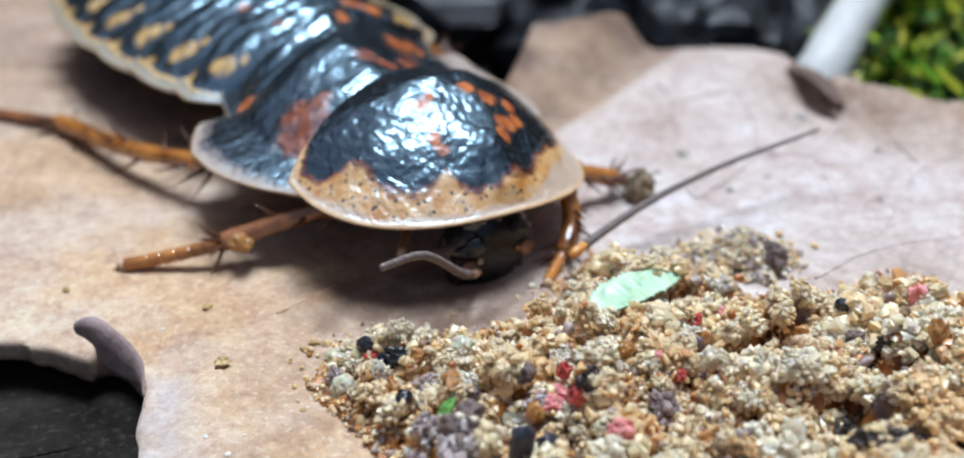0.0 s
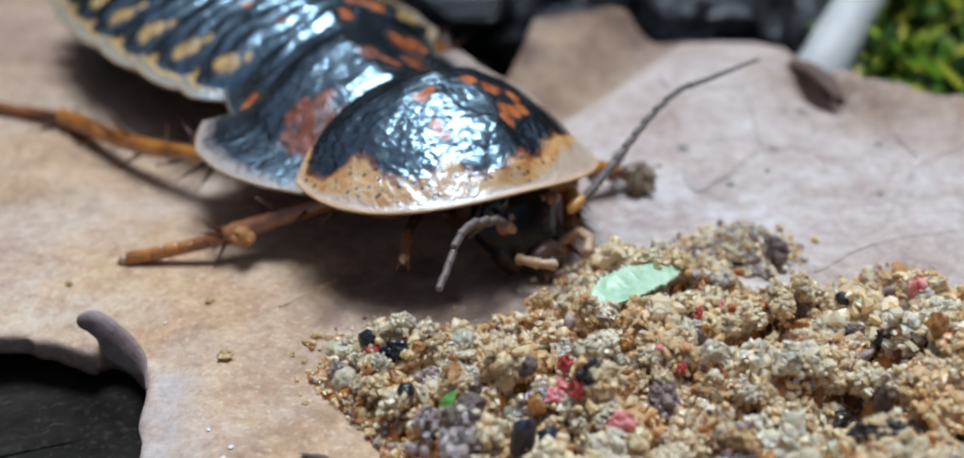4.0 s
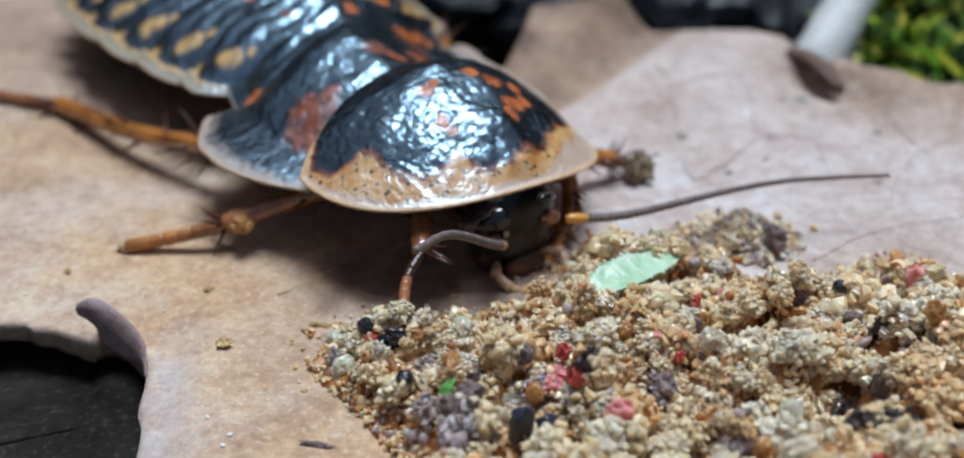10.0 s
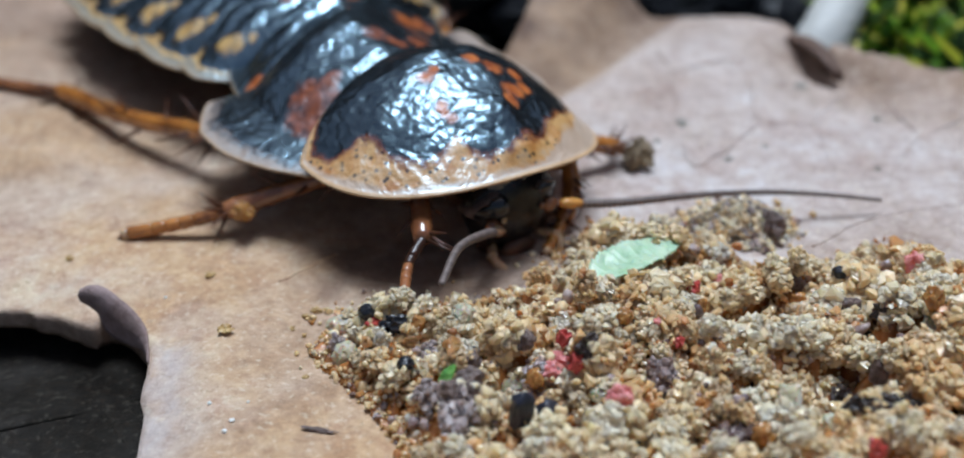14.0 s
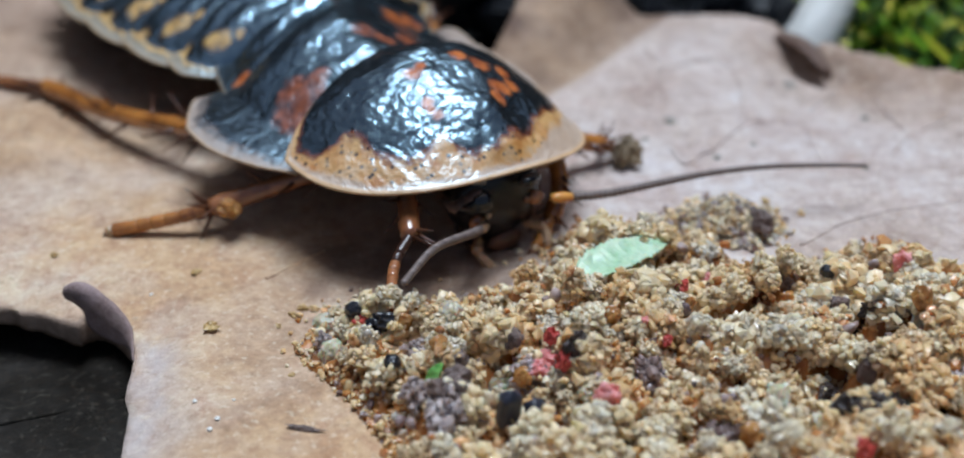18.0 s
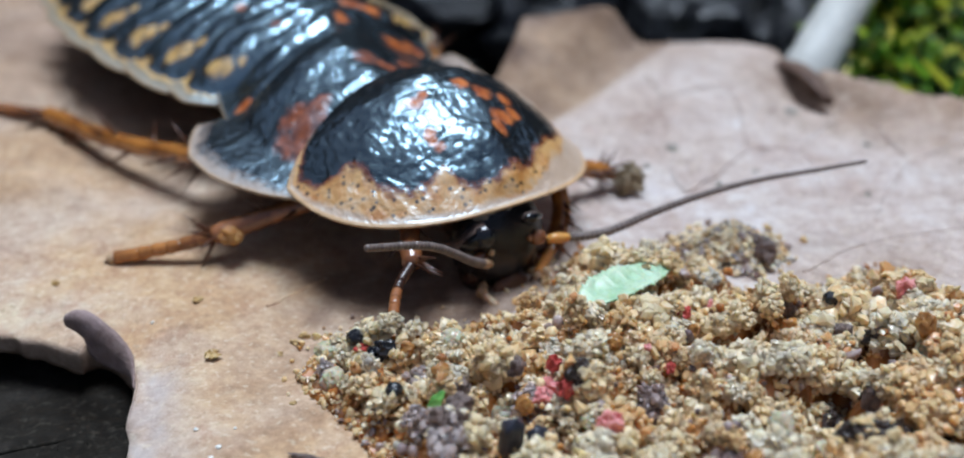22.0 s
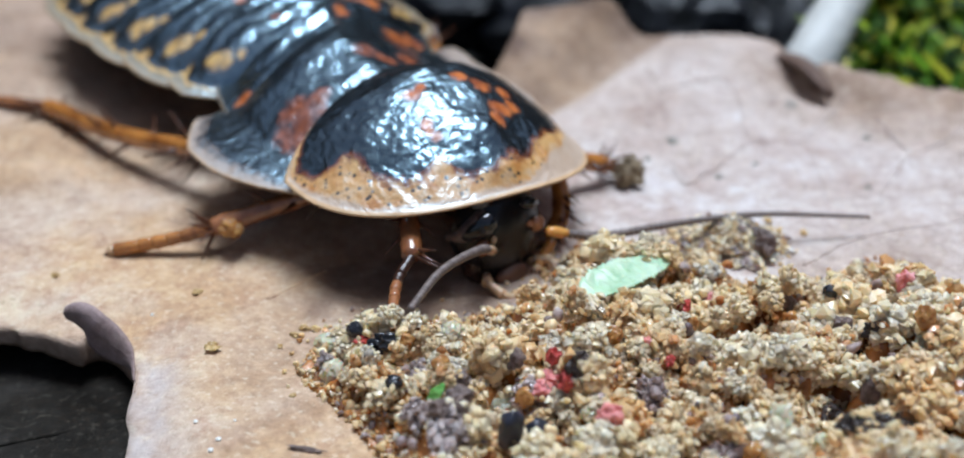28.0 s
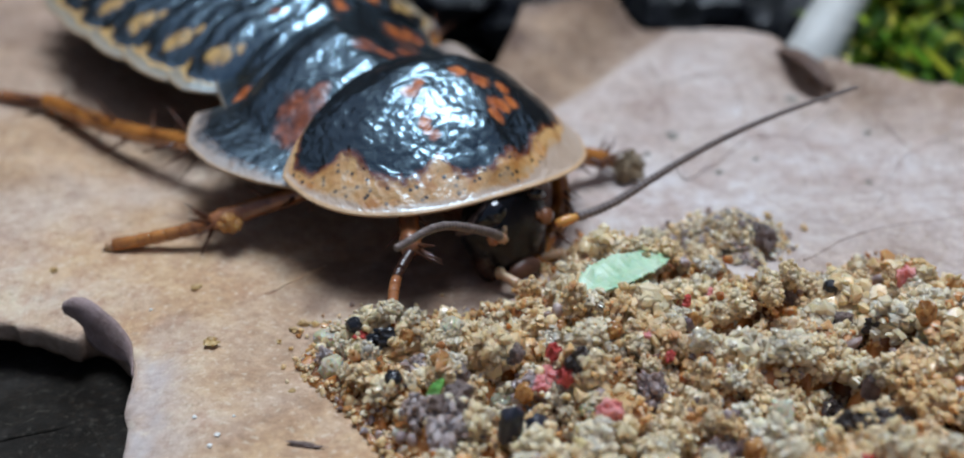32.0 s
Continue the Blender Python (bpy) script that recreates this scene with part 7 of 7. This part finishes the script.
    keys.append((6.5, [(7.92, -1.98, 2.57), (9.06, -3.33, 3.78), (11.00, -6.76, 4.28), (12.67, -10.77, 4.52)]))
    keys.append((7.0, [(7.88, -1.94, 2.61), (8.89, -3.61, 3.65), (10.20, -7.32, 4.32), (11.59, -11.36, 4.52)]))
    keys.append((7.5, [(7.90, -1.99, 2.40), (8.87, -3.67, 3.47), (10.27, -7.25, 4.51), (12.07, -11.13, 4.66)]))
    keys.append((8.0, [(7.70, -1.90, 2.31), (8.75, -3.50, 3.30), (10.08, -7.32, 4.40), (12.17, -10.86, 4.74)]))
    keys.append((8.5, [(7.65, -1.92, 2.36), (8.80, -3.51, 3.20), (9.20, -7.36, 3.87), (10.22, -11.58, 3.27)]))
    keys.append((9.0, [(7.75, -1.96, 2.39), (8.84, -3.55, 3.32), (9.49, -7.26, 4.97), (10.60, -11.27, 5.64)]))
    keys.append((9.5, [(7.80, -1.98, 2.36), (8.87, -3.66, 3.27), (9.81, -7.38, 4.88), (11.36, -11.14, 5.61)]))
    keys.append((10.0, [(7.92, -1.91, 2.40), (9.01, -3.46, 3.47), (10.17, -6.86, 5.77), (12.15, -10.13, 7.07)]))
    keys.append((10.5, [(7.89, -1.87, 2.39), (8.97, -3.33, 3.57), (10.29, -6.67, 5.83), (12.25, -9.93, 7.29)]))
    keys.append((11.0, [(7.91, -1.91, 2.35), (8.91, -3.59, 3.41), (10.37, -6.92, 5.47), (12.40, -10.23, 6.76)]))
    keys.append((11.5, [(7.84, -1.86, 2.30), (8.82, -3.62, 3.28), (10.13, -7.13, 5.07), (12.12, -10.59, 5.98)]))
    keys.append((12.0, [(7.77, -1.80, 2.20), (8.82, -3.42, 3.20), (9.69, -7.50, 4.63), (11.88, -10.63, 5.27)]))
    keys.append((12.5, [(7.80, -1.77, 2.12), (8.77, -3.46, 3.17), (9.71, -7.50, 4.61), (11.87, -10.61, 5.40)]))
    keys.append((13.0, [(7.85, -1.71, 2.11), (8.88, -3.45, 3.08), (10.46, -6.69, 5.00), (12.62, -10.14, 5.90)]))
    keys.append((13.5, [(7.73, -1.73, 2.01), (8.72, -3.53, 2.94), (10.03, -7.07, 4.48), (11.88, -10.74, 5.15)]))
    keys.append((14.0, [(7.46, -1.68, 2.01), (8.45, -3.45, 2.95), (10.53, -6.67, 4.35), (13.33, -9.70, 4.99)]))
    keys.append((14.5, [(7.46, -1.73, 2.06), (8.50, -3.72, 2.68), (10.24, -7.17, 4.03), (12.68, -10.35, 4.75)]))
    keys.append((16.5, [(7.43, -2.07, 2.13), (8.19, -4.09, 2.90), (9.42, -7.63, 3.65), (10.71, -11.82, 3.63)]))
    keys.append((17.0, [(7.46, -1.73, 2.26), (8.46, -3.55, 3.16), (9.98, -7.23, 4.28), (12.36, -10.53, 4.65)]))
    keys.append((17.5, [(7.38, -1.81, 2.22), (8.34, -3.72, 3.01), (10.12, -7.29, 4.21), (12.55, -10.43, 5.00)]))
    keys.append((18.0, [(7.36, -1.85, 2.20), (8.47, -3.60, 2.93), (10.20, -7.14, 4.21), (12.55, -10.51, 4.86)]))
    keys.append((18.5, [(7.43, -1.88, 2.15), (8.41, -3.72, 2.95), (10.27, -7.15, 4.14), (12.65, -10.55, 4.66)]))
    keys.append((19.0, [(7.42, -1.80, 2.17), (8.42, -3.53, 3.09), (9.82, -7.40, 4.13), (12.09, -10.70, 4.64)]))
    keys.append((19.5, [(7.66, -1.88, 1.99), (8.61, -3.78, 2.82), (9.38, -7.58, 4.10), (10.69, -11.46, 4.59)]))
    keys.append((20.0, [(8.17, -1.98, 2.11), (8.91, -3.83, 3.20), (7.31, -7.27, 4.62), (5.96, -11.09, 5.26)]))
    keys.append((20.5, [(8.09, -2.33, 2.04), (8.92, -3.97, 3.26), (9.08, -7.28, 5.62), (9.17, -10.97, 7.64)]))
    keys.append((21.0, [(7.92, -2.11, 2.14), (8.88, -3.90, 3.09), (9.72, -6.73, 5.79), (10.42, -10.43, 7.73)]))
    keys.append((21.5, [(7.96, -2.19, 2.01), (8.89, -3.90, 3.08), (10.62, -6.63, 5.52), (12.17, -10.05, 7.45)]))
    keys.append((22.0, [(8.00, -2.23, 1.97), (8.86, -3.96, 3.12), (9.67, -7.07, 5.45), (10.39, -10.96, 7.06)]))
    keys.append((22.5, [(8.10, -2.22, 2.13), (8.99, -3.98, 3.22), (10.01, -7.05, 5.53), (10.84, -10.82, 7.33)]))
    keys.append((23.0, [(8.04, -2.23, 2.08), (8.98, -3.96, 3.14), (10.08, -6.50, 5.85), (10.64, -10.29, 7.94)]))
    keys.append((23.5, [(7.96, -2.26, 2.02), (8.93, -3.93, 3.06), (10.07, -6.71, 5.24), (10.61, -11.05, 6.53)]))
    keys.append((24.0, [(8.02, -2.21, 2.01), (8.90, -3.99, 3.11), (9.81, -7.18, 5.24), (10.57, -11.09, 6.81)]))
    keys.append((24.5, [(8.05, -2.16, 2.01), (8.93, -3.92, 3.13), (9.97, -7.01, 5.38), (10.91, -10.87, 6.93)]))
    keys.append((25.0, [(8.18, -1.94, 2.11), (8.97, -3.63, 3.43), (9.61, -6.62, 6.16), (10.31, -10.04, 8.32)]))
    keys.append((25.5, [(7.86, -1.56, 3.27), (8.74, -3.20, 4.44), (10.17, -6.31, 6.78), (12.65, -9.52, 7.55)]))
    keys.append((27.5, [(7.80, -1.69, 2.37), (9.04, -3.28, 3.34), (11.11, -6.71, 4.18), (13.51, -10.08, 4.64)]))
    keys.append((28.0, [(7.96, -1.97, 2.24), (8.96, -3.62, 3.36), (10.74, -7.20, 4.39), (13.07, -10.56, 4.89)]))
    keys.append((28.4, [(7.96, -1.95, 2.36), (8.88, -3.47, 3.73), (10.66, -6.84, 5.30), (12.74, -10.20, 6.47)]))
    keys.append((28.7, [(8.01, -1.94, 2.40), (8.88, -3.68, 3.55), (10.33, -7.28, 5.06), (12.45, -10.64, 5.92)]))
    keys.append((29.0, [(8.07, -1.94, 2.40), (8.92, -3.60, 3.63), (10.57, -6.87, 5.11), (12.73, -10.57, 5.42)]))
    keys.append((29.3, [(8.12, -1.77, 2.78), (8.81, -3.55, 3.90), (10.21, -6.33, 6.59), (11.56, -9.59, 8.79)]))
    keys.append((29.6, [(8.14, -1.69, 2.91), (8.87, -3.21, 4.10), (9.38, -6.90, 6.07), (10.45, -10.85, 6.99)]))
    keys.append((30.0, [(7.80, -2.28, 2.52), (8.08, -3.76, 3.04), (9.08, -6.47, 3.80), (10.48, -9.22, 4.10), (11.85, -11.34, 4.30)]))
    keys.append((30.2, [(8.19, -1.86, 2.42), (8.91, -3.37, 3.80), (8.57, -5.93, 6.82), (7.98, -9.66, 8.90)]))
    keys.append((30.5, [(8.14, -1.89, 2.34), (8.91, -3.58, 3.53), (9.81, -7.53, 5.19), (11.93, -10.67, 6.04)]))
    keys.append((30.8, [(8.19, -1.75, 2.54), (8.68, -3.37, 4.07), (10.10, -5.97, 6.95), (11.58, -8.71, 9.58)]))
    keys.append((31.0, [(8.22, -1.65, 2.66), (8.64, -3.21, 4.25), (10.18, -5.91, 6.95), (11.73, -8.71, 9.54)]))
    keys.append((31.2, [(8.23, -1.58, 2.72), (8.79, -3.02, 4.25), (10.16, -6.58, 6.01), (12.02, -10.03, 7.22)]))
    keys.append((31.5, [(8.24, -1.47, 2.82), (8.53, -3.02, 4.60), (10.21, -6.03, 6.64), (11.80, -9.30, 8.53)]))
    keys.append((31.8, [(8.31, -1.53, 2.70), (8.94, -3.23, 4.04), (9.57, -7.02, 5.21), (11.12, -10.91, 4.99)]))
    keys.append((32.0, [(8.33, -1.57, 2.61), (9.18, -3.11, 3.97), (10.05, -6.69, 5.98), (11.71, -10.28, 6.90)]))
    feeler(right_antenna, RIGHT_LEN, keys)


motions()
